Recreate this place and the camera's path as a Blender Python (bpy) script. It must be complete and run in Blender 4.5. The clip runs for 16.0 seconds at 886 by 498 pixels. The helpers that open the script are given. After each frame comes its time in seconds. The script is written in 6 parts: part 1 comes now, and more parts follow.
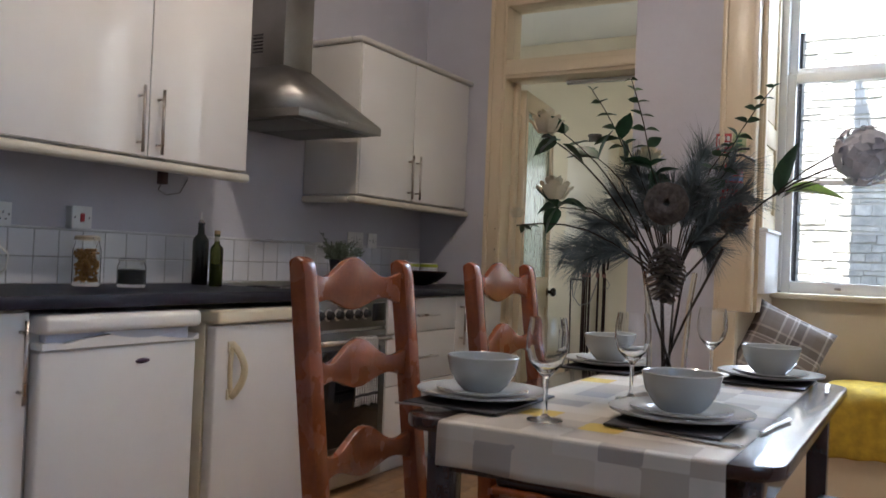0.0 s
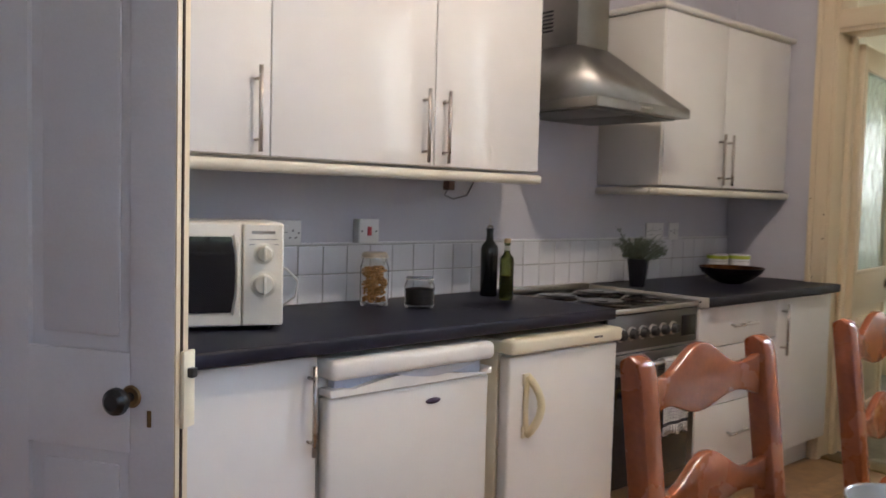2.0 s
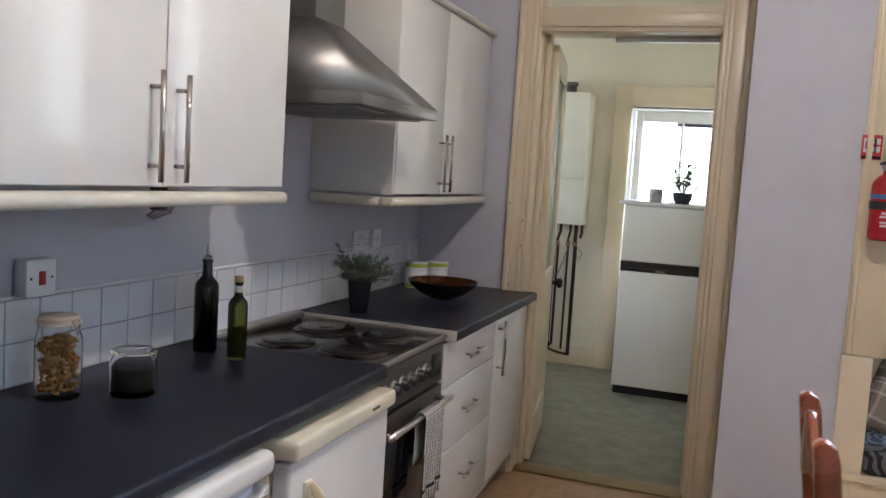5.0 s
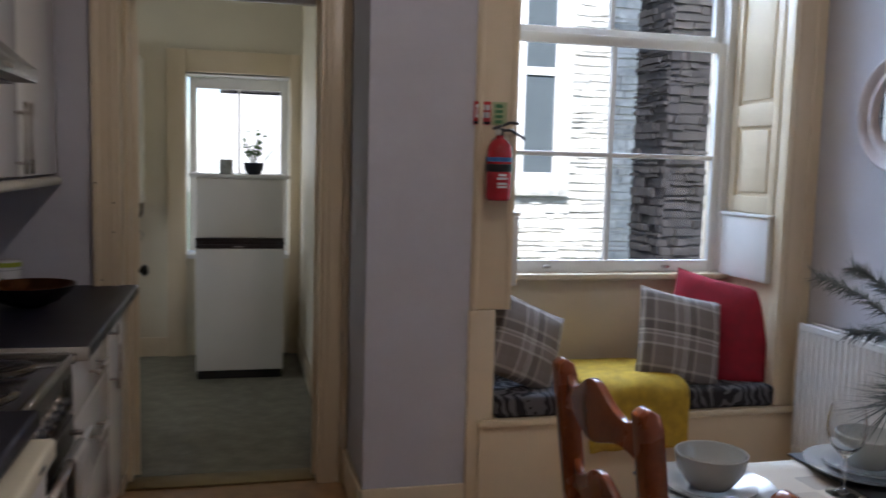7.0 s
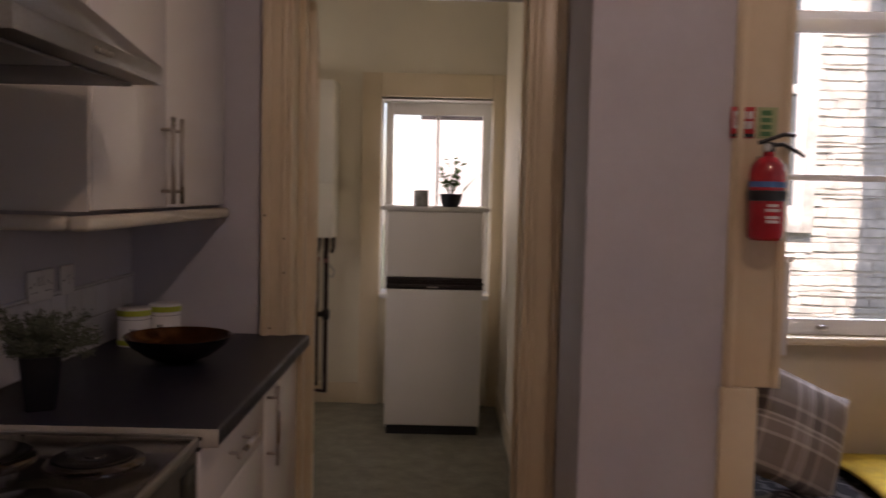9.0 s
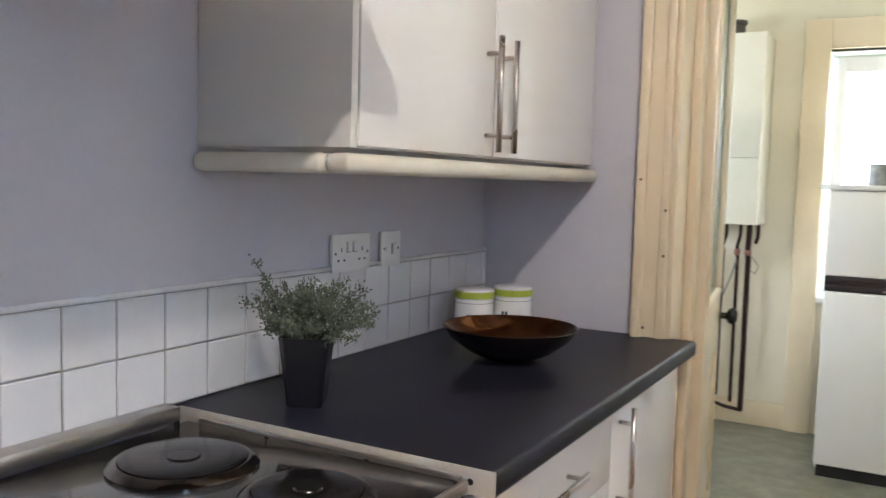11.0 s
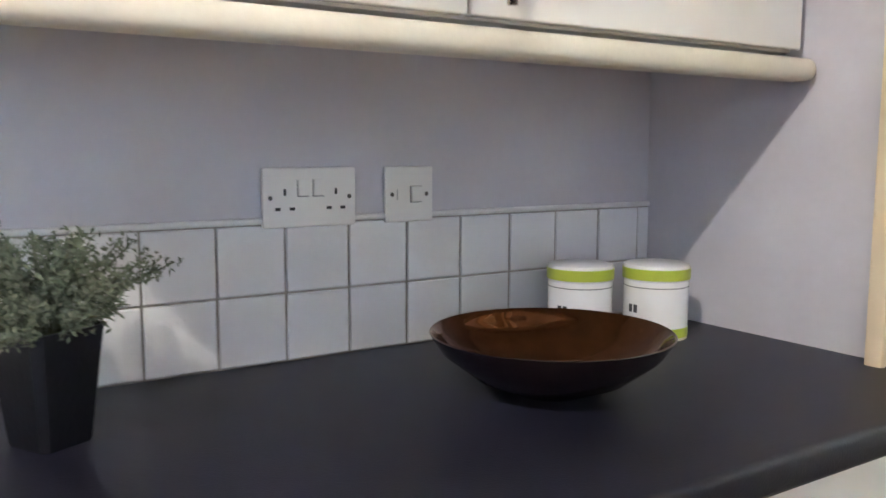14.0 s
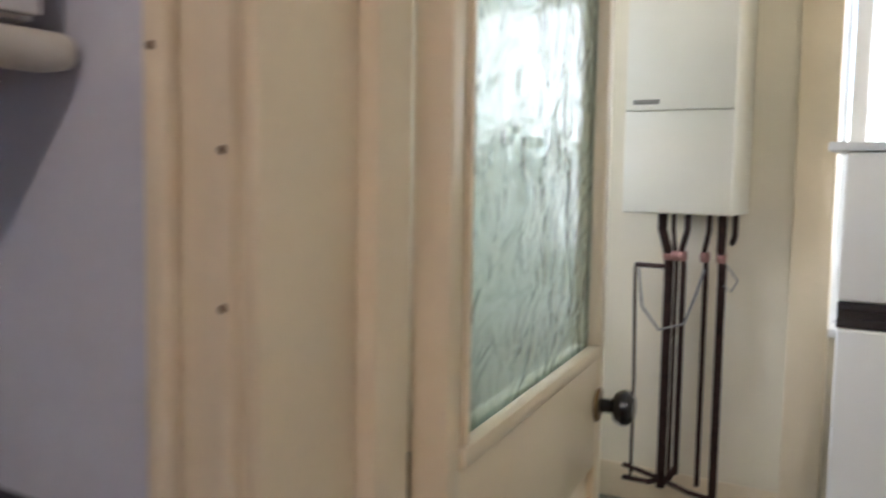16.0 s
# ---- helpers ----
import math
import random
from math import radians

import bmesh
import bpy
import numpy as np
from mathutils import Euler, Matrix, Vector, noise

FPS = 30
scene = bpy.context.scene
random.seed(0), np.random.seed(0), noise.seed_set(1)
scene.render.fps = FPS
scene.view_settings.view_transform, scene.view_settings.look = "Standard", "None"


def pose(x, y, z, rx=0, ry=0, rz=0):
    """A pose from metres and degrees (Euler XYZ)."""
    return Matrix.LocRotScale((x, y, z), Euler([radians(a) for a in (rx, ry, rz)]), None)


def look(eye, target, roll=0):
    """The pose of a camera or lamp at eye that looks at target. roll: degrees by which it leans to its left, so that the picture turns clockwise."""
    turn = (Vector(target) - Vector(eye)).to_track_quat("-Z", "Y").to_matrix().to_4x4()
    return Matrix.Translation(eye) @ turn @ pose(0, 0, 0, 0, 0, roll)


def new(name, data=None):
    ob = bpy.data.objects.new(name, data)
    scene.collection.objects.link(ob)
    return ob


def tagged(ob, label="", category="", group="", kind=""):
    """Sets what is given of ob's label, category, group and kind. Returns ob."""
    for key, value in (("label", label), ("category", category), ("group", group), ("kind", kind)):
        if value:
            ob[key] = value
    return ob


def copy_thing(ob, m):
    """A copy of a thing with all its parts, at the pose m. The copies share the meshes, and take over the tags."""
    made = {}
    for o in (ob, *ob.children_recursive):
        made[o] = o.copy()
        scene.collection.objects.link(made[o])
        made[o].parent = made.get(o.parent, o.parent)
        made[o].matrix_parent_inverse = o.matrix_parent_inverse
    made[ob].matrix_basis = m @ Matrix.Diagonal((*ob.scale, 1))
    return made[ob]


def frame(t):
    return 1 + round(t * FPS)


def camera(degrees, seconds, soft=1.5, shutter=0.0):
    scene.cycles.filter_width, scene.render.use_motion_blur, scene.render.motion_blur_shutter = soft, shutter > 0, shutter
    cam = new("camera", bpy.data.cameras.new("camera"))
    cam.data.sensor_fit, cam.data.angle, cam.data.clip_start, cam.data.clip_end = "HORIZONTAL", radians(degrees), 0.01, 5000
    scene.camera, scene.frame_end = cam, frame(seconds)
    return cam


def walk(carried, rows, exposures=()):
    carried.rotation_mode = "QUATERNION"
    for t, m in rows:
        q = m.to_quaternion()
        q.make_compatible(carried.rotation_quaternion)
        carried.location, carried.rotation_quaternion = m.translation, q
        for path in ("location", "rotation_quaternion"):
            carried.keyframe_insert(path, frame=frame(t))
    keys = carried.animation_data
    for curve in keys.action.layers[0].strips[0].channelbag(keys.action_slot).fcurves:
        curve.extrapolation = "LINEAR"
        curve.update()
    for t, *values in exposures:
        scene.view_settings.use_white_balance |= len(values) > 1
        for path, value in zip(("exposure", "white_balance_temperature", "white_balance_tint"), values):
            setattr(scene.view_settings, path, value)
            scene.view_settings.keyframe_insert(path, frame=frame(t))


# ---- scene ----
cam = camera(55.3, 16.0, shutter=0.5)
PATH = [
    (0, (2.826, -4.579, 1.059), (1.824, -2.848, 1.084), 2.3),
    (0.5, (2.76, -4.486, 1.102), (1.754, -2.759, 1.164), 0.4),
    (1, (2.644, -4.423, 1.199), (1.563, -2.741, 1.241), -0.0),
    (1.5, (2.553, -4.402, 1.24), (1.248, -2.886, 1.236), 2.1),
    (2, (2.47, -4.303, 1.284), (0.977, -2.976, 1.166), 1.5),
    (2.5, (2.376, -4.175, 1.371), (0.87, -2.873, 1.177), 2.9),
    (3, (2.247, -4.138, 1.448), (0.849, -2.716, 1.289), 4.0),
    (3.5, (2.053, -4.114, 1.509), (0.928, -2.462, 1.414), 3.4),
    (3.7, (1.97, -4.111, 1.497), (0.988, -2.371, 1.404), 3.6),
    (5.8, (1.326, -3.938, 1.457), (0.959, -1.978, 1.283), 1.2),
    (6, (1.265, -3.922, 1.477), (1.06, -1.938, 1.332), 0.3),
    (6.5, (1.08, -3.851, 1.485), (1.216, -1.863, 1.309), -0.6),
    (7, (1.047, -3.739, 1.449), (1.519, -1.806, 1.25), 1.5),
    (7.5, (1.123, -3.537, 1.45), (1.722, -1.637, 1.275), 2.2),
    (8, (1.18, -3.365, 1.438), (1.725, -1.446, 1.297), 2.0),
    (8.5, (1.163, -3.203, 1.419), (1.471, -1.232, 1.277), 1.2),
    (9, (1.114, -3.009, 1.426), (1.112, -1.013, 1.296), 1.3),
    (9.5, (1.092, -2.873, 1.399), (0.918, -0.887, 1.243), 1.2),
    (10, (1.12, -2.715, 1.36), (0.663, -0.774, 1.197), 1.6),
    (10.2, (1.147, -2.621, 1.356), (0.541, -0.72, 1.186), 1.7),
    (12.3, (1.09, -1.843, 1.23), (-0.147, -0.279, 1.08), 0.9),
    (12.5, (1.085, -1.778, 1.221), (-0.201, -0.256, 1.056), 0.8),
    (13, (1.09, -1.599, 1.212), (-0.311, -0.188, 1.0), 0.6),
    (13.5, (1.125, -1.383, 1.237), (-0.426, -0.144, 0.99), 0.7),
    (14, (1.144, -1.211, 1.222), (-0.52, -0.127, 0.984), 0.2),
    (14.5, (1.106, -1.037, 1.237), (-0.601, -0.046, 0.919), 0.4),
    (15, (1.077, -0.85, 1.218), (-0.516, 0.343, 1.025), 1.5),
    (15.5, (1.062, -0.702, 1.214), (-0.198, 0.833, 0.985), 0.2),
    (16, (1.026, -0.497, 1.237), (-0.001, 1.211, 1.071), 1.0),
]
EXPOSURES = [(0, 2.0, 6050, 13), (0.5, 1.7, 6000, 13), (1, 2.2, 6400, 15), (1.5, 2.55, 6250, 14), (2, 2.65, 6250, 13), (2.5, 2.95, 6250, 12), (3, 2.8, 6100, 12), (3.5, 2.85, 5950, 11), (6, 2.15, 5500, 10), (6.5, 1.75, 5500, 10), (7.5, 1.05, 6300, 22), (9, 1.1, 7150, 32), (9.5, 1.85, 7100, 28), (10, 2.65, 6200, 13), (12.5, 3.85, 5550, 7), (14, 4.1, 5700, 6), (14.5, 4.5, 5700, 6), (15.5, 3.4, 5750, 10), (16, 2.9, 5750, 15)]
walk(cam, [(t, look(eye, target, roll)) for t, eye, target, roll in PATH], exposures=EXPOSURES)

# ---- world and lights ----
world = bpy.data.worlds.new("world")
scene.world = world
world.use_nodes = True
wn = world.node_tree.nodes
sky = wn.new("ShaderNodeTexSky")
sky.sky_type, sky.sun_disc = "NISHITA", False
sky.sun_elevation, sky.sun_rotation = radians(52), radians(197)
world.node_tree.links.new(sky.outputs[0], wn["Background"].inputs[0])
wn["Background"].inputs[1].default_value = 0.15


def area_lamp(name, m, width, height, power, colour):
    data = bpy.data.lights.new(name, "AREA")
    data.shape, data.size, data.size_y, data.energy, data.color = "RECTANGLE", width, height, power, colour
    ob = new(name, data)
    ob.matrix_world = m
    return ob


sun = new("sun", bpy.data.lights.new("sun", "SUN"))
sun.data.energy, sun.data.angle, sun.data.color = 5.0, radians(0.6), (1.0, 0.95, 0.86)
sun.matrix_world = look((0, 0, 10), (0.30, 1.0, 10 - 1.35))
# sky light at the openings
area_lamp("bay_sky_light", look((2.74, 1.15, 3.25), (2.60, -1.6, 0.9)), 1.8, 1.4, 58, (0.66, 0.81, 1.0))
area_lamp("rear_sky_light", look((4.05, -4.2, 2.3), (0.6, -2.6, 1.1)), 1.4, 1.6, 0.7, (0.80, 0.89, 1.0))
area_lamp("back_window_light", look((1.06, 2.86, 1.45), (1.06, 0.0, 1.2)), 0.6, 1.0, 1.4, (1.0, 0.97, 0.90))
area_lamp("side_window_light", look((-1.58, 1.15, 1.8), (0.0, 1.1, 1.4)), 1.3, 1.0, 2.3, (1.0, 0.98, 0.92))
# the ceiling bulb over the table
bulb = new("ceiling_bulb_light", bpy.data.lights.new("ceiling_bulb_light", "POINT"))
bulb.data.energy, bulb.data.color, bulb.data.shadow_soft_size = 10.5, (1.0, 0.83, 0.67), 0.035
bulb.location = (1.70, -2.58, 2.98)

# ---- materials ----
MATS = {}


def mat(name, colour, rough=0.5, metal=0.0, var=0.12, scale=6.0, bump=0.02, grain=120.0, stain=None, coat=0.0, spec=0.5, island=0.0, piece=0.0):
    """A surface with colour drifting at a coarse scale, fine grain and a little relief."""
    if name in MATS:
        return MATS[name]
    m = bpy.data.materials.new(name)
    m.use_nodes = True
    n, l = m.node_tree.nodes, m.node_tree.links
    b = n["Principled BSDF"]
    tc = n.new("ShaderNodeTexCoord")
    coarse = n.new("ShaderNodeTexNoise")
    coarse.inputs["Scale"].default_value, coarse.inputs["Detail"].default_value = scale, 5
    fine = n.new("ShaderNodeTexNoise")
    fine.inputs["Scale"].default_value, fine.inputs["Detail"].default_value = grain, 3
    l.new(tc.outputs["Object"], coarse.inputs["Vector"])
    l.new(tc.outputs["Object"], fine.inputs["Vector"])
    ramp = n.new("ShaderNodeValToRGB")
    lo = tuple(max(0.0, c * (1 - var)) for c in colour)
    hi = tuple(min(1.0, c * (1 + var * 0.6)) for c in colour)
    if stain:
        lo = tuple(c * (1 - stain[3]) + s * stain[3] for c, s in zip(colour, stain[:3]))
    ramp.color_ramp.elements[0].position, ramp.color_ramp.elements[1].position = 0.3, 0.7
    ramp.color_ramp.elements[0].color, ramp.color_ramp.elements[1].color = (*lo, 1), (*hi, 1)
    l.new(coarse.outputs["Fac"], ramp.inputs["Fac"])
    mix = n.new("ShaderNodeMix")
    mix.data_type, mix.blend_type = "RGBA", "MULTIPLY"
    mix.inputs["Factor"].default_value = var
    l.new(ramp.outputs["Color"], mix.inputs["A"])
    l.new(fine.outputs["Fac"], mix.inputs["B"])
    out = mix.outputs["Result"]
    if island:
        info = n.new("ShaderNodeObjectInfo")
        hsv = n.new("ShaderNodeHueSaturation")
        mr = n.new("ShaderNodeMapRange")
        mr.inputs["To Min"].default_value, mr.inputs["To Max"].default_value = 1 - island, 1 + island
        l.new(info.outputs["Random"], mr.inputs["Value"])
        l.new(mr.outputs["Result"], hsv.inputs["Value"])
        l.new(out, hsv.inputs["Color"])
        out = hsv.outputs["Color"]
    if piece:
        geo = n.new("ShaderNodeNewGeometry")
        shade = n.new("ShaderNodeHueSaturation")
        span = n.new("ShaderNodeMapRange")
        span.inputs["To Min"].default_value, span.inputs["To Max"].default_value = 1 - piece, 1 + piece
        l.new(geo.outputs["Random Per Island"], span.inputs["Value"])
        l.new(span.outputs["Result"], shade.inputs["Value"])
        l.new(out, shade.inputs["Color"])
        out = shade.outputs["Color"]
    l.new(out, b.inputs["Base Color"])
    rr = n.new("ShaderNodeMapRange")
    rr.inputs["To Min"].default_value, rr.inputs["To Max"].default_value = max(0.02, rough * 0.85), min(1.0, rough * 1.15)
    l.new(coarse.outputs["Fac"], rr.inputs["Value"])
    l.new(rr.outputs["Result"], b.inputs["Roughness"])
    b.inputs["Metallic"].default_value = metal
    b.inputs["Coat Weight"].default_value = coat
    b.inputs["Specular IOR Level"].default_value = spec
    if bump:
        bp = n.new("ShaderNodeBump")
        bp.inputs["Strength"].default_value, bp.inputs["Distance"].default_value = min(1.0, bump * 8), 0.002
        l.new(fine.outputs["Fac"], bp.inputs["Height"])
        l.new(bp.outputs["Normal"], b.inputs["Normal"])
    MATS[name] = m
    return m


def glass(name, colour=(1, 1, 1), rough=0.0, ior=1.45, bump=0.0, scale=20.0):
    if name in MATS:
        return MATS[name]
    m = bpy.data.materials.new(name)
    m.use_nodes = True
    n, l = m.node_tree.nodes, m.node_tree.links
    b = n["Principled BSDF"]
    b.inputs["Base Color"].default_value = (*colour, 1)
    b.inputs["Transmission Weight"].default_value, b.inputs["Roughness"].default_value, b.inputs["IOR"].default_value = 1.0, rough, ior
    if bump:
        tc, nz, bp = n.new("ShaderNodeTexCoord"), n.new("ShaderNodeTexNoise"), n.new("ShaderNodeBump")
        nz.inputs["Scale"].default_value, nz.inputs["Detail"].default_value = scale, 2
        nz.inputs["Distortion"].default_value = 1.5
        bp.inputs["Strength"].default_value, bp.inputs["Distance"].default_value = bump, 0.02
        l.new(tc.outputs["Object"], nz.inputs["Vector"])
        l.new(nz.outputs["Fac"], bp.inputs["Height"])
        l.new(bp.outputs["Normal"], b.inputs["Normal"])
    MATS[name] = m
    return m


def glow(name, colour, strength):
    m = bpy.data.materials.new(name)
    m.use_nodes = True
    b = m.node_tree.nodes["Principled BSDF"]
    b.inputs["Base Color"].default_value = (*colour, 1)
    b.inputs["Emission Color"].default_value, b.inputs["Emission Strength"].default_value = (*colour, 1), strength
    return m


LILAC = mat("lilac_wall_paint", (0.565, 0.555, 0.600), 0.75, var=0.06, scale=2.5, bump=0.012, grain=70)
CREAM = mat("cream_gloss_paint", (0.75, 0.63, 0.44), 0.31, var=0.05, scale=2, bump=0.003, grain=60)
CREAM_WALL = mat("cream_wall_paint", (0.78, 0.71, 0.55), 0.7, var=0.06, scale=2, bump=0.04)
CEIL = mat("ceiling_paint", (0.80, 0.79, 0.76), 0.8, var=0.04, scale=2)
FLOOR = mat("laminate_oak", (0.42, 0.25, 0.12), 0.35, var=0.2, scale=14, bump=0.02)
LINO = mat("green_grey_lino", (0.25, 0.24, 0.18), 0.45, var=0.35, scale=9, bump=0.03, grain=40)
GLOSS = mat("white_gloss_door", (0.80, 0.78, 0.75), 0.085, var=0.03, scale=1.5, bump=0.003, grain=9, coat=0.2)
CARCASS = mat("white_melamine", (0.72, 0.69, 0.63), 0.45, var=0.05, scale=3)
PELMET = mat("cream_pelmet", (0.74, 0.69, 0.58), 0.4, var=0.08, scale=6)
WORKTOP = mat("black_worktop", (0.014, 0.014, 0.027), 0.42, var=0.35, scale=5, bump=0.03, grain=350, spec=0.3)
STEEL = mat("brushed_steel", (0.55, 0.53, 0.50), 0.33, 1.0, var=0.12, scale=4, bump=0.02, grain=200)
DARK = mat("dark_enamel", (0.015, 0.015, 0.017), 0.25, var=0.2)
WHITEGOODS = mat("white_enamel", (0.78, 0.75, 0.70), 0.3, var=0.03, scale=3, bump=0.0)
IVORY = mat("aged_ivory_plastic", (0.76, 0.69, 0.52), 0.4, var=0.06)
TILE = mat("white_glazed_tile", (0.74, 0.74, 0.76), 0.18, var=0.05, scale=4, bump=0.01, island=0.04)
GROUT = mat("grey_grout", (0.42, 0.40, 0.37), 0.9, var=0.2, scale=30)
CHAIRWOOD = mat("orange_pine_stain", (0.30, 0.072, 0.016), 0.27, var=0.3, scale=10, bump=0.02, coat=0.3)
DARKWOOD = mat("dark_mahogany", (0.05, 0.018, 0.012), 0.22, var=0.3, scale=10, coat=0.4)
PLASTIC = mat("white_plastic", (0.78, 0.77, 0.75), 0.35, var=0.03, bump=0.0)
BLACKP = mat("black_plastic", (0.02, 0.02, 0.022), 0.4, var=0.2)
CHROME = mat("satin_nickel", (0.50, 0.46, 0.42), 0.28, 1.0, var=0.05, bump=0.0)
SASH = mat("white_sash_paint", (0.80, 0.79, 0.76), 0.4, var=0.05)
PANE = glass("window_glass")


# ---- mesh helpers ----
def add_box(bm, x0, x1, y0, y1, z0, z1, m=None, bevel=0.0, seg=2):
    ret = bmesh.ops.create_cube(bm, size=1.0)
    vs = ret["verts"]
    for v in vs:
        v.co = Vector((x0 + (v.co.x + 0.5) * (x1 - x0), y0 + (v.co.y + 0.5) * (y1 - y0), z0 + (v.co.z + 0.5) * (z1 - z0)))
    if bevel:
        es = list({e for v in vs for e in v.link_edges})
        r = bmesh.ops.bevel(bm, geom=es, offset=bevel, segments=seg, affect="EDGES", profile=0.5)
        vs = list({v for f in r["faces"] for v in f.verts} | {v for v in vs if v.is_valid})
    if m is not None:
        bmesh.ops.transform(bm, matrix=m, verts=vs)
    return vs


def box(x0, x1, y0, y1, z0, z1, bevel=0.0, seg=2, m=None):
    bm = bmesh.new()
    add_box(bm, x0, x1, y0, y1, z0, z1, m, bevel, seg)
    return bm


def boxes(*rows):
    bm = bmesh.new()
    for r in rows:
        add_box(bm, *r[:6], bevel=r[6] if len(r) > 6 else 0.0)
    return bm


def lathe(profile, seg=32, closed_top=False):
    """Turned shape from (radius, height) pairs."""
    bm = bmesh.new()
    rings = []
    for r, z in profile:
        if r < 1e-5:
            rings.append([bm.verts.new((0, 0, z))])
        else:
            rings.append([bm.verts.new((r * math.cos(2 * math.pi * k / seg), r * math.sin(2 * math.pi * k / seg), z)) for k in range(seg)])
    for a, b in zip(rings, rings[1:]):
        for k in range(seg):
            k2 = (k + 1) % seg
            if len(a) == 1 and len(b) == 1:
                continue
            if len(a) == 1:
                bm.faces.new((a[0], b[k2], b[k]))
            elif len(b) == 1:
                bm.faces.new((a[k], a[k2], b[0]))
            else:
                bm.faces.new((a[k], a[k2], b[k2], b[k]))
    bmesh.ops.recalc_face_normals(bm, faces=bm.faces)
    return bm


def add_tube(bm, pts, radius, seg=8, taper=1.0):
    """A round bar along points; radius may shrink by taper at the end."""
    pts = [Vector(p) for p in pts]
    rings, last = [], None
    up = Vector((0, 0, 1))
    for i, p in enumerate(pts):
        d = (pts[min(i + 1, len(pts) - 1)] - pts[max(i - 1, 0)]).normalized()
        side = d.cross(up) if last is None else last - d * last.dot(d)
        if side.length < 1e-3:
            side = d.cross(Vector((1, 0, 0)))
        side.normalize()
        last = side
        other = side.cross(d)
        r = radius * (1 + (taper - 1) * i / max(1, len(pts) - 1))
        rings.append([bm.verts.new(p + r * (math.cos(2 * math.pi * k / seg) * side + math.sin(2 * math.pi * k / seg) * other)) for k in range(seg)])
    for a, b in zip(rings, rings[1:]):
        for k in range(seg):
            bm.faces.new((a[k], a[(k + 1) % seg], b[(k + 1) % seg], b[k]))
    bm.faces.new(rings[0][::-1])
    bm.faces.new(rings[-1])


def tube(pts, radius, seg=8, taper=1.0):
    bm = bmesh.new()
    add_tube(bm, pts, radius, seg, taper)
    bmesh.ops.recalc_face_normals(bm, faces=bm.faces)
    return bm


def extrude_outline(pts, depth, axis="y", bevel=0.0):
    """A flat outline of (a, b) pairs given depth along an axis: 'y' uses (x, z), 'x' uses (y, z), 'z' uses (x, y)."""
    bm = bmesh.new()
    place = {"y": lambda a, b, d: (a, d, b), "x": lambda a, b, d: (d, a, b), "z": lambda a, b, d: (a, b, d)}[axis]
    front = [bm.verts.new(place(a, b, 0)) for a, b in pts]
    back = [bm.verts.new(place(a, b, depth)) for a, b in pts]
    bm.faces.new(front)
    bm.faces.new(back[::-1])
    n = len(pts)
    for k in range(n):
        bm.faces.new((front[k], back[k], back[(k + 1) % n], front[(k + 1) % n]))
    bmesh.ops.recalc_face_normals(bm, faces=bm.faces)
    if bevel:
        es = [e for e in bm.edges if len(e.link_faces) == 2 and e.calc_face_angle(0) > 0.6]
        bmesh.ops.bevel(bm, geom=es, offset=bevel, segments=2, affect="EDGES", profile=0.5)
    return bm


def mesh_of(name, bm, material, smooth=35):
    me = bpy.data.meshes.new(name)
    lim = radians(smooth)
    for f in bm.faces:
        f.smooth = True
    for e in bm.edges:
        e.smooth = not (len(e.link_faces) == 2 and e.calc_face_angle(0) > lim)
    bm.to_mesh(me)
    bm.free()
    for m in material if isinstance(material, (list, tuple)) else (material,):
        me.materials.append(m)
    return me


def part(name, bm, material, parent, label="", m=None, smooth=35):
    ob = new(name, mesh_of(name, bm, material, smooth))
    ob.parent = parent
    if m is not None:
        ob.matrix_local = m
    if label:
        tagged(ob, label)
    return ob


def thing(name, label, category, m=None, group="", kind=""):
    ob = new(name)
    ob.empty_display_size = 0.1
    if m is not None:
        ob.matrix_world = m
    return tagged(ob, label, category, group, kind)


def solid(name, bm, material, label, category, group="", kind="", m=None):
    ob = new(name, mesh_of(name, bm, material))
    if m is not None:
        ob.matrix_world = m
    return tagged(ob, label, category, group, kind)


# ---- structure ----
H = 3.1


def structure(name, bm, material, label, category):
    return solid(name, bm, material, label, category, kind="structure")


structure("floor", box(-0.2, 3.7, -6.4, 0.09, -0.08, 0.0), FLOOR, "warm oak laminate floor of the kitchen", "floor")
structure("scullery_floor", box(-1.6, 1.7, 0.09, 2.95, -0.08, 0.0), LINO, "mottled grey-green lino floor of the back room", "floor")
structure("ceiling", boxes((-0.2, 3.7, -6.4, 0.18, H, H + 0.1), (-1.6, 1.7, 0.18, 2.95, H, H + 0.1)), CEIL, "plain white painted ceiling", "ceiling")
structure("wall_kitchen", box(-0.2, 0.0, -6.2, 0.0, 0, H), LILAC, "pale lilac painted wall behind the worktop", "wall")
structure("wall_jamb", box(0.0, 0.15, -4.12, -3.99, 0, H), LILAC, "short pale wall return where the entrance door hangs", "wall")
structure("wall_behind", box(-0.2, 3.7, -6.4, -6.2, 0, H), LILAC, "plain pale lilac wall", "wall")
structure("wall_radiator", boxes((3.5, 3.7, -3.6, 0.0, 0, H), (3.5, 3.7, -6.2, -4.8, 0, H), (3.5, 3.7, -4.8, -3.6, 0, 0.9), (3.5, 3.7, -4.8, -3.6, 2.6, H)), LILAC, "pale lilac painted wall with radiator and mirror", "wall")
DX0, DX1, DZ, TZ = 0.573, 1.395, 2.16, 2.275
structure("wall_door", boxes((-0.2, 0.47, 0, 0.18, 0, H), (1.53, 1.70, -0.0, 0.18, 0, H), (0.47, 1.53, 0, 0.18, 2.72, H)), LILAC, "pale lilac wall around the back room doorway", "wall")
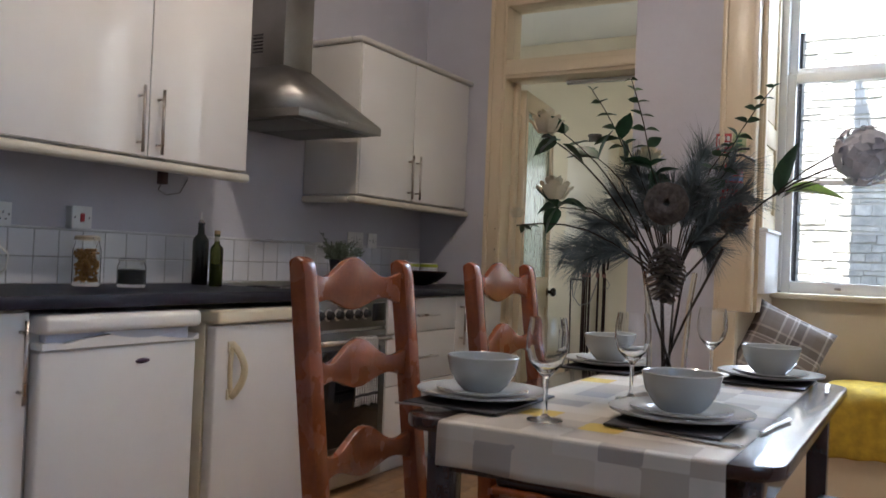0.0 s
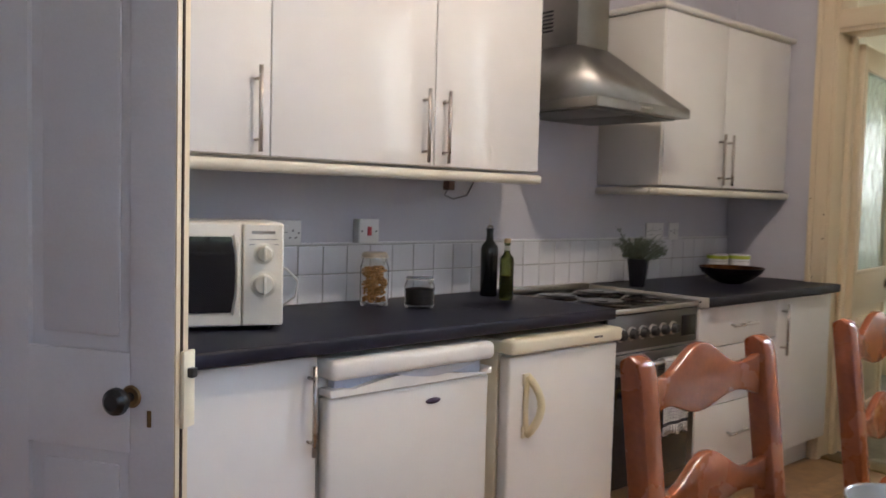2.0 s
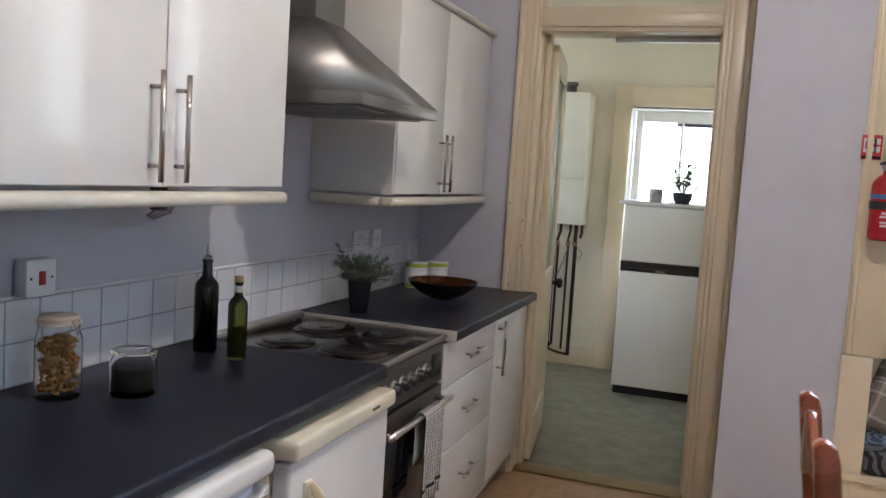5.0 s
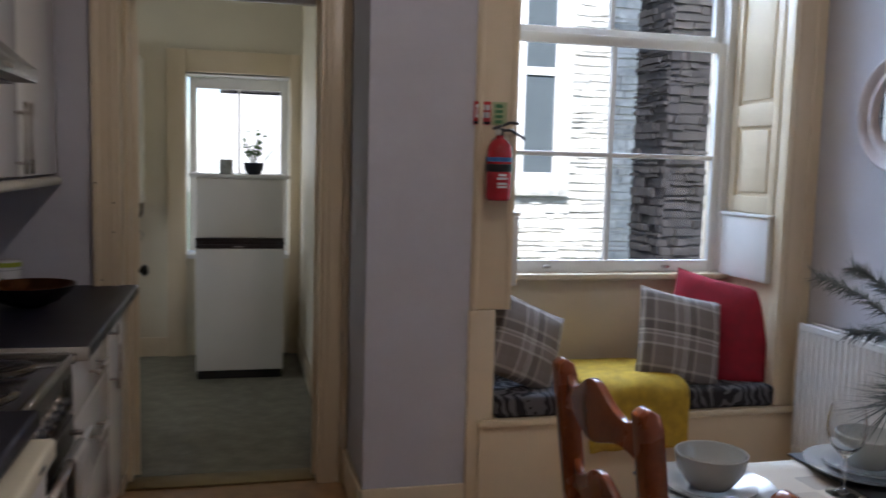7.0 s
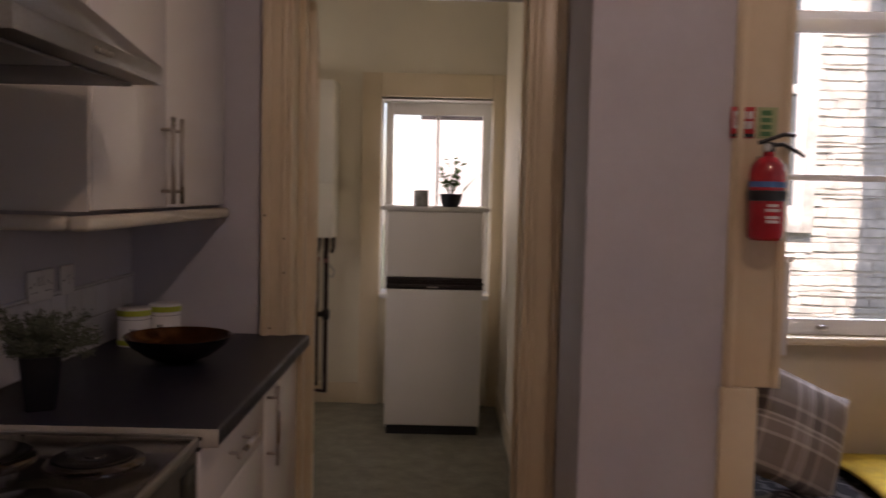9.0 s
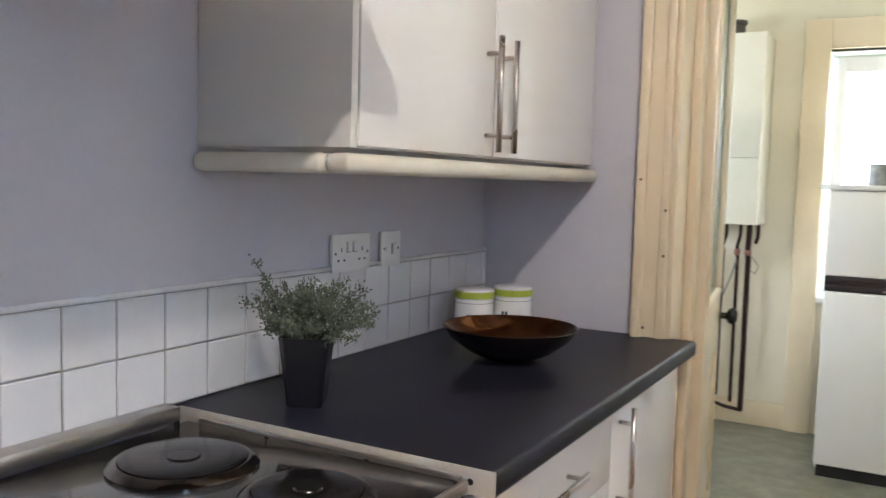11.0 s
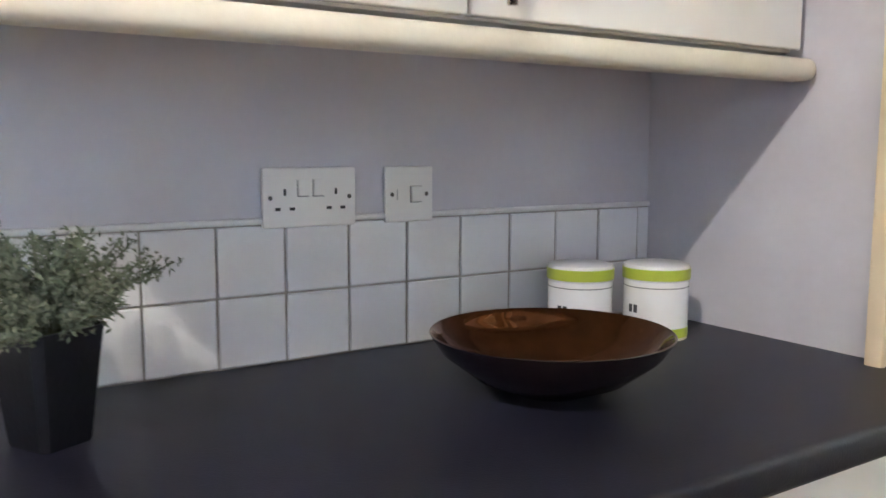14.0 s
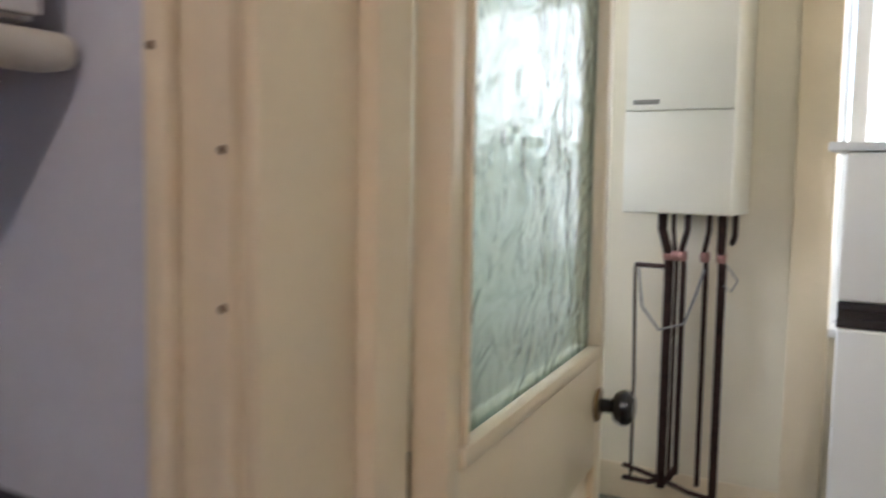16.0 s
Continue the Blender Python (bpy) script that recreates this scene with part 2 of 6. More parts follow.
structure("wall_pier", box(1.53, 1.95, -0.52, 0.0, 0, H), LILAC, "boxed-out pale lilac wall pier beside the window", "wall")
structure("wall_window", boxes((1.95, 2.13, -0.47, 0.12, 0.873, H), (1.95, 2.05, -0.47, 0.12, 0, 0.873), (3.35, 3.5, -0.47, 0.12, 0, H), (2.05, 3.35, -0.02, 0.12, 0, 0.873), (2.13, 3.35, -0.02, 0.12, 0.873, 0.90), (2.13, 3.35, -0.47, 0.12, 2.85, H)), CREAM, "cream painted window recess walls", "wall")
structure("scullery_wall_left", boxes((-1.6, -1.4, 0.0, 2.95, 0, 1.15), (-1.6, -1.4, 0.0, 2.95, 2.4, H), (-1.6, -1.4, 0, 0.4, 1.15, 2.4), (-1.6, -1.4, 1.9, 2.95, 1.15, 2.4)), CREAM_WALL, "cream painted back room wall", "wall")
structure("scullery_wall_right", box(1.50, 1.70, 0.18, 2.95, 0, H), CREAM_WALL, "cream painted back room side wall", "wall")
structure("scullery_wall_front", box(-1.6, -0.2, 0.0, 0.18, 0, H), CREAM_WALL, "cream painted back room wall", "wall")
structure("scullery_wall_end", boxes((-1.6, 0.67, 2.65, 2.95, 0, H), (1.42, 1.70, 2.65, 2.95, 0, H), (0.67, 1.42, 2.65, 2.95, 2.05, H), (0.67, 1.42, 2.65, 2.95, 0, 0.75)), CREAM_WALL, "cream painted end wall around the small window", "wall")

# ---- doorway joinery ----
def jamb_frame():
    t = thing("door_frame", "cream gloss painted moulded door frame with glazed fanlight above", "door frame", kind="structure")

    def moulding(x0, x1, z0, z1, flip):
        # stepped architrave: flat face, raised outer bead, inner bead
        w = x1 - x0
        bm = bmesh.new()
        add_box(bm, x0, x1, -0.022, -0.0005, z0, z1, bevel=0.003)
        a, b = (x0, x0 + 0.028) if not flip else (x1 - 0.028, x1)
        add_box(bm, a, b, -0.040, -0.0225, z0, z1, bevel=0.006)
        a, b = (x1 - 0.022, x1) if not flip else (x0, x0 + 0.022)
        add_box(bm, a, b, -0.030, -0.0225, z0, z1, bevel=0.004)
        return bm
    part("architrave", moulding(0.468, 0.556, 0, 2.72, False), CREAM, t)
    part("architrave", moulding(DX1 + 0.022, 1.528, 0, 2.72, True), CREAM, t)
    part("jamb", box(0.556, DX0, -0.018, 0.18, 0, 2.60, 0.003), CREAM, t)
    part("jamb", box(DX1, DX1 + 0.022, -0.018, 0.18, 0, 2.60, 0.003), CREAM, t)
    part("door_stop", box(DX0, DX0 + 0.024, 0.105, 0.160, 0, DZ, 0.003), CREAM, t)
    part("door_stop", box(DX1 - 0.014, DX1, 0.06, 0.105, 0, DZ, 0.002), CREAM, t)
    part("transom_bar", boxes((DX0, DX1, -0.014, 0.176, DZ, TZ, 0.004), (DX0, DX1, -0.026, -0.0145, DZ + 0.02, TZ - 0.03, 0.004)), CREAM, t)
    part("head", box(0.556, DX1 + 0.022, -0.016, 0.178, 2.60, 2.72, 0.004), CREAM, t)
    part("fanlight_pane", box(DX0, DX1, 0.076, 0.080, TZ, 2.60), PANE, t).visible_shadow = False
    for x, y, z in ((0.482, -0.041, 1.337), (0.549, -0.031, 1.134), (0.549, -0.031, 1.256), (0.50, -0.0235, 0.935)):
        bm = lathe(((0.0, 0.0), (0.004, 0.0), (0.003, 0.002), (0, 0.0025)), 8)
        part("nail_head", bm, mat("rusty_nail", (0.16, 0.09, 0.05), 0.7), t, m=pose(x, y, z, 90))
    part("hinge", box(DX0 + 0.010, DX0 + 0.026, 0.161, 0.182, 1.88, 1.98, 0.003), CREAM, t)
    # white strip added for the bright edge at the transom's rear underside
    part("draught_strip", box(0.90, DX1, 0.135, 0.172, DZ - 0.022, DZ - 0.0005, 0.004), SASH, t, "white strip under the transom")
    part("threshold", box(DX0, DX1, 0.02, 0.16, 0, 0.012, 0.004), mat("dull_brass_strip", (0.35, 0.27, 0.14), 0.4, 1.0), t)


jamb_frame()

# back room door, standing open past square
door = thing("door_1", "cream half-glazed door standing open into the back room", "door", pose(0.602, 0.186, 0, 0, 0, 97.8), kind="structure")
GW, GH = 0.690, 2.13
FROST = glass("frosted_pattern_glass", (0.70, 0.90, 0.94), 0.10, 1.18, 0.20, 14.0)
part("stile", box(0, 0.036, -0.02, 0.02, 0.012, GH, 0.003), CREAM, door)
part("stile", box(GW - 0.048, GW, -0.02, 0.02, 0.012, GH, 0.003), CREAM, door)
part("rail", box(0.036, GW - 0.048, -0.02, 0.02, GH - 0.11, GH, 0.003), CREAM, door)
part("rail", box(0.036, GW - 0.048, -0.02, 0.02, 0.76, 0.945, 0.003), CREAM, door)
part("rail", box(0.036, GW - 0.048, -0.02, 0.02, 0.012, 0.22, 0.003), CREAM, door)
part("panel", boxes((0.036, GW - 0.048, -0.008, 0.008, 0.22, 0.76), (0.135, GW - 0.135, -0.0145, 0.0145, 0.27, 0.71, 0.006)), CREAM, door)
bm = bmesh.new()
for s in (-1, 1):
    y0, y1 = (-0.026, -0.005) if s < 0 else (0.005, 0.026)
    add_box(bm, 0.036, GW - 0.048, y0, y1, 0.945, 0.967, bevel=0.005)
    add_box(bm, 0.036, GW - 0.048, y0, y1, GH - 0.127, GH - 0.11, bevel=0.005)
    add_box(bm, 0.036, 0.048, y0, y1, 0.967, GH - 0.127, bevel=0.004)
    add_box(bm, GW - 0.060, GW - 0.048, y0, y1, 0.967, GH - 0.127, bevel=0.004)
part("glazing_bead", bm, CREAM, door)
part("glass_pane", box(0.036, GW - 0.048, -0.003, 0.003, 0.945, GH - 0.11), FROST, door, "patterned obscured glass pane").visible_shadow = False
KNOB = mat("black_bakelite", (0.012, 0.012, 0.014), 0.25, var=0.2)
BRASS = mat("aged_brass", (0.32, 0.20, 0.09), 0.4, 1.0, var=0.3)
for s in (1, -1):
    k = part("knob", lathe(((0, 0.062), (0.018, 0.061), (0.028, 0.052), (0.030, 0.042), (0.024, 0.030), (0.012, 0.024), (0.011, 0.0), (0, 0)), 24), KNOB, door, "round black knob", m=pose(GW - 0.045, 0.022 * -s, 0.865, 90 * s, 0, 0))
    part("rose_plate", lathe(((0, 0.005), (0.026, 0.004), (0.029, 0.0), (0, 0)), 24), BRASS, k, m=pose(0, 0, 0))

# entrance door, open against the worktop end
rdoor = thing("door_2", "pale painted panelled room door standing open with black knob", "door", pose(0.157, -3.98, 0, 0, 0, 31.8), kind="structure")
DOORP = mat("pale_door_paint", (0.62, 0.60, 0.62), 0.45, var=0.07, scale=3, bump=0.02)
W2 = 0.80
part("stile", box(0, 0.11, -0.022, 0.022, 0.01, 2.04, 0.002), DOORP, rdoor)
part("stile", box(W2 - 0.11, W2 - 0.004, -0.022, 0.022, 0.01, 2.04, 0.002), DOORP, rdoor)
part("stile", box(0.335, 0.435, -0.022, 0.022, 0.24, 1.92, 0.002), DOORP, rdoor)
for z0, z1 in ((0.01, 0.24), (0.74, 0.95), (1.92, 2.04)):
    part("rail", box(0.11, W2 - 0.11, -0.0215, 0.0215, z0, z1, 0.002), DOORP, rdoor)
for x0, x1 in ((0.11, 0.335), (0.435, W2 - 0.11)):
    for z0, z1 in ((0.24, 0.74), (0.95, 1.92)):
        part("panel", boxes((x0, x1, -0.010, 0.010, z0, z1), (x0 + 0.03, x1 - 0.03, -0.016, 0.016, z0 + 0.03, z1 - 0.03, 0.008)), DOORP, rdoor)
part("edge_strip", box(W2 - 0.004, W2, -0.0215, 0.0215, 0.01, 2.04, 0.001), CREAM, rdoor, "cream painted door edge with a worn gap")
part("edge_groove", box(W2, W2 + 0.0025, -0.007, 0.000, 0.05, 2.0), mat("dark_gap", (0.05, 0.03, 0.02), 0.9), rdoor)
k = part("knob", lathe(((0, 0.066), (0.016, 0.065), (0.027, 0.056), (0.029, 0.046), (0.022, 0.032), (0.010, 0.026), (0.010, 0.0), (0, 0)), 24), KNOB, rdoor, "round black knob", m=pose(W2 - 0.105, -0.022, 0.86, 90))
part("rose_plate", lathe(((0, 0.004), (0.020, 0.004), (0.024, 0.0), (0, 0)), 20), BRASS, k)
part("keyhole_cover", box(W2 - 0.066, W2 - 0.056, -0.0245, -0.0225, 0.80, 0.835, 0.0008), BRASS, rdoor)
part("latch_case", boxes((W2 + 0.001, W2 + 0.012, -0.010, 0.030, 0.80, 0.96, 0.003)), IVORY, rdoor, "cream painted latch case")
part("latch_bolt", box(W2 + 0.012, W2 + 0.026, 0.0, 0.018, 0.905, 0.925, 0.002), BLACKP, rdoor)

# ---- fitted kitchen ----
def bar_handle(parent, x, y, z0, z1, upright=True):
    """A satin bar on two pegs, standing off a front that faces +x."""
    bm = bmesh.new()
    if upright:
        add_tube(bm, [(x + 0.032, y, z0), (x + 0.032, y, z1)], 0.0062, 12)
        for z in (z0 + 0.035, z1 - 0.035):
            add_tube(bm, [(x, y, z), (x + 0.032, y, z)], 0.0048, 8)
    else:
        add_tube(bm, [(x + 0.032, y[0], z0), (x + 0.032, y[1], z0)], 0.0062, 12)
        for yy in (y[0] + 0.03, y[1] - 0.03):
            add_tube(bm, [(x, yy, z0), (x + 0.032, yy, z0)], 0.0048, 8)
    return part("handle", bm, CHROME, parent, "satin steel bar handle")


def rounded_strip(x0, x1, y0, y1, z0, z1):
    return box(x0, x1, y0, y1, z0, z1, bevel=min(0.014, (z1 - z0) * 0.42), seg=3)


def wall_cabinet(y0, y1, base, splits, handles, label, end):
    t = thing("wall_cabinet", label, "cabinet", pose(0, y0, base), group="gloss wall cabinets")
    L = y1 - y0
    lip = 0.021 if end == "both" else 0.0
    part("side_panel", box(0.002, 0.337 if lip else 0.318, 0, 0.018, 0, 0.76, 0.0008), CARCASS, t)
    part("side_panel", box(0.002, 0.318, L - 0.018, L, 0, 0.76, 0.0008), CARCASS, t)
    part("bottom_panel", box(0.002, 0.318, 0.018, L - 0.018, 0, 0.018), CARCASS, t)
    part("top_panel", box(0.002, 0.318, 0.018, L - 0.018, 0.742, 0.76), CARCASS, t)
    part("back_panel", box(0.002, 0.010, 0.018, L - 0.018, 0.018, 0.742), CARCASS, t)
    edges = [lip] + [s - y0 for s in splits] + [L]
    for n, (a, b) in enumerate(zip(edges, edges[1:])):
        d = part("door", box(0.320, 0.338, a + 0.002, b - 0.002, 0.003, 0.757, 0.0025, 3), GLOSS, t, "high gloss white door")
        for h in handles:
            if a < h - y0 < b:
                bar_handle(d, 0.338, h - y0, 0.012, 0.25)
    e0, e1 = (-0.020, L + 0.028) if end == "both" else (-0.014, L + 0.014)
    part("pelmet", rounded_strip(0.296, 0.352, e0, e1, -0.043, -0.009), PELMET, t, "rounded cream light pelmet")
    part("pelmet", rounded_strip(0.004, 0.296, e0, 0.034, -0.043, -0.009), PELMET, t)
    part("cornice", rounded_strip(0.290, 0.356, e0, e1, 0.761, 0.789), CARCASS, t)
    part("cornice", rounded_strip(0.004, 0.290, e0, 0.03, 0.761, 0.789), CARCASS, t)
    return t


wall_cabinet(-3.62, -1.945, 1.39, (-3.073, -2.458), (-3.122, -2.508, -2.420), "white high gloss wall cabinet with three doors and cream pelmet", "free")
wall_cabinet(-1.168, -0.034, 1.369, (-0.651,), (-0.690, -0.615), "white high gloss double wall cabinet beside the cooker hood", "both")

# under-cabinet cable
loose = solid("loose_cable", tube([(0.12, -2.19, 1.355), (0.11, -2.19, 1.32), (0.06, -2.16, 1.30), (0.02, -2.08, 1.285), (0.012, -2.0, 1.30), (0.012, -1.96, 1.36)], 0.003, 6), mat("grey_cable", (0.25, 0.24, 0.24), 0.5), "thin grey cable hanging under the wall cabinet", "cable")
solid("cable_clip", box(0.10, 0.135, -2.205, -2.175, 1.318, 1.3895, 0.004), mat("brown_fitting", (0.10, 0.05, 0.04), 0.5), "small dark fitting under the wall cabinet", "fitting")


def base_cabinet(y0, y1, fronts, label):
    """fronts: rows of (y0, y1, z0, z1, handle)."""
    t = thing("base_cabinet", label, "cabinet", pose(0, y0, 0), group="gloss base cabinets")
    L = y1 - y0
    part("carcass", boxes((0.01, 0.575, 0.001, L - 0.001, 0.13, 0.868)), CARCASS, t)
    part("plinth", box(0.50, 0.518, 0, L, 0, 0.128, 0.001), GLOSS, t)
    for a, b, z0, z1, h in fronts:
        nm = "drawer_front" if h == "bar" else "door"
        d = part(nm, box(0.577, 0.596, a - y0 + 0.002, b - y0 - 0.002, z0 + 0.002, z1 - 0.002, 0.002, 3), GLOSS, t, "high gloss white front")
        if h == "bar":
            c = (a + b) / 2 - y0
            bar_handle(d, 0.596, (c - 0.10, c + 0.10), (z0 + z1) / 2 + (0.02 if z1 < 0.5 else 0.0), None, False)
        elif h == "right":
            bar_handle(d, 0.596, b - y0 - 0.028, 0.60, 0.84)
        elif h == "left":
            bar_handle(d, 0.596, a - y0 + 0.05, 0.60, 0.84)
    return t


base_cabinet(-3.62, -3.07, ((-3.62, -3.07, 0.13, 0.862, "right"),), "white gloss base cabinet with one door under the worktop")
base_cabinet(-1.222, -0.56, ((-1.222, -0.56, 0.69, 0.862, "bar"), (-1.222, -0.56, 0.44, 0.69, "bar"), (-1.222, -0.56, 0.13, 0.44, "bar")), "white gloss three-drawer base cabinet beside the cooker")
base_cabinet(-0.56, -0.004, ((-0.56, -0.004, 0.13, 0.862, "left"),), "white gloss base cabinet with one door at the wall end")


def worktop(y0, y1, label, strip):
    t = thing("worktop", label, "worktop", pose(0, y0, 0.87), group="black laminate worktops")
    L = y1 - y0
    pts = [(0.003, 0.0), (0.632, 0.0), (0.6375, 0.002), (0.640, 0.007), (0.640, 0.032), (0.6385, 0.036), (0.6355, 0.0390), (0.630, 0.040), (0.003, 0.040)]
    bm = bmesh.new()
    a = [bm.verts.new((x, 0, z)) for x, z in pts]
    b = [bm.verts.new((x, L, z)) for x, z in pts]
    bm.faces.new(a)
    bm.faces.new(b[::-1])
    for k in range(len(pts)):
        bm.faces.new((a[k], b[k], b[(k + 1) % len(pts)], a[(k + 1) % len(pts)]))
    bmesh.ops.recalc_face_normals(bm, faces=bm.faces)
    part("slab", bm, WORKTOP, t, smooth=45)
    if strip:
        s = part("end_strip", box(0.02, 0.64, -0.003, -0.0005, 0.001, 0.041, 0.0008), mat("pale_strip_metal", (0.58, 0.54, 0.48), 0.5, 0.35, var=0.1), t, "steel end strip with screw holes")
        for x in (0.22, 0.42, 0.60):
            part("screw_hole", lathe(((0, 0.0008), (0.005, 0.0006), (0.005, 0), (0, 0)), 10), BLACKP, s, m=pose(x, -0.003, 0.02, 90))
    return t


worktop(-3.62, -1.842, "black laminate worktop with rounded front edge", False)
worktop(-1.224, -0.001, "black laminate worktop with steel end strip", True)

# ---- splashback ----
splash = thing("splashback", "two rows of white glazed square tiles with grey grout", "tiles", kind="structure")
part("grout_bed", box(0.0, 0.004, -3.62, -0.001, 0.905, 1.117), GROUT, splash)
part("top_trim", box(0.0, 0.010, -3.62, -0.0005, 1.113, 1.122, 0.003), mat("white_trim", (0.74, 0.74, 0.74), 0.35), splash)

# ---- appliances along the run ----
HOODSTEEL = mat("dull_hood_steel", (0.33, 0.315, 0.295), 0.44, 1.0, var=0.18, scale=5, bump=0.02, grain=160)


def hood():
    t = thing("cooker_hood", "brushed steel chimney cooker hood over the cooker", "cooker hood", pose(0, -1.54, 0.012))
    hw = 0.305
    part("rim", boxes((0.0, 0.522, -hw, hw, 1.625, 1.662, 0.003)), HOODSTEEL, t)
    bm = bmesh.new()
    lo = [bm.verts.new(v) for v in ((0.002, -hw, 1.662), (0.520, -hw, 1.662), (0.520, hw, 1.662), (0.002, hw, 1.662))]
    hi = [bm.verts.new(v) for v in ((0.002, -0.10, 1.905), (0.25, -0.10, 1.905), (0.25, 0.10, 1.905), (0.002, 0.10, 1.905))]
    for k in range(4):
        bm.faces.new((lo[k], lo[(k + 1) % 4], hi[(k + 1) % 4], hi[k]))
    bm.faces.new(hi)
    bm.faces.new(lo[::-1])
    part("canopy", bm, HOODSTEEL, t)
    ch = part("chimney", boxes((0.002, 0.25, -0.10, 0.10, 1.905, 2.45, 0.002), (0.002, 0.245, -0.095, 0.095, 2.45, H - 0.014, 0.002)), HOODSTEEL, t)
    for k in range(6):
        part("vent_slot", box(0.06, 0.12, -0.1015, -0.0995, 1.97 + k * 0.016, 1.978 + k * 0.016), DARK, ch)
    part("filter", boxes((0.03, 0.47, -hw + 0.03, -0.005, 1.618, 1.6245, 0.002), (0.03, 0.47, 0.005, hw - 0.03, 1.618, 1.6245, 0.002)), mat("grey_filter", (0.22, 0.22, 0.22), 0.5, 0.6), t)
    for k in range(4):
        part("button", lathe(((0, 0.005), (0.005, 0.004), (0.006, 0), (0, 0)), 12), CHROME, t, m=pose(0.522, -0.03 + k * 0.02, 1.644, 0, 90, 0))


hood()


def cooker():
    t = thing("electric_cooker", "steel electric cooker with sealed plates and black glass oven door", "cooker", pose(0, -1.838, 0))
    W = 0.608
    part("body", boxes((0.02, 0.575, 0.003, W - 0.003, 0.03, 0.875, 0.002)), STEEL, t)
    worn = mat("worn_dark_steel", (0.20, 0.175, 0.155), 0.08, 1.0, var=0.3, scale=12)
    part("hob", boxes((0.05, 0.592, 0.006, W - 0.006, 0.876, 0.894, 0.008)), mat("brown_black_enamel", (0.022, 0.017, 0.015), 0.12, 0.0, var=0.5, scale=14, coat=0.4), t)
    part("hob_upstand", box(0.012, 0.052, 0.004, W - 0.022, 0.8945, 0.922, 0.006), STEEL, t)
    part("hob_trim", boxes((0.592, 0.602, 0.004, W - 0.004, 0.876, 0.896, 0.004), (0.08, 0.592, W - 0.012, W - 0.005, 0.8945, 0.902, 0.002)), STEEL, t)
    for x, y, r in ((0.22, 0.16, 0.075), (0.22, 0.43, 0.092), (0.45, 0.16, 0.092), (0.45, 0.43, 0.075)):
        p = part("hotplate", lathe(((0, 0.012), (r * 0.25, 0.012), (r * 0.27, 0.010), (r * 0.9, 0.0125), (r, 0.010), (r, 0.0), (0, 0)), 40), mat("black_hotplate", (0.03, 0.026, 0.026), 0.16, 0.5, var=0.4), t, "black cast hotplate", m=pose(x, y, 0.897))
        part("plate_ring", lathe(((r + 0.001, 0.008), (r + 0.006, 0.008), (r + 0.018, 0.0), (r + 0.018, -0.003), (r + 0.001, -0.003)), 40), worn, p, m=pose(0, 0, 0))
    part("control_panel", box(0.576, 0.597, 0.006, W - 0.006, 0.735, 0.872, 0.004), mat("dark_panel_steel", (0.20, 0.185, 0.175), 0.36, 1.0, var=0.15), t)
    for k in range(6):
        kb = part("control_knob", lathe(((0, 0.026), (0.015, 0.026), (0.018, 0.022), (0.020, 0.004), (0.023, 0.0), (0, 0)), 20), BLACKP, t, m=pose(0.597, 0.085 + k * 0.068, 0.80, 0, 90, 0))
        part("knob_ring", lathe(((0.021, 0.0), (0.027, 0.0), (0.026, 0.005), (0.021, 0.007)), 24), CHROME, kb)
        part("pointer", box(-0.003, 0.003, -0.016, 0.016, 0.0255, 0.030, 0.001), BLACKP, kb)
    part("display", box(0.597, 0.599, 0.485, 0.585, 0.762, 0.845, 0.001), DARK, t)
    d = part("oven_door", boxes((0.576, 0.600, 0.008, W - 0.008, 0.16, 0.722, 0.004)), MATS["dark_panel_steel"], t)
    part("door_glass", box(0.600, 0.603, 0.055, W - 0.055, 0.22, 0.645, 0.001), mat("black_oven_glass", (0.008, 0.008, 0.01), 0.06, var=0.1, bump=0.0), d)
    bm = bmesh.new()
    add_tube(bm, [(0.645, 0.03, 0.685), (0.645, W - 0.03, 0.685)], 0.011, 14)
    for y in (0.06, W - 0.06):
        add_tube(bm, [(0.598, y, 0.685), (0.645, y, 0.685)], 0.008, 10)
    part("handle", bm, CHROME, d)
    part("drawer", box(0.576, 0.598, 0.008, W - 0.008, 0.04, 0.152, 0.003), STEEL, t)


cooker()


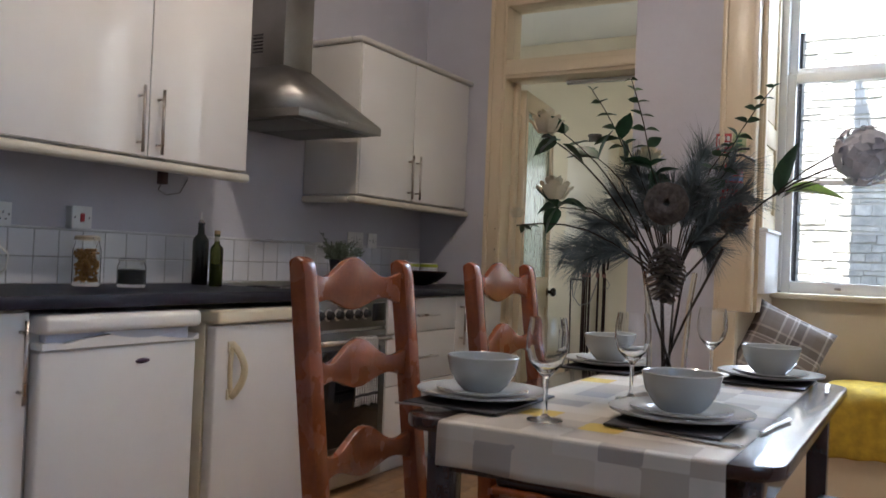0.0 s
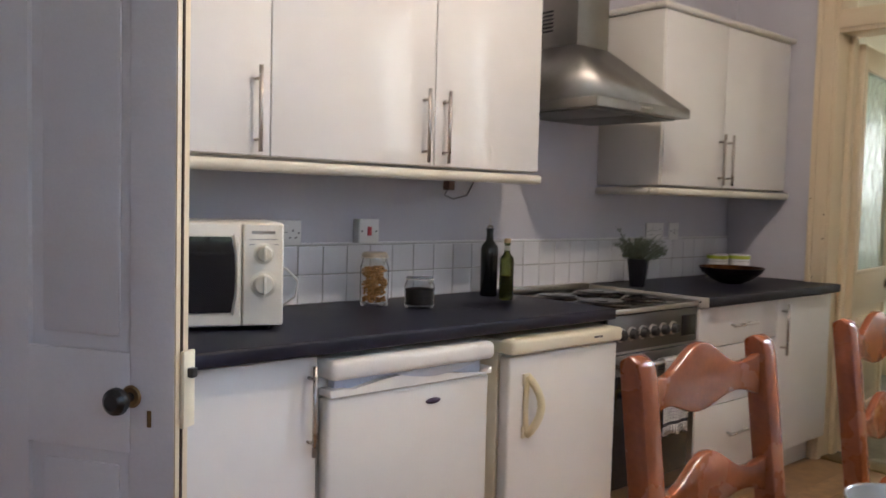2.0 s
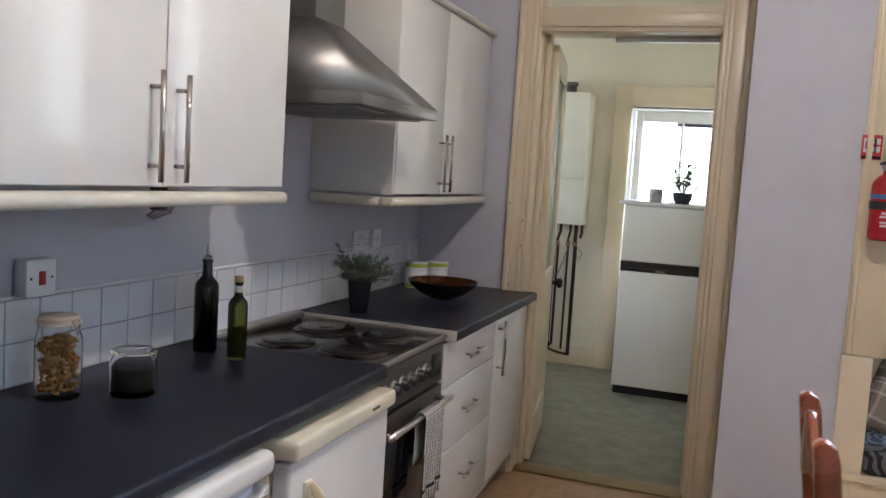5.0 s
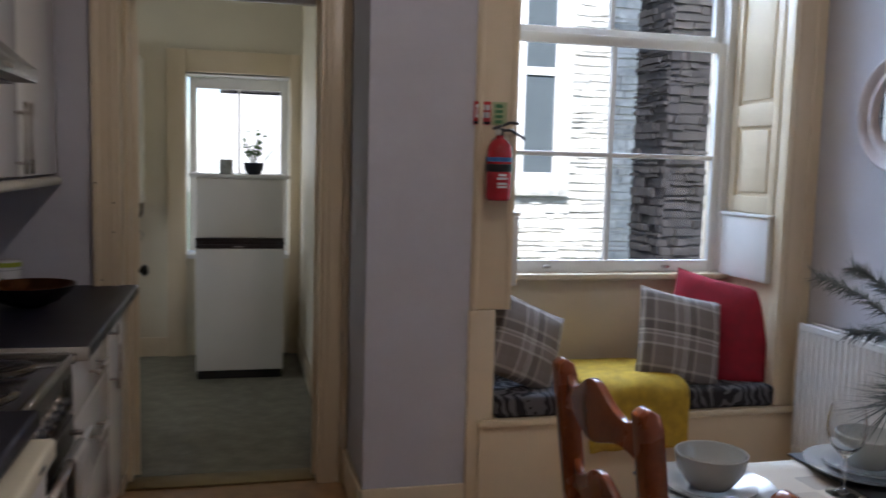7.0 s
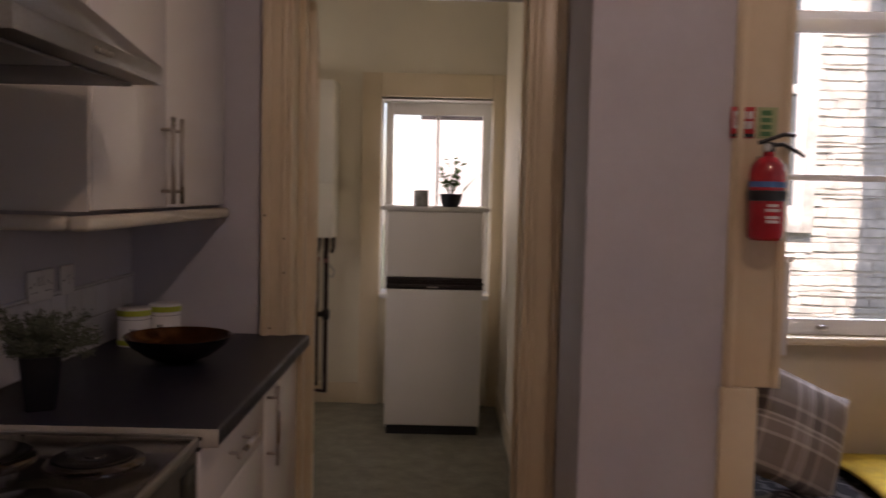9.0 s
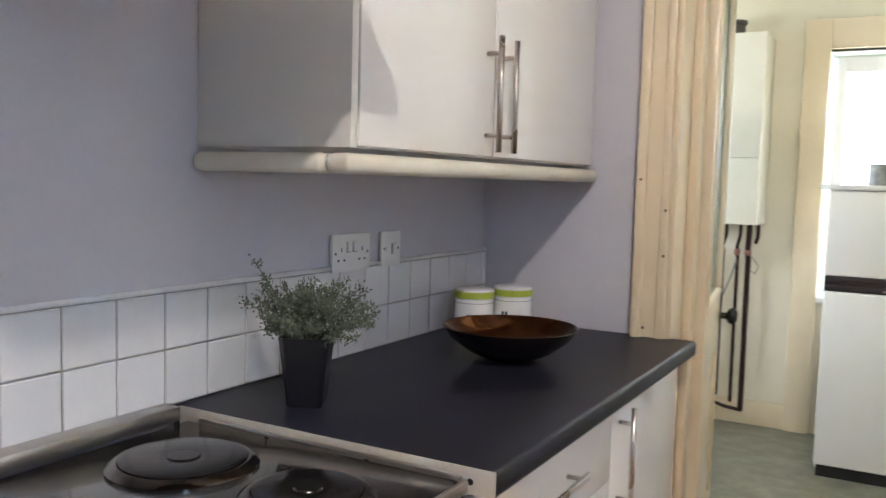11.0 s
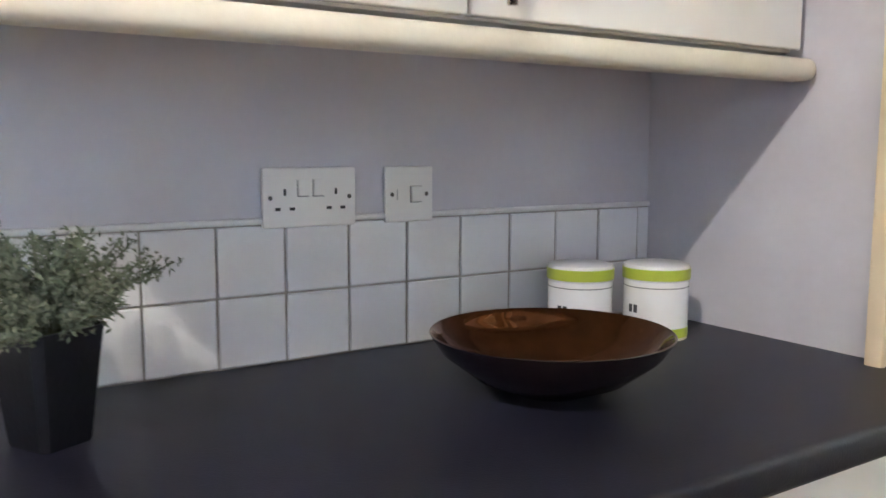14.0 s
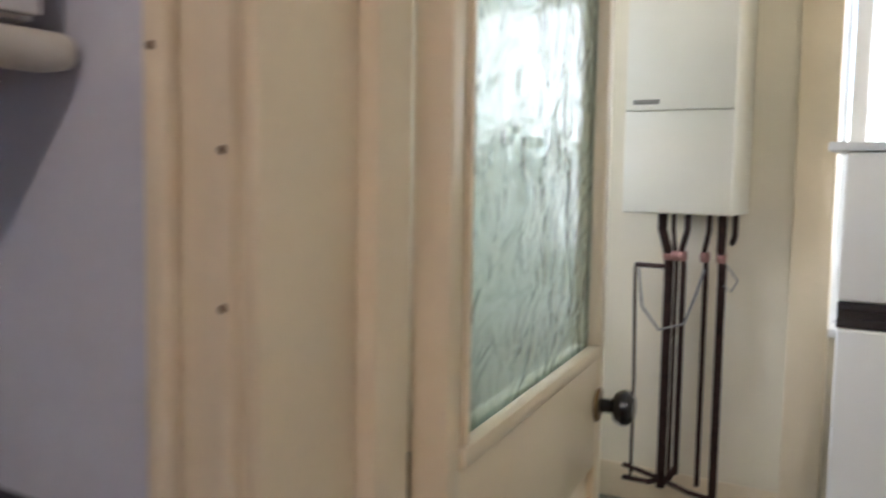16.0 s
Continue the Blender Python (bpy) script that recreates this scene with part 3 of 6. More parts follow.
def tea_towel():
    """A towel folded over the oven rail."""
    bm = bmesh.new()
    nu, prof = 14, []
    for k in range(12):
        prof.append((0.6615 + 0.004 * k / 11, 0.40 + (0.685 - 0.40) * k / 11))
    for k in range(1, 7):
        a = math.pi * k / 7
        prof.append((0.645 + 0.0165 * math.cos(a), 0.685 + 0.0165 * math.sin(a)))
    for k in range(8):
        prof.append((0.6285, 0.685 - 0.16 * k / 7))
    rows = []
    for i, (x, z) in enumerate(prof):
        spread = 1.0 + 0.10 * max(0, 11 - i) / 11
        rows.append([bm.verts.new((x + 0.006 * math.sin(u * 0.9 + 0.6) * (1 if i < 12 else 0.2) * (max(0, 11 - i) / 11), -1.475 + (u / nu - 0.5) * 0.16 * spread, z + 0.004 * math.sin(u * 1.3) * (i < 2))) for u in range(nu + 1)])
    for a, b in zip(rows, rows[1:]):
        for u in range(nu):
            bm.faces.new((a[u], a[u + 1], b[u + 1], b[u]))
    m = bpy.data.materials.new("checked_towel")
    m.use_nodes = True
    n, l = m.node_tree.nodes, m.node_tree.links
    tc, sp = n.new("ShaderNodeTexCoord"), n.new("ShaderNodeSeparateXYZ")
    l.new(tc.outputs["Object"], sp.inputs[0])

    def stripes(axis, period, duty):
        a, b, c = n.new("ShaderNodeMath"), n.new("ShaderNodeMath"), n.new("ShaderNodeMath")
        a.operation, b.operation, c.operation = "DIVIDE", "FRACT", "LESS_THAN"
        a.inputs[1].default_value, c.inputs[1].default_value = period, duty
        l.new(sp.outputs[axis], a.inputs[0]), l.new(a.outputs[0], b.inputs[0]), l.new(b.outputs[0], c.inputs[0])
        return c
    s1, s2 = stripes("Y", 0.0125, 0.34), stripes("Z", 0.0125, 0.24)
    big1, big2 = n.new("ShaderNodeMath"), n.new("ShaderNodeMath")
    big1.operation, big1.inputs[1].default_value, big1.inputs[2].default_value = "COMPARE", 0.445, 0.006
    l.new(sp.outputs["Z"], big1.inputs[0])
    mx, my = n.new("ShaderNodeMath"), n.new("ShaderNodeMath")
    mx.operation = my.operation = "MAXIMUM"
    half = n.new("ShaderNodeMath")
    half.operation, half.inputs[1].default_value = "MULTIPLY", 0.55
    l.new(s2.outputs[0], half.inputs[0])
    l.new(s1.outputs[0], mx.inputs[0]), l.new(half.outputs[0], mx.inputs[1])
    l.new(mx.outputs[0], my.inputs[0]), l.new(big1.outputs[0], my.inputs[1])
    ramp = n.new("ShaderNodeValToRGB")
    ramp.color_ramp.elements[0].color, ramp.color_ramp.elements[1].color = (0.72, 0.70, 0.66, 1), (0.03, 0.03, 0.035, 1)
    l.new(my.outputs[0], ramp.inputs[0])
    b = n["Principled BSDF"]
    l.new(ramp.outputs[0], b.inputs["Base Color"])
    b.inputs["Roughness"].default_value = 0.95
    ob = solid("tea_towel", bm, m, "black and white checked tea towel over the oven rail", "towel")
    so = ob.modifiers.new("thick", "SOLIDIFY")
    so.thickness, so.offset = 0.003, 0
    return ob


tea_towel()


def fridge_one():
    t = thing("fridge", "white under-counter fridge with curved grip and dark oval badge", "fridge", pose(0, -3.062, 0))
    W = 0.602
    part("cabinet", box(0.03, 0.575, 0.004, W - 0.004, 0.03, 0.842, 0.006), WHITEGOODS, t)
    d = part("door", box(0.58, 0.632, 0.004, W - 0.004, 0.06, 0.748, 0.010, 3), WHITEGOODS, t)
    # worktop lid with a rolled front
    lid = part("top_lid", box(0.06, 0.655, 0.0, W, 0.797, 0.852, 0.018, 4), WHITEGOODS, t)
    # grip strip: wavy lower lip and shadowed hollow
    top = [(0.004 + (W - 0.008) * k / 24, 0.796) for k in range(25)]
    low = [(0.004 + (W - 0.008) * k / 24, 0.752 + 0.0) for k in range(25)]
    wave = [(y, 0.772 + 0.016 * math.sin((y / W - 0.18) * 2 * math.pi * 0.95) * (0.12 < y / W < 0.96)) for y, _ in low]
    part("grip_lip", extrude_outline([(y, z) for y, z in low] + [(y, z) for y, z in wave[::-1]], 0.056, "x", 0.0), WHITEGOODS, d, m=pose(0.585, 0, 0))
    part("grip_hollow", box(0.585, 0.618, 0.03, W - 0.03, 0.752, 0.797, 0.004), mat("pale_blue_grey_plastic", (0.58, 0.62, 0.72), 0.3), d)
    part("grip_cover", extrude_outline([(0.20 + 0.34 * k / 12, 0.797 - 0.026 * math.sin(math.pi * k / 12)) for k in range(13)], 0.03, "x"), mat("clear_grey_plastic", (0.55, 0.57, 0.62), 0.15), d, m=pose(0.612, 0, 0))
    bm = lathe(((0, 0.002), (0.9, 0.002), (1.0, 0.0), (0, 0)), 28)
    part("badge", bm, mat("purple_badge", (0.06, 0.03, 0.08), 0.3), d, "dark oval badge", m=pose(0.632, 0.37, 0.695, 0, 90, 0) @ Matrix.Diagonal((0.009, 0.029, 1, 1)))


fridge_one()


def fridge_two():
    t = thing("freezer", "aged ivory under-counter freezer with looped side handle", "freezer", pose(0, -2.40, 0))
    W = 0.562
    part("cabinet", box(0.05, 0.60, 0.003, W - 0.003, 0.03, 0.805, 0.006), IVORY, t)
    d = part("door", box(0.604, 0.652, 0.006, W - 0.006, 0.06, 0.792, 0.009, 3), WHITEGOODS, t)
    lid = part("top_lid", box(0.06, 0.672, 0.0, W, 0.800, 0.848, 0.012, 4), IVORY, t, "yellowed ivory top")
    for k in range(3):
        part("vent", box(0.672, 0.6735, 0.40 + k * 0.016, 0.411 + k * 0.016, 0.822, 0.829), BLACKP, lid)
    pts = []
    for k in range(13):
        a = math.pi * k / 12
        pts.append((0.658 + 0.036 * math.sin(a) ** 0.7, 0.085 + 0.028 * math.sin(a), 0.725 - 0.19 * k / 12))
    back = [(0.660, 0.082 - 0.006 * math.sin(math.pi * k / 12), 0.725 - 0.19 * k / 12) for k in range(13)]
    grip = bmesh.new()
    add_tube(grip, pts, 0.013, 12)
    add_tube(grip, back, 0.009, 10)
    part("handle", grip, mat("yellowed_plastic", (0.76, 0.66, 0.42), 0.35), d, "yellowed looped handle")
    for z in (0.525, 0.695):
        part("handle_base", box(0.650, 0.660, 0.066, 0.10, z, z + 0.04, 0.004), IVORY, d)


fridge_two()


def microwave():
    m0 = pose(0.4425, -3.086, 0.91) @ pose(0, 0, 0, 0, 0, -21)
    t = thing("microwave_oven", "cream microwave oven with dark window and two dials on the worktop", "microwave", m0)
    # front faces +x, the right side at y = 0
    Wm, Dm, Hm = 0.46, 0.33, 0.285
    part("casing", box(-Dm, -0.018, -Wm, 0, 0.012, 0.012 + Hm, 0.008, 3), mat("cream_enamel", (0.76, 0.73, 0.64), 0.35, var=0.03), t)
    for x in (-0.28, -0.06):
        for y in (-0.42, -0.04):
            part("foot", lathe(((0, 0), (0.014, 0), (0.016, 0.013), (0, 0.013)), 12), BLACKP, t, m=pose(x, y, 0))
    d = part("door", box(-0.0175, 0.0, -Wm, -0.115, 0.014, 0.295, 0.007, 3), MATS["cream_enamel"], t)
    win = mat("microwave_window", (0.006, 0.007, 0.010), 0.04, var=0.05, bump=0.0)
    part("window", extrude_outline([(-0.435, 0.052), (-0.142, 0.052), (-0.133, 0.10), (-0.131, 0.155), (-0.133, 0.21), (-0.142, 0.258), (-0.435, 0.258)], 0.0025, "x"), win, d, "dark reflective window", m=pose(0.0, 0, 0))
    part("door_handle", extrude_outline([(-0.138, 0.045), (-0.124, 0.055), (-0.118, 0.10), (-0.117, 0.155), (-0.118, 0.21), (-0.124, 0.255), (-0.138, 0.265), (-0.130, 0.21), (-0.128, 0.155), (-0.130, 0.10)], 0.012, "x", 0.002), MATS["cream_enamel"], d)
    p = part("control_panel", box(-0.0175, 0.001, -0.112, 0.0, 0.014, 0.295, 0.007, 3), MATS["cream_enamel"], t)
    for z, r in ((0.212, 0.021), (0.128, 0.027)):
        kn = part("dial", lathe(((0, 0.020), (r * 0.85, 0.020), (r, 0.015), (r * 1.05, 0.003), (r * 1.35, 0.0), (0, 0)), 28), mat("cream_dial", (0.72, 0.70, 0.60), 0.3), p, m=pose(0.001, -0.055, z, 0, 90, 0))
        part("dial_grip", box(-r * 0.95, r * 0.95, -0.004, 0.004, 0.019, 0.027, 0.0015), MATS["cream_dial"], kn)
    gp = mat("grey_print", (0.25, 0.24, 0.22), 0.6)
    part("print_bar", box(0.001, 0.0016, -0.088, -0.025, 0.266, 0.274), gp, p)
    part("print_bar", box(0.001, 0.0016, -0.095, -0.018, 0.250, 0.252), gp, p)
    part("print_bar", box(0.001, 0.0016, -0.095, -0.080, 0.236, 0.238), gp, p)
    part("print_bar", box(0.001, 0.0016, -0.030, -0.015, 0.236, 0.238), gp, p)
    part("flex", tube([(0.15, -2.962, 1.06), (0.19, -2.925, 1.055), (0.225, -2.905, 1.02), (0.22, -2.91, 0.97), (0.17, -2.93, 0.935), (0.08, -2.91, 0.96), (0.035, -2.86, 1.08), (0.026, -2.846, 1.14)], 0.0038, 8), PLASTIC, t, "white looping power flex", m=m0.inverted())


microwave()

# ---- table and chairs ----
def dining_table():
    t = thing("dining_table", "dark mahogany dining table with rounded corners, set for four", "table", pose(2.29, -2.61, 0))
    r, hx, hy = 0.07, 0.350, 0.60
    pts = []
    for cx, cy, a0 in ((hx - r, hy - r, 0), (-hx + r, hy - r, 90), (-hx + r, -hy + r, 180), (hx - r, -hy + r, 270)):
        for k in range(7):
            a = radians(a0 + 15 * k)
            pts.append((cx + r * math.cos(a), cy + r * math.sin(a)))
    part("tabletop", extrude_outline(pts, 0.026, "z", 0.006), DARKWOOD, t, m=pose(0, 0, 0.734))
    part("apron", boxes((-0.28, 0.28, -0.53, -0.51, 0.65, 0.733), (-0.28, 0.28, 0.51, 0.53, 0.65, 0.733), (-0.30, -0.28, -0.53, 0.53, 0.65, 0.733), (0.28, 0.30, -0.53, 0.53, 0.65, 0.733)), DARKWOOD, t)
    for x in (-0.285, 0.285):
        for y in (-0.51, 0.51):
            bm = bmesh.new()
            vs = add_box(bm, x - 0.027, x + 0.027, y - 0.027, y + 0.027, 0, 0.733, bevel=0.004)
            for v in bm.verts:
                if v.co.z < 0.1:
                    v.co.x, v.co.y = x + (v.co.x - x) * 0.75, y + (v.co.y - y) * 0.75
            part("leg", bm, DARKWOOD, t)


dining_table()


def wavy_slat(z0, z1, half, bow, deep):
    """A back slat with a scalloped upper and lower edge, bowed backwards."""
    bm = bmesh.new()
    n = 28
    rows = []
    for k in range(n + 1):
        u = -1 + 2 * k / n
        hump = 0.016 * math.cos(u * math.pi * 1.5) if abs(u) < 0.999 else 0
        top = z1 - 0.012 + hump + 0.008 * math.cos(u * math.pi)
        bot = z0 + 0.006 + 0.012 * math.cos(u * math.pi * 1.5 + math.pi) * deep
        x = -bow * (1 - u * u)
        y = u * half
        rows.append([bm.verts.new(v) for v in ((x - 0.009, y, bot), (x + 0.009, y, bot), (x + 0.009, y, top), (x - 0.009, y, top))])
    for a, b in zip(rows, rows[1:]):
        for k in range(4):
            bm.faces.new((a[k], a[(k + 1) % 4], b[(k + 1) % 4], b[k]))
    bm.faces.new(rows[0])
    bm.faces.new(rows[-1][::-1])
    bmesh.ops.recalc_face_normals(bm, faces=bm.faces)
    es = [e for e in bm.edges if len(e.link_faces) == 2 and e.calc_face_angle(0) > 1.0]
    bmesh.ops.bevel(bm, geom=es, offset=0.004, segments=2, affect="EDGES", profile=0.5)
    return bm


def ladder_chair(m, label):
    t = thing("dining_chair", label, "chair", m, group="ladder-back dining chairs")

    def rake(z):
        return -0.0 if z < 0.45 else -0.075 * ((z - 0.45) / 0.6)
    for s in (-1, 1):
        prof = [(rake(z) - 0.016 - 0.004 * (z > 0.4), z) for z in (0, 0.2, 0.45, 0.6, 0.8, 0.95, 1.02, 1.045)]
        front = [(rake(z) + 0.022 - 0.004 * (z > 1.03), z) for z in (1.045, 1.02, 0.95, 0.8, 0.6, 0.45, 0.2, 0)]
        bm = extrude_outline(prof + [(rake(1.06), 1.056)] + front, 0.044, "y", 0.006)
        part("back_post", bm, CHAIRWOOD, t, m=pose(0.075, s * 0.185 - 0.022, 0))
    for z0, z1, d in ((0.945, 1.045, 1.0), (0.775, 0.865, 1.0), (0.585, 0.675, 1.0)):
        part("back_slat", wavy_slat(z0, z1, 0.163, 0.018, d), CHAIRWOOD, t, m=pose(0.075 + rake((z0 + z1) / 2) + 0.002, 0, 0))
    part("seat", box(0.07, 0.49, -0.205, 0.205, 0.425, 0.447, 0.008, 3), CHAIRWOOD, t)
    part("seat_pad", box(0.10, 0.48, -0.19, 0.19, 0.447, 0.478, 0.013, 3), mat("dark_leather_pad", (0.03, 0.027, 0.03), 0.4), t, "dark leather-look seat pad")
    for s in (-1, 1):
        part("front_leg", box(0.44, 0.48, s * 0.18 - 0.02, s * 0.18 + 0.02, 0, 0.425, 0.004), CHAIRWOOD, t)
        part("stretcher", box(0.095, 0.44, s * 0.178 - 0.009, s * 0.178 + 0.009, 0.20, 0.235, 0.004), CHAIRWOOD, t)
    part("stretcher", box(0.452, 0.468, -0.16, 0.16, 0.24, 0.275, 0.004), CHAIRWOOD, t)
    part("seat_rail", boxes((0.45, 0.47, -0.16, 0.16, 0.37, 0.425), (0.09, 0.44, -0.19, -0.172, 0.37, 0.425), (0.09, 0.44, 0.172, 0.19, 0.37, 0.425)), CHAIRWOOD, t)
    return t


ch = ladder_chair(pose(1.715, -3.045, 0), "orange-stained pine ladder-back chair with scalloped slats and dark pad")
copy_thing(ch, pose(1.709, -2.30, 0))
copy_thing(ch, pose(3.06, -2.30, 0, 0, 0, 180))


# ---- table setting ----
def runner():
    nx, bm = 18, bmesh.new()
    prof = []
    for k in range(8):
        a = math.pi / 2 * k / 7
        prof.append((-3.278 - 0.006 * math.sin(a), 0.7615 - 0.006 + 0.006 * math.cos(a)))
    ys = [(-2.08 - 1.19 * k / 20, 0.7625) for k in range(21)] + prof + [(-3.286 - 0.004 * k / 5, 0.752 - 0.070 * k / 5) for k in range(1, 6)]
    rows = []
    for i, (y, z) in enumerate(ys):
        hang = max(0.0, 0.755 - z)
        rows.append([bm.verts.new((2.045 + 0.515 * u / nx + 0.02 * hang, y + 0.06 * hang * math.sin(u * 0.8) - 0.004 * hang, z + (0.02 * hang * math.sin(u * 0.5)))) for u in range(nx + 1)])
    for a, b in zip(rows, rows[1:]):
        for u in range(nx):
            bm.faces.new((a[u], a[u + 1], b[u + 1], b[u]))
    m = bpy.data.materials.new("printed_runner")
    m.use_nodes = True
    n, l = m.node_tree.nodes, m.node_tree.links
    tc, br = n.new("ShaderNodeTexCoord"), n.new("ShaderNodeTexVoronoi")
    mp = n.new("ShaderNodeMapping")
    mp.inputs["Scale"].default_value = (13.0, 13.0, 13.0)
    br.distance, br.feature = "CHEBYCHEV", "F1"
    br.inputs["Scale"].default_value, br.inputs["Randomness"].default_value = 1.0, 0.15
    l.new(tc.outputs["Object"], mp.inputs[0]), l.new(mp.outputs[0], br.inputs["Vector"])
    sp = n.new("ShaderNodeSeparateColor")
    l.new(br.outputs["Color"], sp.inputs[0])
    ramp = n.new("ShaderNodeValToRGB")
    cr = ramp.color_ramp
    cr.interpolation = "CONSTANT"
    cr.elements[0].position, cr.elements[0].color = 0.0, (0.58, 0.52, 0.42, 1)
    cr.elements[1].position, cr.elements[1].color = 0.36, (0.46, 0.40, 0.32, 1)
    for p, c in ((0.56, (0.62, 0.57, 0.48, 1)), (0.76, (0.38, 0.34, 0.29, 1)), (0.90, (0.60, 0.43, 0.08, 1)), (0.955, (0.40, 0.36, 0.32, 1))):
        e = cr.elements.new(p)
        e.color = c
    l.new(sp.outputs[0], ramp.inputs[0])
    b = n["Principled BSDF"]
    l.new(ramp.outputs[0], b.inputs["Base Color"])
    b.inputs["Roughness"].default_value = 0.75
    ob = solid("table_runner", bm, m, "cream runner printed with soft grey and yellow squares on the table", "table runner", m=pose(0, 0.06, 0))
    so = ob.modifiers.new("thick", "SOLIDIFY")
    so.thickness, so.offset = 0.002, 1


runner()
CHINA = mat("pale_grey_china", (0.45, 0.46, 0.44), 0.15, var=0.03, bump=0.0, coat=0.3)
SLATE = mat("black_slate_mat", (0.03, 0.03, 0.034), 0.6, var=0.4, scale=20, bump=0.06)
CLEAR = glass("drinking_glass", (0.97, 0.98, 0.98), 0.0, 1.45)


def plate_profile(r, h):
    return ((0, 0.004), (r * 0.62, 0.004), (r * 0.68, 0.007), (r * 0.97, h), (r, h + 0.001), (r * 0.99, h - 0.003), (r * 0.66, 0.001), (r * 0.6, 0.0), (0, 0.0))


def place_setting(x, y, turn, first=None):
    """Slate mat, dinner plate, side plate, bowl; each a thing of its own."""
    z = 0.7655
    m = pose(x, y, z, 0, 0, turn)
    if first:
        for ob, dz in zip(first, (0, 0.006, 0.0135, 0.0215)):
            copy_thing(ob, m @ pose(0, 0, dz))
        return first
    a = solid("placemat", box(-0.145, 0.145, -0.105, 0.105, 0, 0.0055, 0.0015), SLATE, "black slate placemat under a stack of crockery", "placemat", "placemats", m=m)
    b = solid("dinner_plate", lathe(plate_profile(0.138, 0.018), 48), CHINA, "large pale grey china dinner plate on a slate mat", "plate", "dinner plates", m=m @ pose(0, 0, 0.006))
    c = solid("side_plate", lathe(plate_profile(0.098, 0.014), 48), CHINA, "small pale grey china plate stacked on a dinner plate", "plate", "side plates", m=m @ pose(0, 0, 0.0135))
    d = solid("bowl", lathe(((0, 0.006), (0.030, 0.007), (0.050, 0.018), (0.066, 0.042), (0.072, 0.072), (0.0745, 0.074), (0.0765, 0.072), (0.070, 0.040), (0.053, 0.013), (0.040, 0.0), (0.034, 0.002), (0, 0.002)), 48), CHINA, "deep pale grey china bowl on stacked plates", "bowl", "bowls", m=m @ pose(0, 0, 0.0215))
    return [a, b, c, d]


first = place_setting(2.012, -2.984, 90)
place_setting(2.415, -2.93, 90, first)
place_setting(2.455, -2.14, 90, first)
place_setting(2.02, -2.19, 90, first)

WINE = ((0, 0.0), (0.034, 0.0), (0.033, 0.003), (0.012, 0.006), (0.0045, 0.012), (0.004, 0.05), (0.005, 0.078), (0.016, 0.090), (0.032, 0.108), (0.040, 0.135), (0.039, 0.165), (0.0345, 0.192), (0.0332, 0.192), (0.0378, 0.165), (0.0386, 0.135), (0.031, 0.111), (0.015, 0.0935), (0, 0.090))
g = solid("wine_glass", lathe(WINE, 40), CLEAR, "empty clear stemmed wine glass on the table", "wine glass", "wine glasses", m=pose(2.205, -3.10, 0.7655))
for x, y in ((2.256, -2.737), (2.317, -2.23)):
    copy_thing(g, pose(x, y, 0.7655))


def cutlery(x, y, turn, kind):
    t = thing(kind, "steel " + kind.replace("table_", "") + " laid beside a slate placemat", kind.replace("table_", ""), pose(x, y, 0.7655, 0, 0, turn), group=kind + "s")
    part("handle", box(-0.10, 0.005, -0.005, 0.005, 0.0, 0.003, 0.001), CHROME, t)
    if kind == "table_knife":
        part("blade", extrude_outline([(0.005, -0.005), (0.09, -0.009), (0.11, 0.004), (0.005, 0.006)], 0.0015, "z"), CHROME, t)
    else:
        part("tines", boxes((0.005, 0.06, -0.010, 0.010, 0.0, 0.0015), *[(0.06, 0.10, -0.0105 + k * 0.0058, -0.0072 + k * 0.0058, 0, 0.0015) for k in range(4)]), CHROME, t)


cutlery(1.995, -3.125, 8, "table_knife")
cutlery(2.46, -3.085, -6, "table_fork")
cutlery(2.575, -2.84, 84, "table_knife")
cutlery(2.60, -2.18, 95, "table_knife")


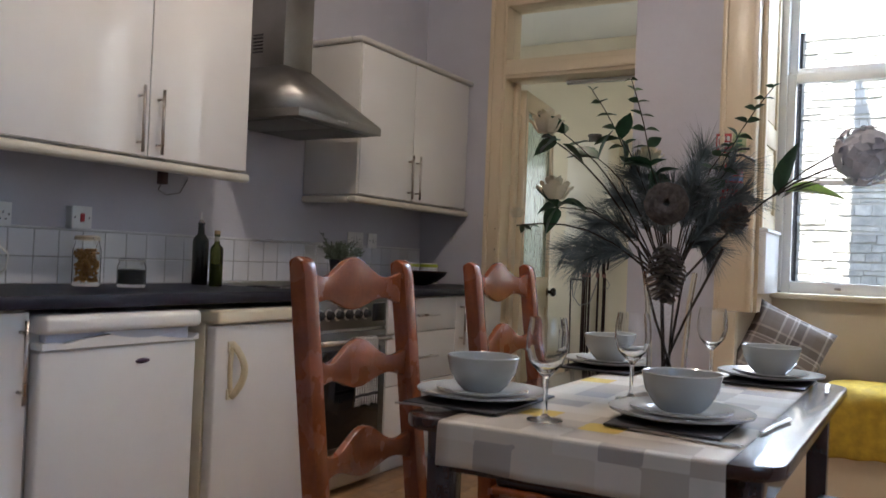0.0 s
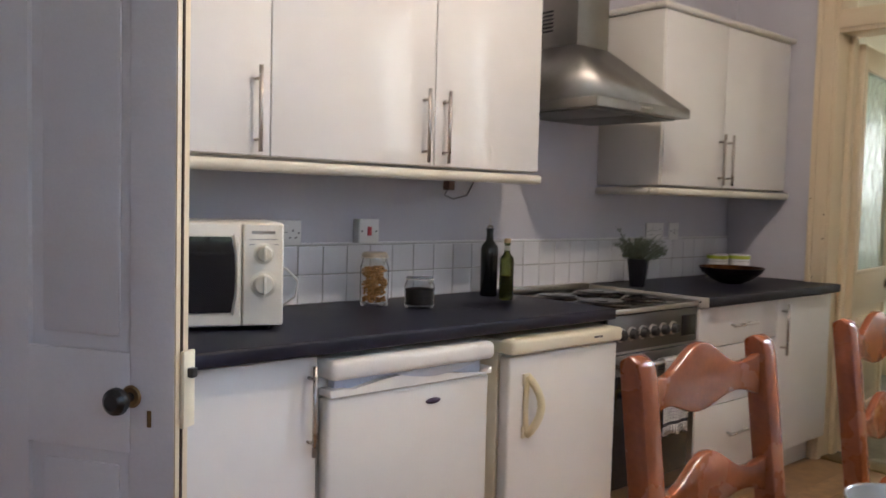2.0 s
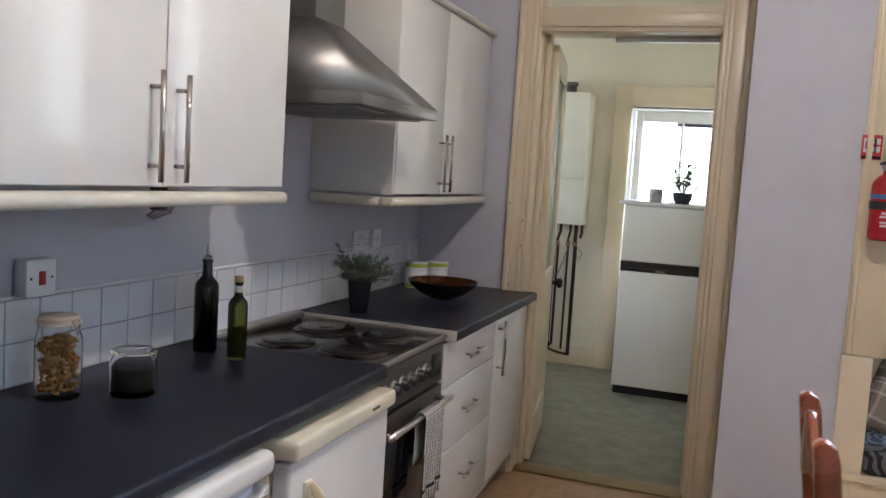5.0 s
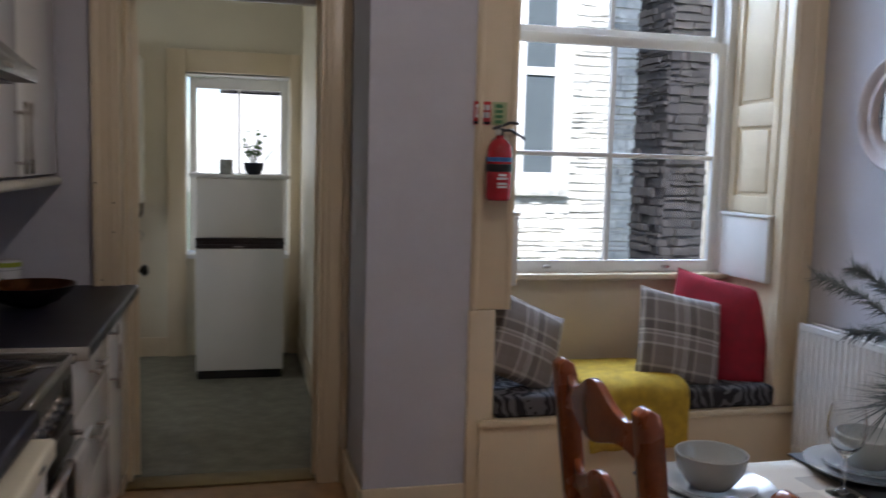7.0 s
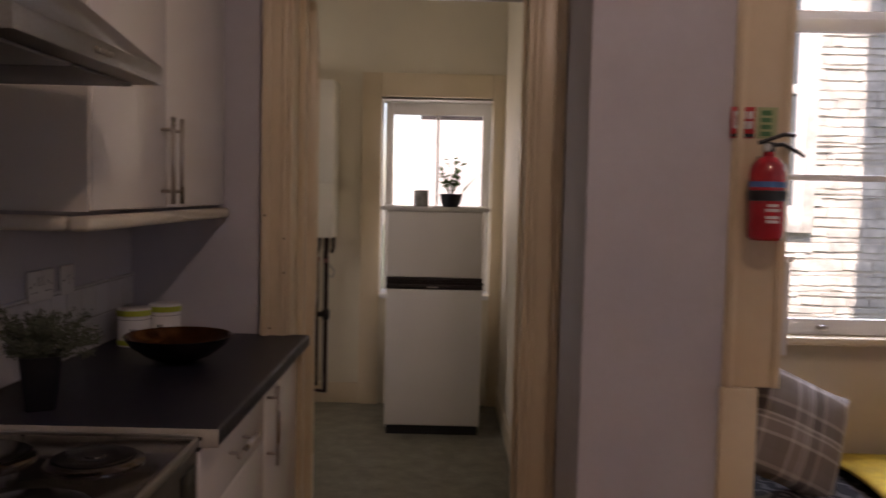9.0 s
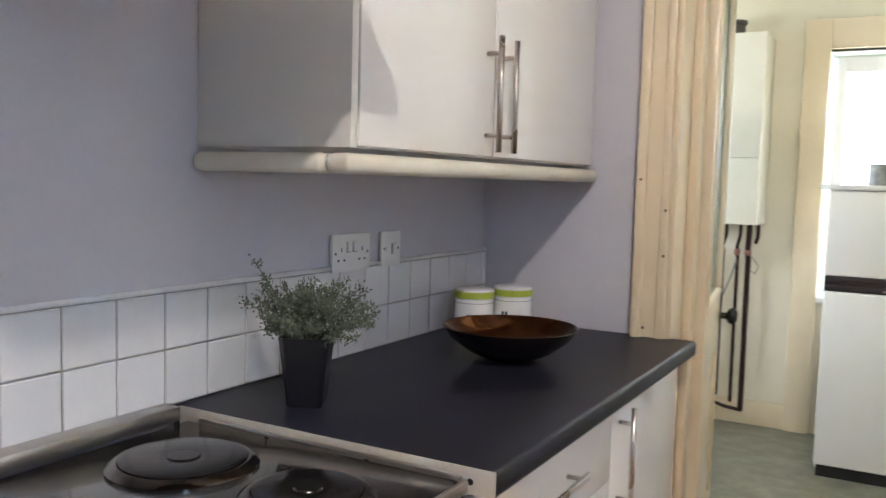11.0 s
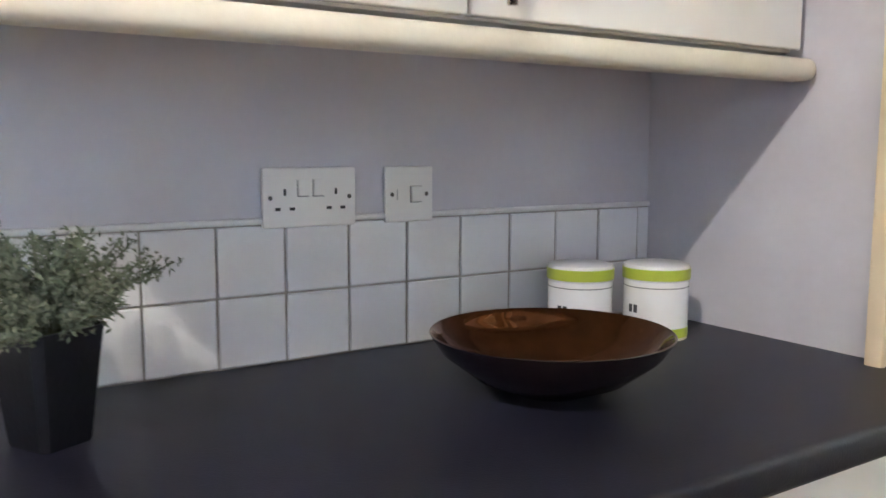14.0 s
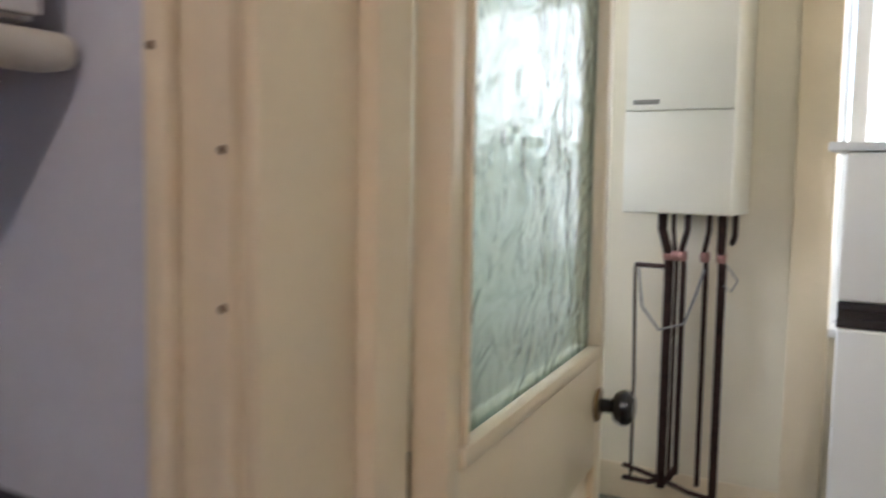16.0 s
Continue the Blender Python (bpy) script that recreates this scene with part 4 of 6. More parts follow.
# ---- bouquet ----
def bouquet():
    bx, by, tz = 2.29, -2.58, 0.7655
    v = solid("vase", lathe(((0, 0.0), (0.043, 0.0), (0.045, 0.004), (0.047, 0.10), (0.055, 0.22), (0.064, 0.285), (0.062, 0.286), (0.0525, 0.22), (0.0445, 0.10), (0.042, 0.012), (0, 0.012)), 40), CLEAR, "tall clear glass vase holding artificial stems", "vase", m=pose(bx, by, tz))
    t = thing("flower_arrangement", "artificial bouquet of pine, cones, eucalyptus, cream roses and white hydrangea", "bouquet", pose(bx, by, tz + 0.014))
    R = Vector((0.969, 0.247, 0))
    F = Vector((-0.247, 0.969, 0))
    rng = random.Random(7)
    STEM = mat("brown_stem", (0.05, 0.035, 0.022), 0.7, var=0.3)
    LEAF = mat("dark_green_leaf", (0.03, 0.085, 0.03), 0.45, var=0.35, scale=30)
    LIME = mat("bright_green_leaf", (0.28, 0.52, 0.10), 0.45, var=0.3, scale=20)
    EUC = mat("eucalyptus_leaf", (0.065, 0.125, 0.06), 0.55, var=0.3, scale=30)
    NEEDLE = mat("frosted_pine_needle", (0.17, 0.20, 0.195), 0.6, var=0.35, scale=40)
    CONE = mat("pine_cone_scale", (0.24, 0.19, 0.155), 0.75, var=0.4, scale=60)
    ROSE = mat("cream_petal", (0.72, 0.62, 0.42), 0.6, var=0.12, scale=20)
    HYD = mat("white_petal", (0.85, 0.83, 0.86), 0.6, var=0.1, scale=25)

    def at(r, z, f=0.0):
        return R * r + F * f + Vector((0, 0, z - tz - 0.014))

    def stem(r, z, f=0.0, rad=0.0032, bend=0.0, whole=False):
        a = Vector((rng.uniform(-0.013, 0.013), rng.uniform(-0.013, 0.013), 0.002))
        b, c = at(r * 0.08, 1.035, f * 0.08), at(r, z, f)
        pts = [a if whole else b.lerp(a, 0.1), a.lerp(b, 0.5) if whole else b.lerp(a, 0.05), b]
        for k in range(1, 7):
            u = k / 6
            p = b.lerp(c, u)
            p.z += bend * math.sin(math.pi * u) + 0.05 * math.sin(math.pi * u)
            pts.append(p)
        part("stem", tube(pts, rad, 7, 0.5), STEM, t)
        return pts

    def leaf_bm(bm, p, d, n, length, width):
        d = d.normalized()
        s = d.cross(n)
        if s.length < 1e-3:
            s = d.cross(Vector((1, 0, 0.2)))
        s.normalize()
        up = s.cross(d)
        k5 = 5
        L, C, Rr = [], [], []
        for k in range(k5 + 1):
            u = k / k5
            w = width * math.sin(math.pi * min(0.98, u ** 0.8 * 0.96 + 0.02)) * 0.5
            q = p + d * length * u - up * length * 0.18 * u * u
            C.append(bm.verts.new(q)), L.append(bm.verts.new(q + s * w + up * w * 0.35)), Rr.append(bm.verts.new(q - s * w + up * w * 0.35))
        for k in range(k5):
            bm.faces.new((L[k], C[k], C[k + 1], L[k + 1]))
            bm.faces.new((C[k], Rr[k], Rr[k + 1], C[k + 1]))

    def leaf(p, d, length, width, material):
        bm = bmesh.new()
        leaf_bm(bm, p, d, Vector((rng.uniform(-0.6, 0.6), rng.uniform(-0.6, 0.6), 1)), length, width)
        return part("leaf", bm, material, t, smooth=80)

    def pine(pts, spread, length, count, start=0.3):
        """Long needles all along the outer part of a twig."""
        vs, fs = [], []
        for k in range(count):
            u = start + (1 - start) * rng.random()
            x = u * (len(pts) - 1)
            i = min(int(x), len(pts) - 2)
            p = pts[i].lerp(pts[i + 1], x - i)
            ax = (pts[i + 1] - pts[i]).normalized()
            side = Vector((rng.gauss(0, 1), rng.gauss(0, 1), rng.gauss(0, 1)))
            side = (side - ax * side.dot(ax)).normalized()
            d = (ax * rng.uniform(0.45, 1.0) + side * spread).normalized()
            q = p + d * length * rng.uniform(0.65, 1.1)
            q.z -= 0.012 * rng.random()
            w = ax.cross(d).normalized() * 0.0011
            w2 = d.cross(w).normalized() * 0.0011
            n0 = len(vs)
            vs += [p + w, p - w * 0.5 + w2, p - w * 0.5 - w2, q]
            fs += [(n0, n0 + 1, n0 + 3), (n0 + 1, n0 + 2, n0 + 3), (n0 + 2, n0, n0 + 3)]
        me = bpy.data.meshes.new("needles")
        me.from_pydata([tuple(v) for v in vs], [], fs)
        me.materials.append(NEEDLE)
        ob = new("needles", me)
        ob.parent = t
        return tagged(ob, "long grey-green pine needles", kind="stuff")

    twigs = ((-0.25, 1.09, 0.0), (-0.21, 1.06, -0.06), (-0.18, 1.16, -0.05), (-0.13, 1.23, 0.03), (-0.09, 1.29, 0.0), (0.0, 1.26, 0.04), (0.07, 1.34, 0.0), (0.14, 1.31, 0.02), (0.16, 1.24, 0.0), (0.13, 1.17, -0.05), (0.09, 1.11, 0.02), (-0.03, 1.20, -0.10), (0.06, 1.25, -0.08), (0.07, 1.23, 0.40), (-0.02, 1.27, 0.25), (0.10, 1.12, 0.33))
    for k, (r, z, f) in enumerate(twigs):
        p = stem(r, z, f, 0.0026, whole=k % 8 == 0)
        pine(p[2:], 0.62, 0.095 if f < 0.2 else 0.04, 300 if f < 0.2 else 260, 0.34 if f < 0.2 else 0.5)

    def cone(p, d, length, rad):
        d = d.normalized()
        a = d.cross(Vector((0.3, 0.2, 1))).normalized()
        b = d.cross(a)
        bm = bmesh.new()
        for k in range(90):
            u = (k + 0.5) / 90
            ang = k * 2.39996
            rr = rad * (math.sin(math.pi * (0.12 + 0.80 * u)) ** 0.7)
            o = a * math.cos(ang) + b * math.sin(ang)
            c = p + d * length * u + o * rr * 0.35
            tip = p + d * (length * u + 0.010) + o * rr
            s = d.cross(o).normalized() * rad * 0.24
            th = d * 0.004
            v = [bm.verts.new(q) for q in (c - s * 0.5, c + s * 0.5, tip + s, tip + o * 0.003 + th, tip - s, tip - d * 0.004)]
            bm.faces.new((v[0], v[1], v[2], v[3], v[4]))
            bm.faces.new((v[1], v[0], v[4], v[5], v[2]))
        bmesh.ops.recalc_face_normals(bm, faces=bm.faces)
        part("pine_cone", bm, CONE, t, "brown pine cone", smooth=20)

    cone(at(-0.006, 1.115, -0.10), Vector((0.02, -0.15, -1)), 0.125, 0.043)
    cone(at(-0.010, 1.195, -0.13), F * -1 + Vector((0, 0, 0.15)), 0.05, 0.046)
    cone(at(0.112, 1.15, -0.05), R * 0.5 + Vector((0, 0, 0.5)), 0.06, 0.030)

    def rose(p, rad):
        bm = bmesh.new()
        for ring, (n, r0, h) in enumerate(((3, 0.35, 0.9), (5, 0.62, 0.75), (6, 0.9, 0.5), (7, 1.08, 0.2))):
            for k in range(n):
                a = 2 * math.pi * (k + 0.4 * ring) / n
                wid = 2 * math.pi / n * 0.72
                g = []
                for i in range(4):
                    row = []
                    for j in range(5):
                        aa = a + wid * (j / 4 - 0.5)
                        rr = rad * r0 * (0.55 + 0.45 * math.sin(math.pi * i / 6)) * (1 + 0.12 * (i == 3))
                        zz = rad * (-0.7 + (h + 0.7) * i / 3 - 0.15 * abs(j - 2) / 2 * (i == 3))
                        row.append(bm.verts.new(p + Vector((rr * math.cos(aa), rr * math.sin(aa), zz))))
                    g.append(row)
                for i in range(3):
                    for j in range(4):
                        bm.faces.new((g[i][j], g[i][j + 1], g[i + 1][j + 1], g[i + 1][j]))
        part("rose", bm, ROSE, t, "cream rose head", smooth=80)

    for r, z, f, rad in ((-0.265, 1.235, -0.10, 0.036), (-0.285, 1.385, -0.13, 0.034), (-0.345, 1.175, -0.14, 0.016), (-0.06, 1.33, 0.04, 0.03)):
        p = stem(r, z - 0.03, f)
        rose(at(r, z, f), rad)
        e = p[-1]
        for k in range(5 if rad > 0.02 else 4):
            ang = rng.uniform(0, 6.28)
            d = R * math.cos(ang) + F * math.sin(ang) * 0.6 + Vector((0, 0, rng.uniform(-0.7, 0.4)))
            leaf(p[-2].lerp(e, rng.random()) + R * 0.01, d, rng.uniform(0.05, 0.075) * (1 if rad > 0.02 else 0.4), rng.uniform(0.03, 0.042) * (1 if rad > 0.02 else 0.4), LEAF)
    for r, z, f in ((-0.255, 1.19, -0.12), (-0.245, 1.36, -0.12), (-0.17, 1.31, -0.06), (-0.05, 1.29, -0.05), (-0.12, 1.36, -0.04)):
        p = stem(r, z, f, 0.0025)
        for k in range(3):
            leaf(p[-1], R * rng.uniform(-0.8, 0.5) + Vector((0, 0, rng.uniform(-0.6, 0.6))) + F * rng.uniform(-0.4, 0.4), 0.075, 0.042, LEAF)
    for r, z, f, n in ((-0.105, 1.51, 0.0, 8), (-0.20, 1.49, 0.03, 7), (0.215, 1.485, 0.0, 8), (0.12, 1.34, -0.06, 5)):
        p = stem(r, z, f, 0.0022, 0.01, whole=n == 7)
        for k in range(n):
            u = 0.35 + 0.65 * k / (n - 1)
            x = 2 + u * (len(p) - 3)
            i = min(int(x), len(p) - 2)
            q = p[i].lerp(p[i + 1], x - i)
            sz = 0.056 * (1.08 - 0.75 * u)
            for s in (-1, 1):
                leaf(q, R * s * rng.uniform(0.5, 1) + F * rng.uniform(-0.5, 0.5) + Vector((0, 0, rng.uniform(-0.1, 0.7))), sz, sz * 0.8, EUC)
    # hydrangea on a long side branch
    p = stem(0.385, 1.315, -0.02, 0.0035, whole=True)
    hp = at(0.405, 1.325, -0.02)
    bm = bmesh.new()
    for k in range(95):
        zz = 1 - 2 * (k + 0.5) / 95
        a = k * 2.39996
        o = Vector((math.sqrt(1 - zz * zz) * math.cos(a), math.sqrt(1 - zz * zz) * math.sin(a), zz))
        c = hp + o * 0.060 * rng.uniform(0.80, 1.12)
        a1 = o.cross(Vector((0.2, 0.3, 1))).normalized()
        a2 = o.cross(a1)
        for j in range(4):
            ang = math.pi / 2 * j + k
            d1 = a1 * math.cos(ang) + a2 * math.sin(ang)
            d2 = a1 * math.cos(ang + 0.8) + a2 * math.sin(ang + 0.8)
            d3 = a1 * math.cos(ang - 0.8) + a2 * math.sin(ang - 0.8)
            v = [bm.verts.new(q) for q in (c, c + d3 * 0.012 + o * 0.004, c + d1 * 0.019 + o * 0.001, c + d2 * 0.012 + o * 0.005)]
            bm.faces.new(v)
    bmesh.ops.create_icosphere(bm, subdivisions=3, radius=0.044, matrix=Matrix.Translation(hp))
    part("hydrangea", bm, HYD, t, "white hydrangea head", smooth=80)
    for r, z, d, L, w, leaf_mat in ((0.235, 1.235, R * 0.18 + Vector((0, 0, 1)), 0.125, 0.052, LEAF), (0.250, 1.245, R * 0.9 + Vector((0, 0, 0.05)), 0.125, 0.088, LIME), (0.24, 1.23, R * 0.9 + Vector((0, 0, 0.6)), 0.09, 0.035, LEAF)):
        leaf(at(r, z, 0), d, L, w, leaf_mat)
    for dz in (0.0, 0.03):
        part("twig", tube([at(0.22, 1.235), at(0.29, 1.265 + dz), at(0.345, 1.285 + dz * 1.5)], 0.0018, 5), STEM, t)
    # bare crossing stems down in the vase
    for a, b in (((-0.03, 0.02), 0.12), ((0.03, -0.01), -0.08)):
        part("stem", tube([(a[0], a[1], 0.003), (a[0] * -0.5 + b * 0.2, 0, 0.16), (b, 0.0, 0.33)], 0.0032, 7), STEM, t)


bouquet()

# ---- on the worktops ----
def socket_double(m, label):
    t = thing("double_socket", label, "socket", m)
    # plate in local y (width) and z (height), facing +x
    part("faceplate", box(0, 0.009, -0.073, 0.073, -0.043, 0.043, 0.0025), PLASTIC, t)
    for s in (-1, 1):
        part("rocker_gap", box(0.0088, 0.0093, s * 0.012 - 0.0092, s * 0.012 + 0.0088, 0.0008, 0.0255), mat("gap_grey", (0.20, 0.20, 0.21), 0.6), t)
        part("rocker", box(0.009, 0.0128, s * 0.012 - 0.0085, s * 0.012 + 0.0085, 0.0025, 0.026, 0.0012), PLASTIC, t)
        for dy, dz, w, h in ((0, 0.008, 0.004, 0.009), (-0.011, -0.016, 0.008, 0.0045), (0.011, -0.016, 0.008, 0.0045)):
            part("pin_slot", box(0.0088, 0.0094, s * 0.040 + dy - w / 2, s * 0.040 + dy + w / 2, dz - h / 2, dz + h / 2), BLACKP, t)
        part("screw", lathe(((0, 0.001), (0.003, 0.0008), (0.0035, 0), (0, 0)), 10), mat("dull_screw", (0.12, 0.11, 0.10), 0.5, 0.6), t, m=pose(0.009, s * 0.062, 0, 0, 90, 0))
    return t


def switch_plate(m, label, back, red):
    t = thing("switch_plate", label, "switch", m)
    if back:
        part("back_box", box(0, back, -0.043, 0.043, -0.043, 0.043, 0.003), mat("grey_white_plastic", (0.60, 0.58, 0.56), 0.4), t)
    part("faceplate", box(back, back + 0.008, -0.043, 0.043, -0.043, 0.043, 0.0025), PLASTIC, t)
    part("rocker", box(back + 0.008, back + 0.012, -0.009 if red else 0.002, 0.009 if red else 0.022, -0.016 if red else -0.012, 0.016 if red else 0.012, 0.0015), mat("red_rocker", (0.45, 0.02, 0.03), 0.3) if red else PLASTIC, t)
    if not red:
        part("rocker_gap", box(back + 0.0078, back + 0.0083, 0.0008, 0.0228, -0.0132, 0.0128), mat("gap_grey", (0.20, 0.20, 0.21), 0.6), t)
        part("fuse_slot", box(back + 0.0078, back + 0.0084, -0.0225, -0.0215, -0.008, 0.008), mat("gap_grey", (0.20, 0.20, 0.21), 0.6), t)
    for s in (-1, 1):
        part("screw", lathe(((0, 0.001), (0.003, 0.0008), (0.0035, 0), (0, 0)), 10), BLACKP if red else mat("dull_screw", (0.12, 0.11, 0.10), 0.5, 0.6), t, m=pose(back + 0.008, s * 0.031, 0, 0, 90, 0))


socket_double(pose(0.004, -0.703, 1.150), "white double switched socket above the tiles")
switch_plate(pose(0.004, -0.536, 1.150), "white single fused switch plate above the tiles", 0.0, False)
socket_double(pose(0.004, -2.835, 1.157), "white double socket behind the microwave")
switch_plate(pose(0.004, -2.50, 1.163), "white cooker switch with red rocker on a surface box", 0.032, True)


def potted_herb():
    t = thing("potted_plant", "artificial grey-green bushy herb in a square black pot", "plant", pose(0.190, -1.085, 0.91, 0, 0, 28) @ Matrix.Diagonal((0.82, 0.82, 0.90, 1)))
    bm = bmesh.new()
    rings = []
    for r, z in ((0.037, 0.0), (0.039, 0.004), (0.054, 0.132), (0.056, 0.14), (0.051, 0.14), (0.047, 0.11), (0.0, 0.108)):
        if r == 0:
            rings.append([bm.verts.new((0, 0, z))])
            continue
        c = 0.22
        pts = []
        for k in range(4):
            a = math.pi / 2 * k
            for s in (-1, 1):
                u, w = 1.0, s * (1 - c)
                pts.append((r * (u * math.cos(a) - w * math.sin(a)), r * (u * math.sin(a) + w * math.cos(a))))
        rings.append([bm.verts.new((x, y, z)) for x, y in pts])
    bm.faces.new(rings[0][::-1])
    for a, b in zip(rings, rings[1:]):
        for k in range(8):
            if len(b) == 1:
                bm.faces.new((a[k], a[(k + 1) % 8], b[0]))
            else:
                bm.faces.new((a[k], a[(k + 1) % 8], b[(k + 1) % 8], b[k]))
    bmesh.ops.recalc_face_normals(bm, faces=bm.faces)
    part("pot", bm, mat("black_glazed_pot", (0.007, 0.007, 0.011), 0.38, var=0.2), t, "square tapered black pot")
    rng = random.Random(3)
    HERB = mat("dusty_green_leaf", (0.16, 0.19, 0.13), 0.7, var=0.45, scale=50)
    vs, fs, sv, stems = [], [], [], bmesh.new()
    heads = [(-0.115, -0.01, 0.285)] + [(rng.gauss(0, 0.068), rng.gauss(0, 0.060), rng.uniform(0.15, 0.245)) for _ in range(64)] + [(0.13, 0.02, 0.20), (0.15, -0.02, 0.185), (0.12, 0.06, 0.22)]
    for hx, hy, hz in heads:
        a = Vector((hx * 0.15, hy * 0.15, 0.108))
        c = Vector((hx, hy, hz))
        mid = a.lerp(c, 0.5) + Vector((0, 0, 0.02))
        add_tube(stems, [a, mid, c], 0.0011, 4)
        for k in range(120):
            u = 0.30 + 0.73 * rng.random()
            p = (a.lerp(mid, u * 2) if u < 0.5 else mid.lerp(c, u * 2 - 1)) + Vector((rng.gauss(0, 0.0055), rng.gauss(0, 0.0055), rng.gauss(0, 0.005)))
            d = Vector((rng.gauss(0, 1), rng.gauss(0, 1), rng.gauss(0.4, 0.8))).normalized()
            s = d.cross(Vector((rng.gauss(0, 1), rng.gauss(0, 1), rng.gauss(0, 1)))).normalized() * rng.uniform(0.0015, 0.0027)
            n0, L = len(vs), rng.uniform(0.007, 0.0135)
            vs += [p, p + d * L * 0.5 + s, p + d * L, p + d * L * 0.5 - s]
            fs.append((n0, n0 + 1, n0 + 2, n0 + 3))
    me = bpy.data.meshes.new("foliage")
    me.from_pydata([tuple(v) for v in vs], [], fs)
    me.materials.append(HERB)
    ob = new("foliage", me)
    ob.parent = t
    tagged(ob, "small dusty green leaves", kind="stuff")
    part("twig_mass", stems, mat("green_twig", (0.09, 0.10, 0.05), 0.7), t)


potted_herb()
def fruit_bowl():
    t = thing("fruit_bowl", "wide shallow bronze-glazed dark bowl standing empty on the worktop", "bowl", pose(0.330, -0.515, 0.91))
    out = ((0.1555, 0.0800), (0.1565, 0.079), (0.140, 0.054), (0.098, 0.022), (0.050, 0.002), (0.045, 0.0), (0, 0.002))
    inn = ((0, 0.010), (0.05, 0.0115), (0.098, 0.028), (0.130, 0.049), (0.1455, 0.0670), (0.1515, 0.0785), (0.1545, 0.0805), (0.1555, 0.0800))
    part("outer_shell", lathe(out, 64), mat("black_brown_glaze", (0.014, 0.008, 0.009), 0.13, var=0.4, coat=0.5), t, "near-black glazed outside")
    part("inner_glaze", lathe(inn, 64), mat("bronze_glaze", (0.19, 0.080, 0.032), 0.08, 0.9, var=0.35, scale=16, bump=0.01, grain=50), t, "mottled bronze glazed inside")


fruit_bowl()


def canister(x, y, turn):
    t = thing("canister", "white canister with lime green bands and lid", "canister", pose(x, y, 0.91, 0, 0, turn), group="lime and white canisters")
    LIMEP = mat("lime_print", (0.42, 0.50, 0.05), 0.3, var=0.05)
    WH = mat("white_enamelled_tin", (0.76, 0.76, 0.77), 0.22, var=0.03)
    R = 0.053
    part("body", lathe(((0, 0.0), (R, 0.0), (R, 0.094), (R * 0.985, 0.096), (0, 0.096)), 48), WH, t)
    part("band", lathe(((R, 0.004), (R + 0.0006, 0.0045), (R + 0.0006, 0.0195), (R, 0.020)), 48), LIMEP, t)
    part("fine_line", lathe(((R, 0.086), (R + 0.0005, 0.0862), (R + 0.0005, 0.0872), (R, 0.0874)), 48), mat("dark_print", (0.05, 0.05, 0.06), 0.5), t)
    lid = part("lid", lathe(((R + 0.0012, 0.0965), (R + 0.002, 0.098), (R + 0.002, 0.118), (R, 0.122), (R * 0.9, 0.124), (0, 0.1245)), 48), WH, t)
    part("band", lathe(((R + 0.002, 0.099), (R + 0.0027, 0.0995), (R + 0.0027, 0.1165), (R + 0.002, 0.117)), 48), LIMEP, lid)
    for k in range(2):
        a = radians(-20 + 11 * k)
        part("letter_bar", box(R - 0.0005, R + 0.0006, -0.0035, 0.0035, 0.045, 0.058), mat("dark_print", (0.05, 0.05, 0.06), 0.5), t, m=pose(0, 0, 0, 0, 0, -20 + 11 * k))


canister(0.105, -0.262, -60)
canister(0.168, -0.150, -75)

JAR = glass("jar_glass", (0.97, 0.98, 0.97), 0.0, 1.12)


def clip_jar(x, y, h, r, fill, lid_mat, label, piece):
    t = thing("storage_jar", label, "jar", pose(x, y, 0.91))
    part("glass", lathe(((0, 0.0), (r * 0.92, 0.0), (r, 0.008), (r, h * 0.72), (r * 0.86, h * 0.84), (r * 0.84, h * 0.9), (r * 0.80, h * 0.9), (r * 0.82, h * 0.83), (r * 0.94, h * 0.71), (r * 0.94, 0.012), (0, 0.010)), 36), JAR, t)
    lid = part("lid", lathe(((0, h), (r * 0.78, h), (r * 0.9, h * 0.97), (r * 0.92, h * 0.915), (0, h * 0.915)), 36), lid_mat, t)
    part("wire_clip", tube([(r * 0.9, -0.01, h * 0.97), (r * 1.06, -0.008, h * 0.9), (r * 1.03, 0.0, h * 0.78), (r * 1.06, 0.008, h * 0.9), (r * 0.9, 0.01, h * 0.97)], 0.0016, 6), CHROME, lid)
    part("seal", lathe(((r * 0.88, h * 0.905), (r * 0.96, h * 0.903), (r * 0.96, h * 0.914), (r * 0.88, h * 0.9145)), 36), IVORY, lid)
    rng = random.Random(11)
    bm = bmesh.new()
    if piece == "pasta":
        for k in range(190):
            rr, a = (r * 0.80) * math.sqrt(rng.random()), rng.uniform(0, 6.28)
            p = Vector((rr * math.cos(a), rr * math.sin(a), 0.018 + (h * 0.66) * rng.random()))
            d = Vector((rng.gauss(0, 1), rng.gauss(0, 1), rng.gauss(0, 0.5))).normalized() * 0.009
            c = d.cross(Vector((0, 0, 1))) * 0.5
            q = [p - d, p + c, p + d]
            for v in q:
                l = math.hypot(v.x, v.y)
                if l > r * 0.88:
                    v.x, v.y = v.x * r * 0.88 / l, v.y * r * 0.88 / l
                v.z = min(max(v.z, 0.017), h * 0.72)
            add_tube(bm, q, 0.0042, 6)
        part("pasta", bm, fill, t, "dry pasta tubes")
    else:
        part("contents", lathe(((0, 0.0115), (r * 0.92, 0.0125), (r * 0.92, h * 0.60), (r * 0.5, h * 0.63), (0, h * 0.62)), 36), fill, t, "dark dried fruit filling")


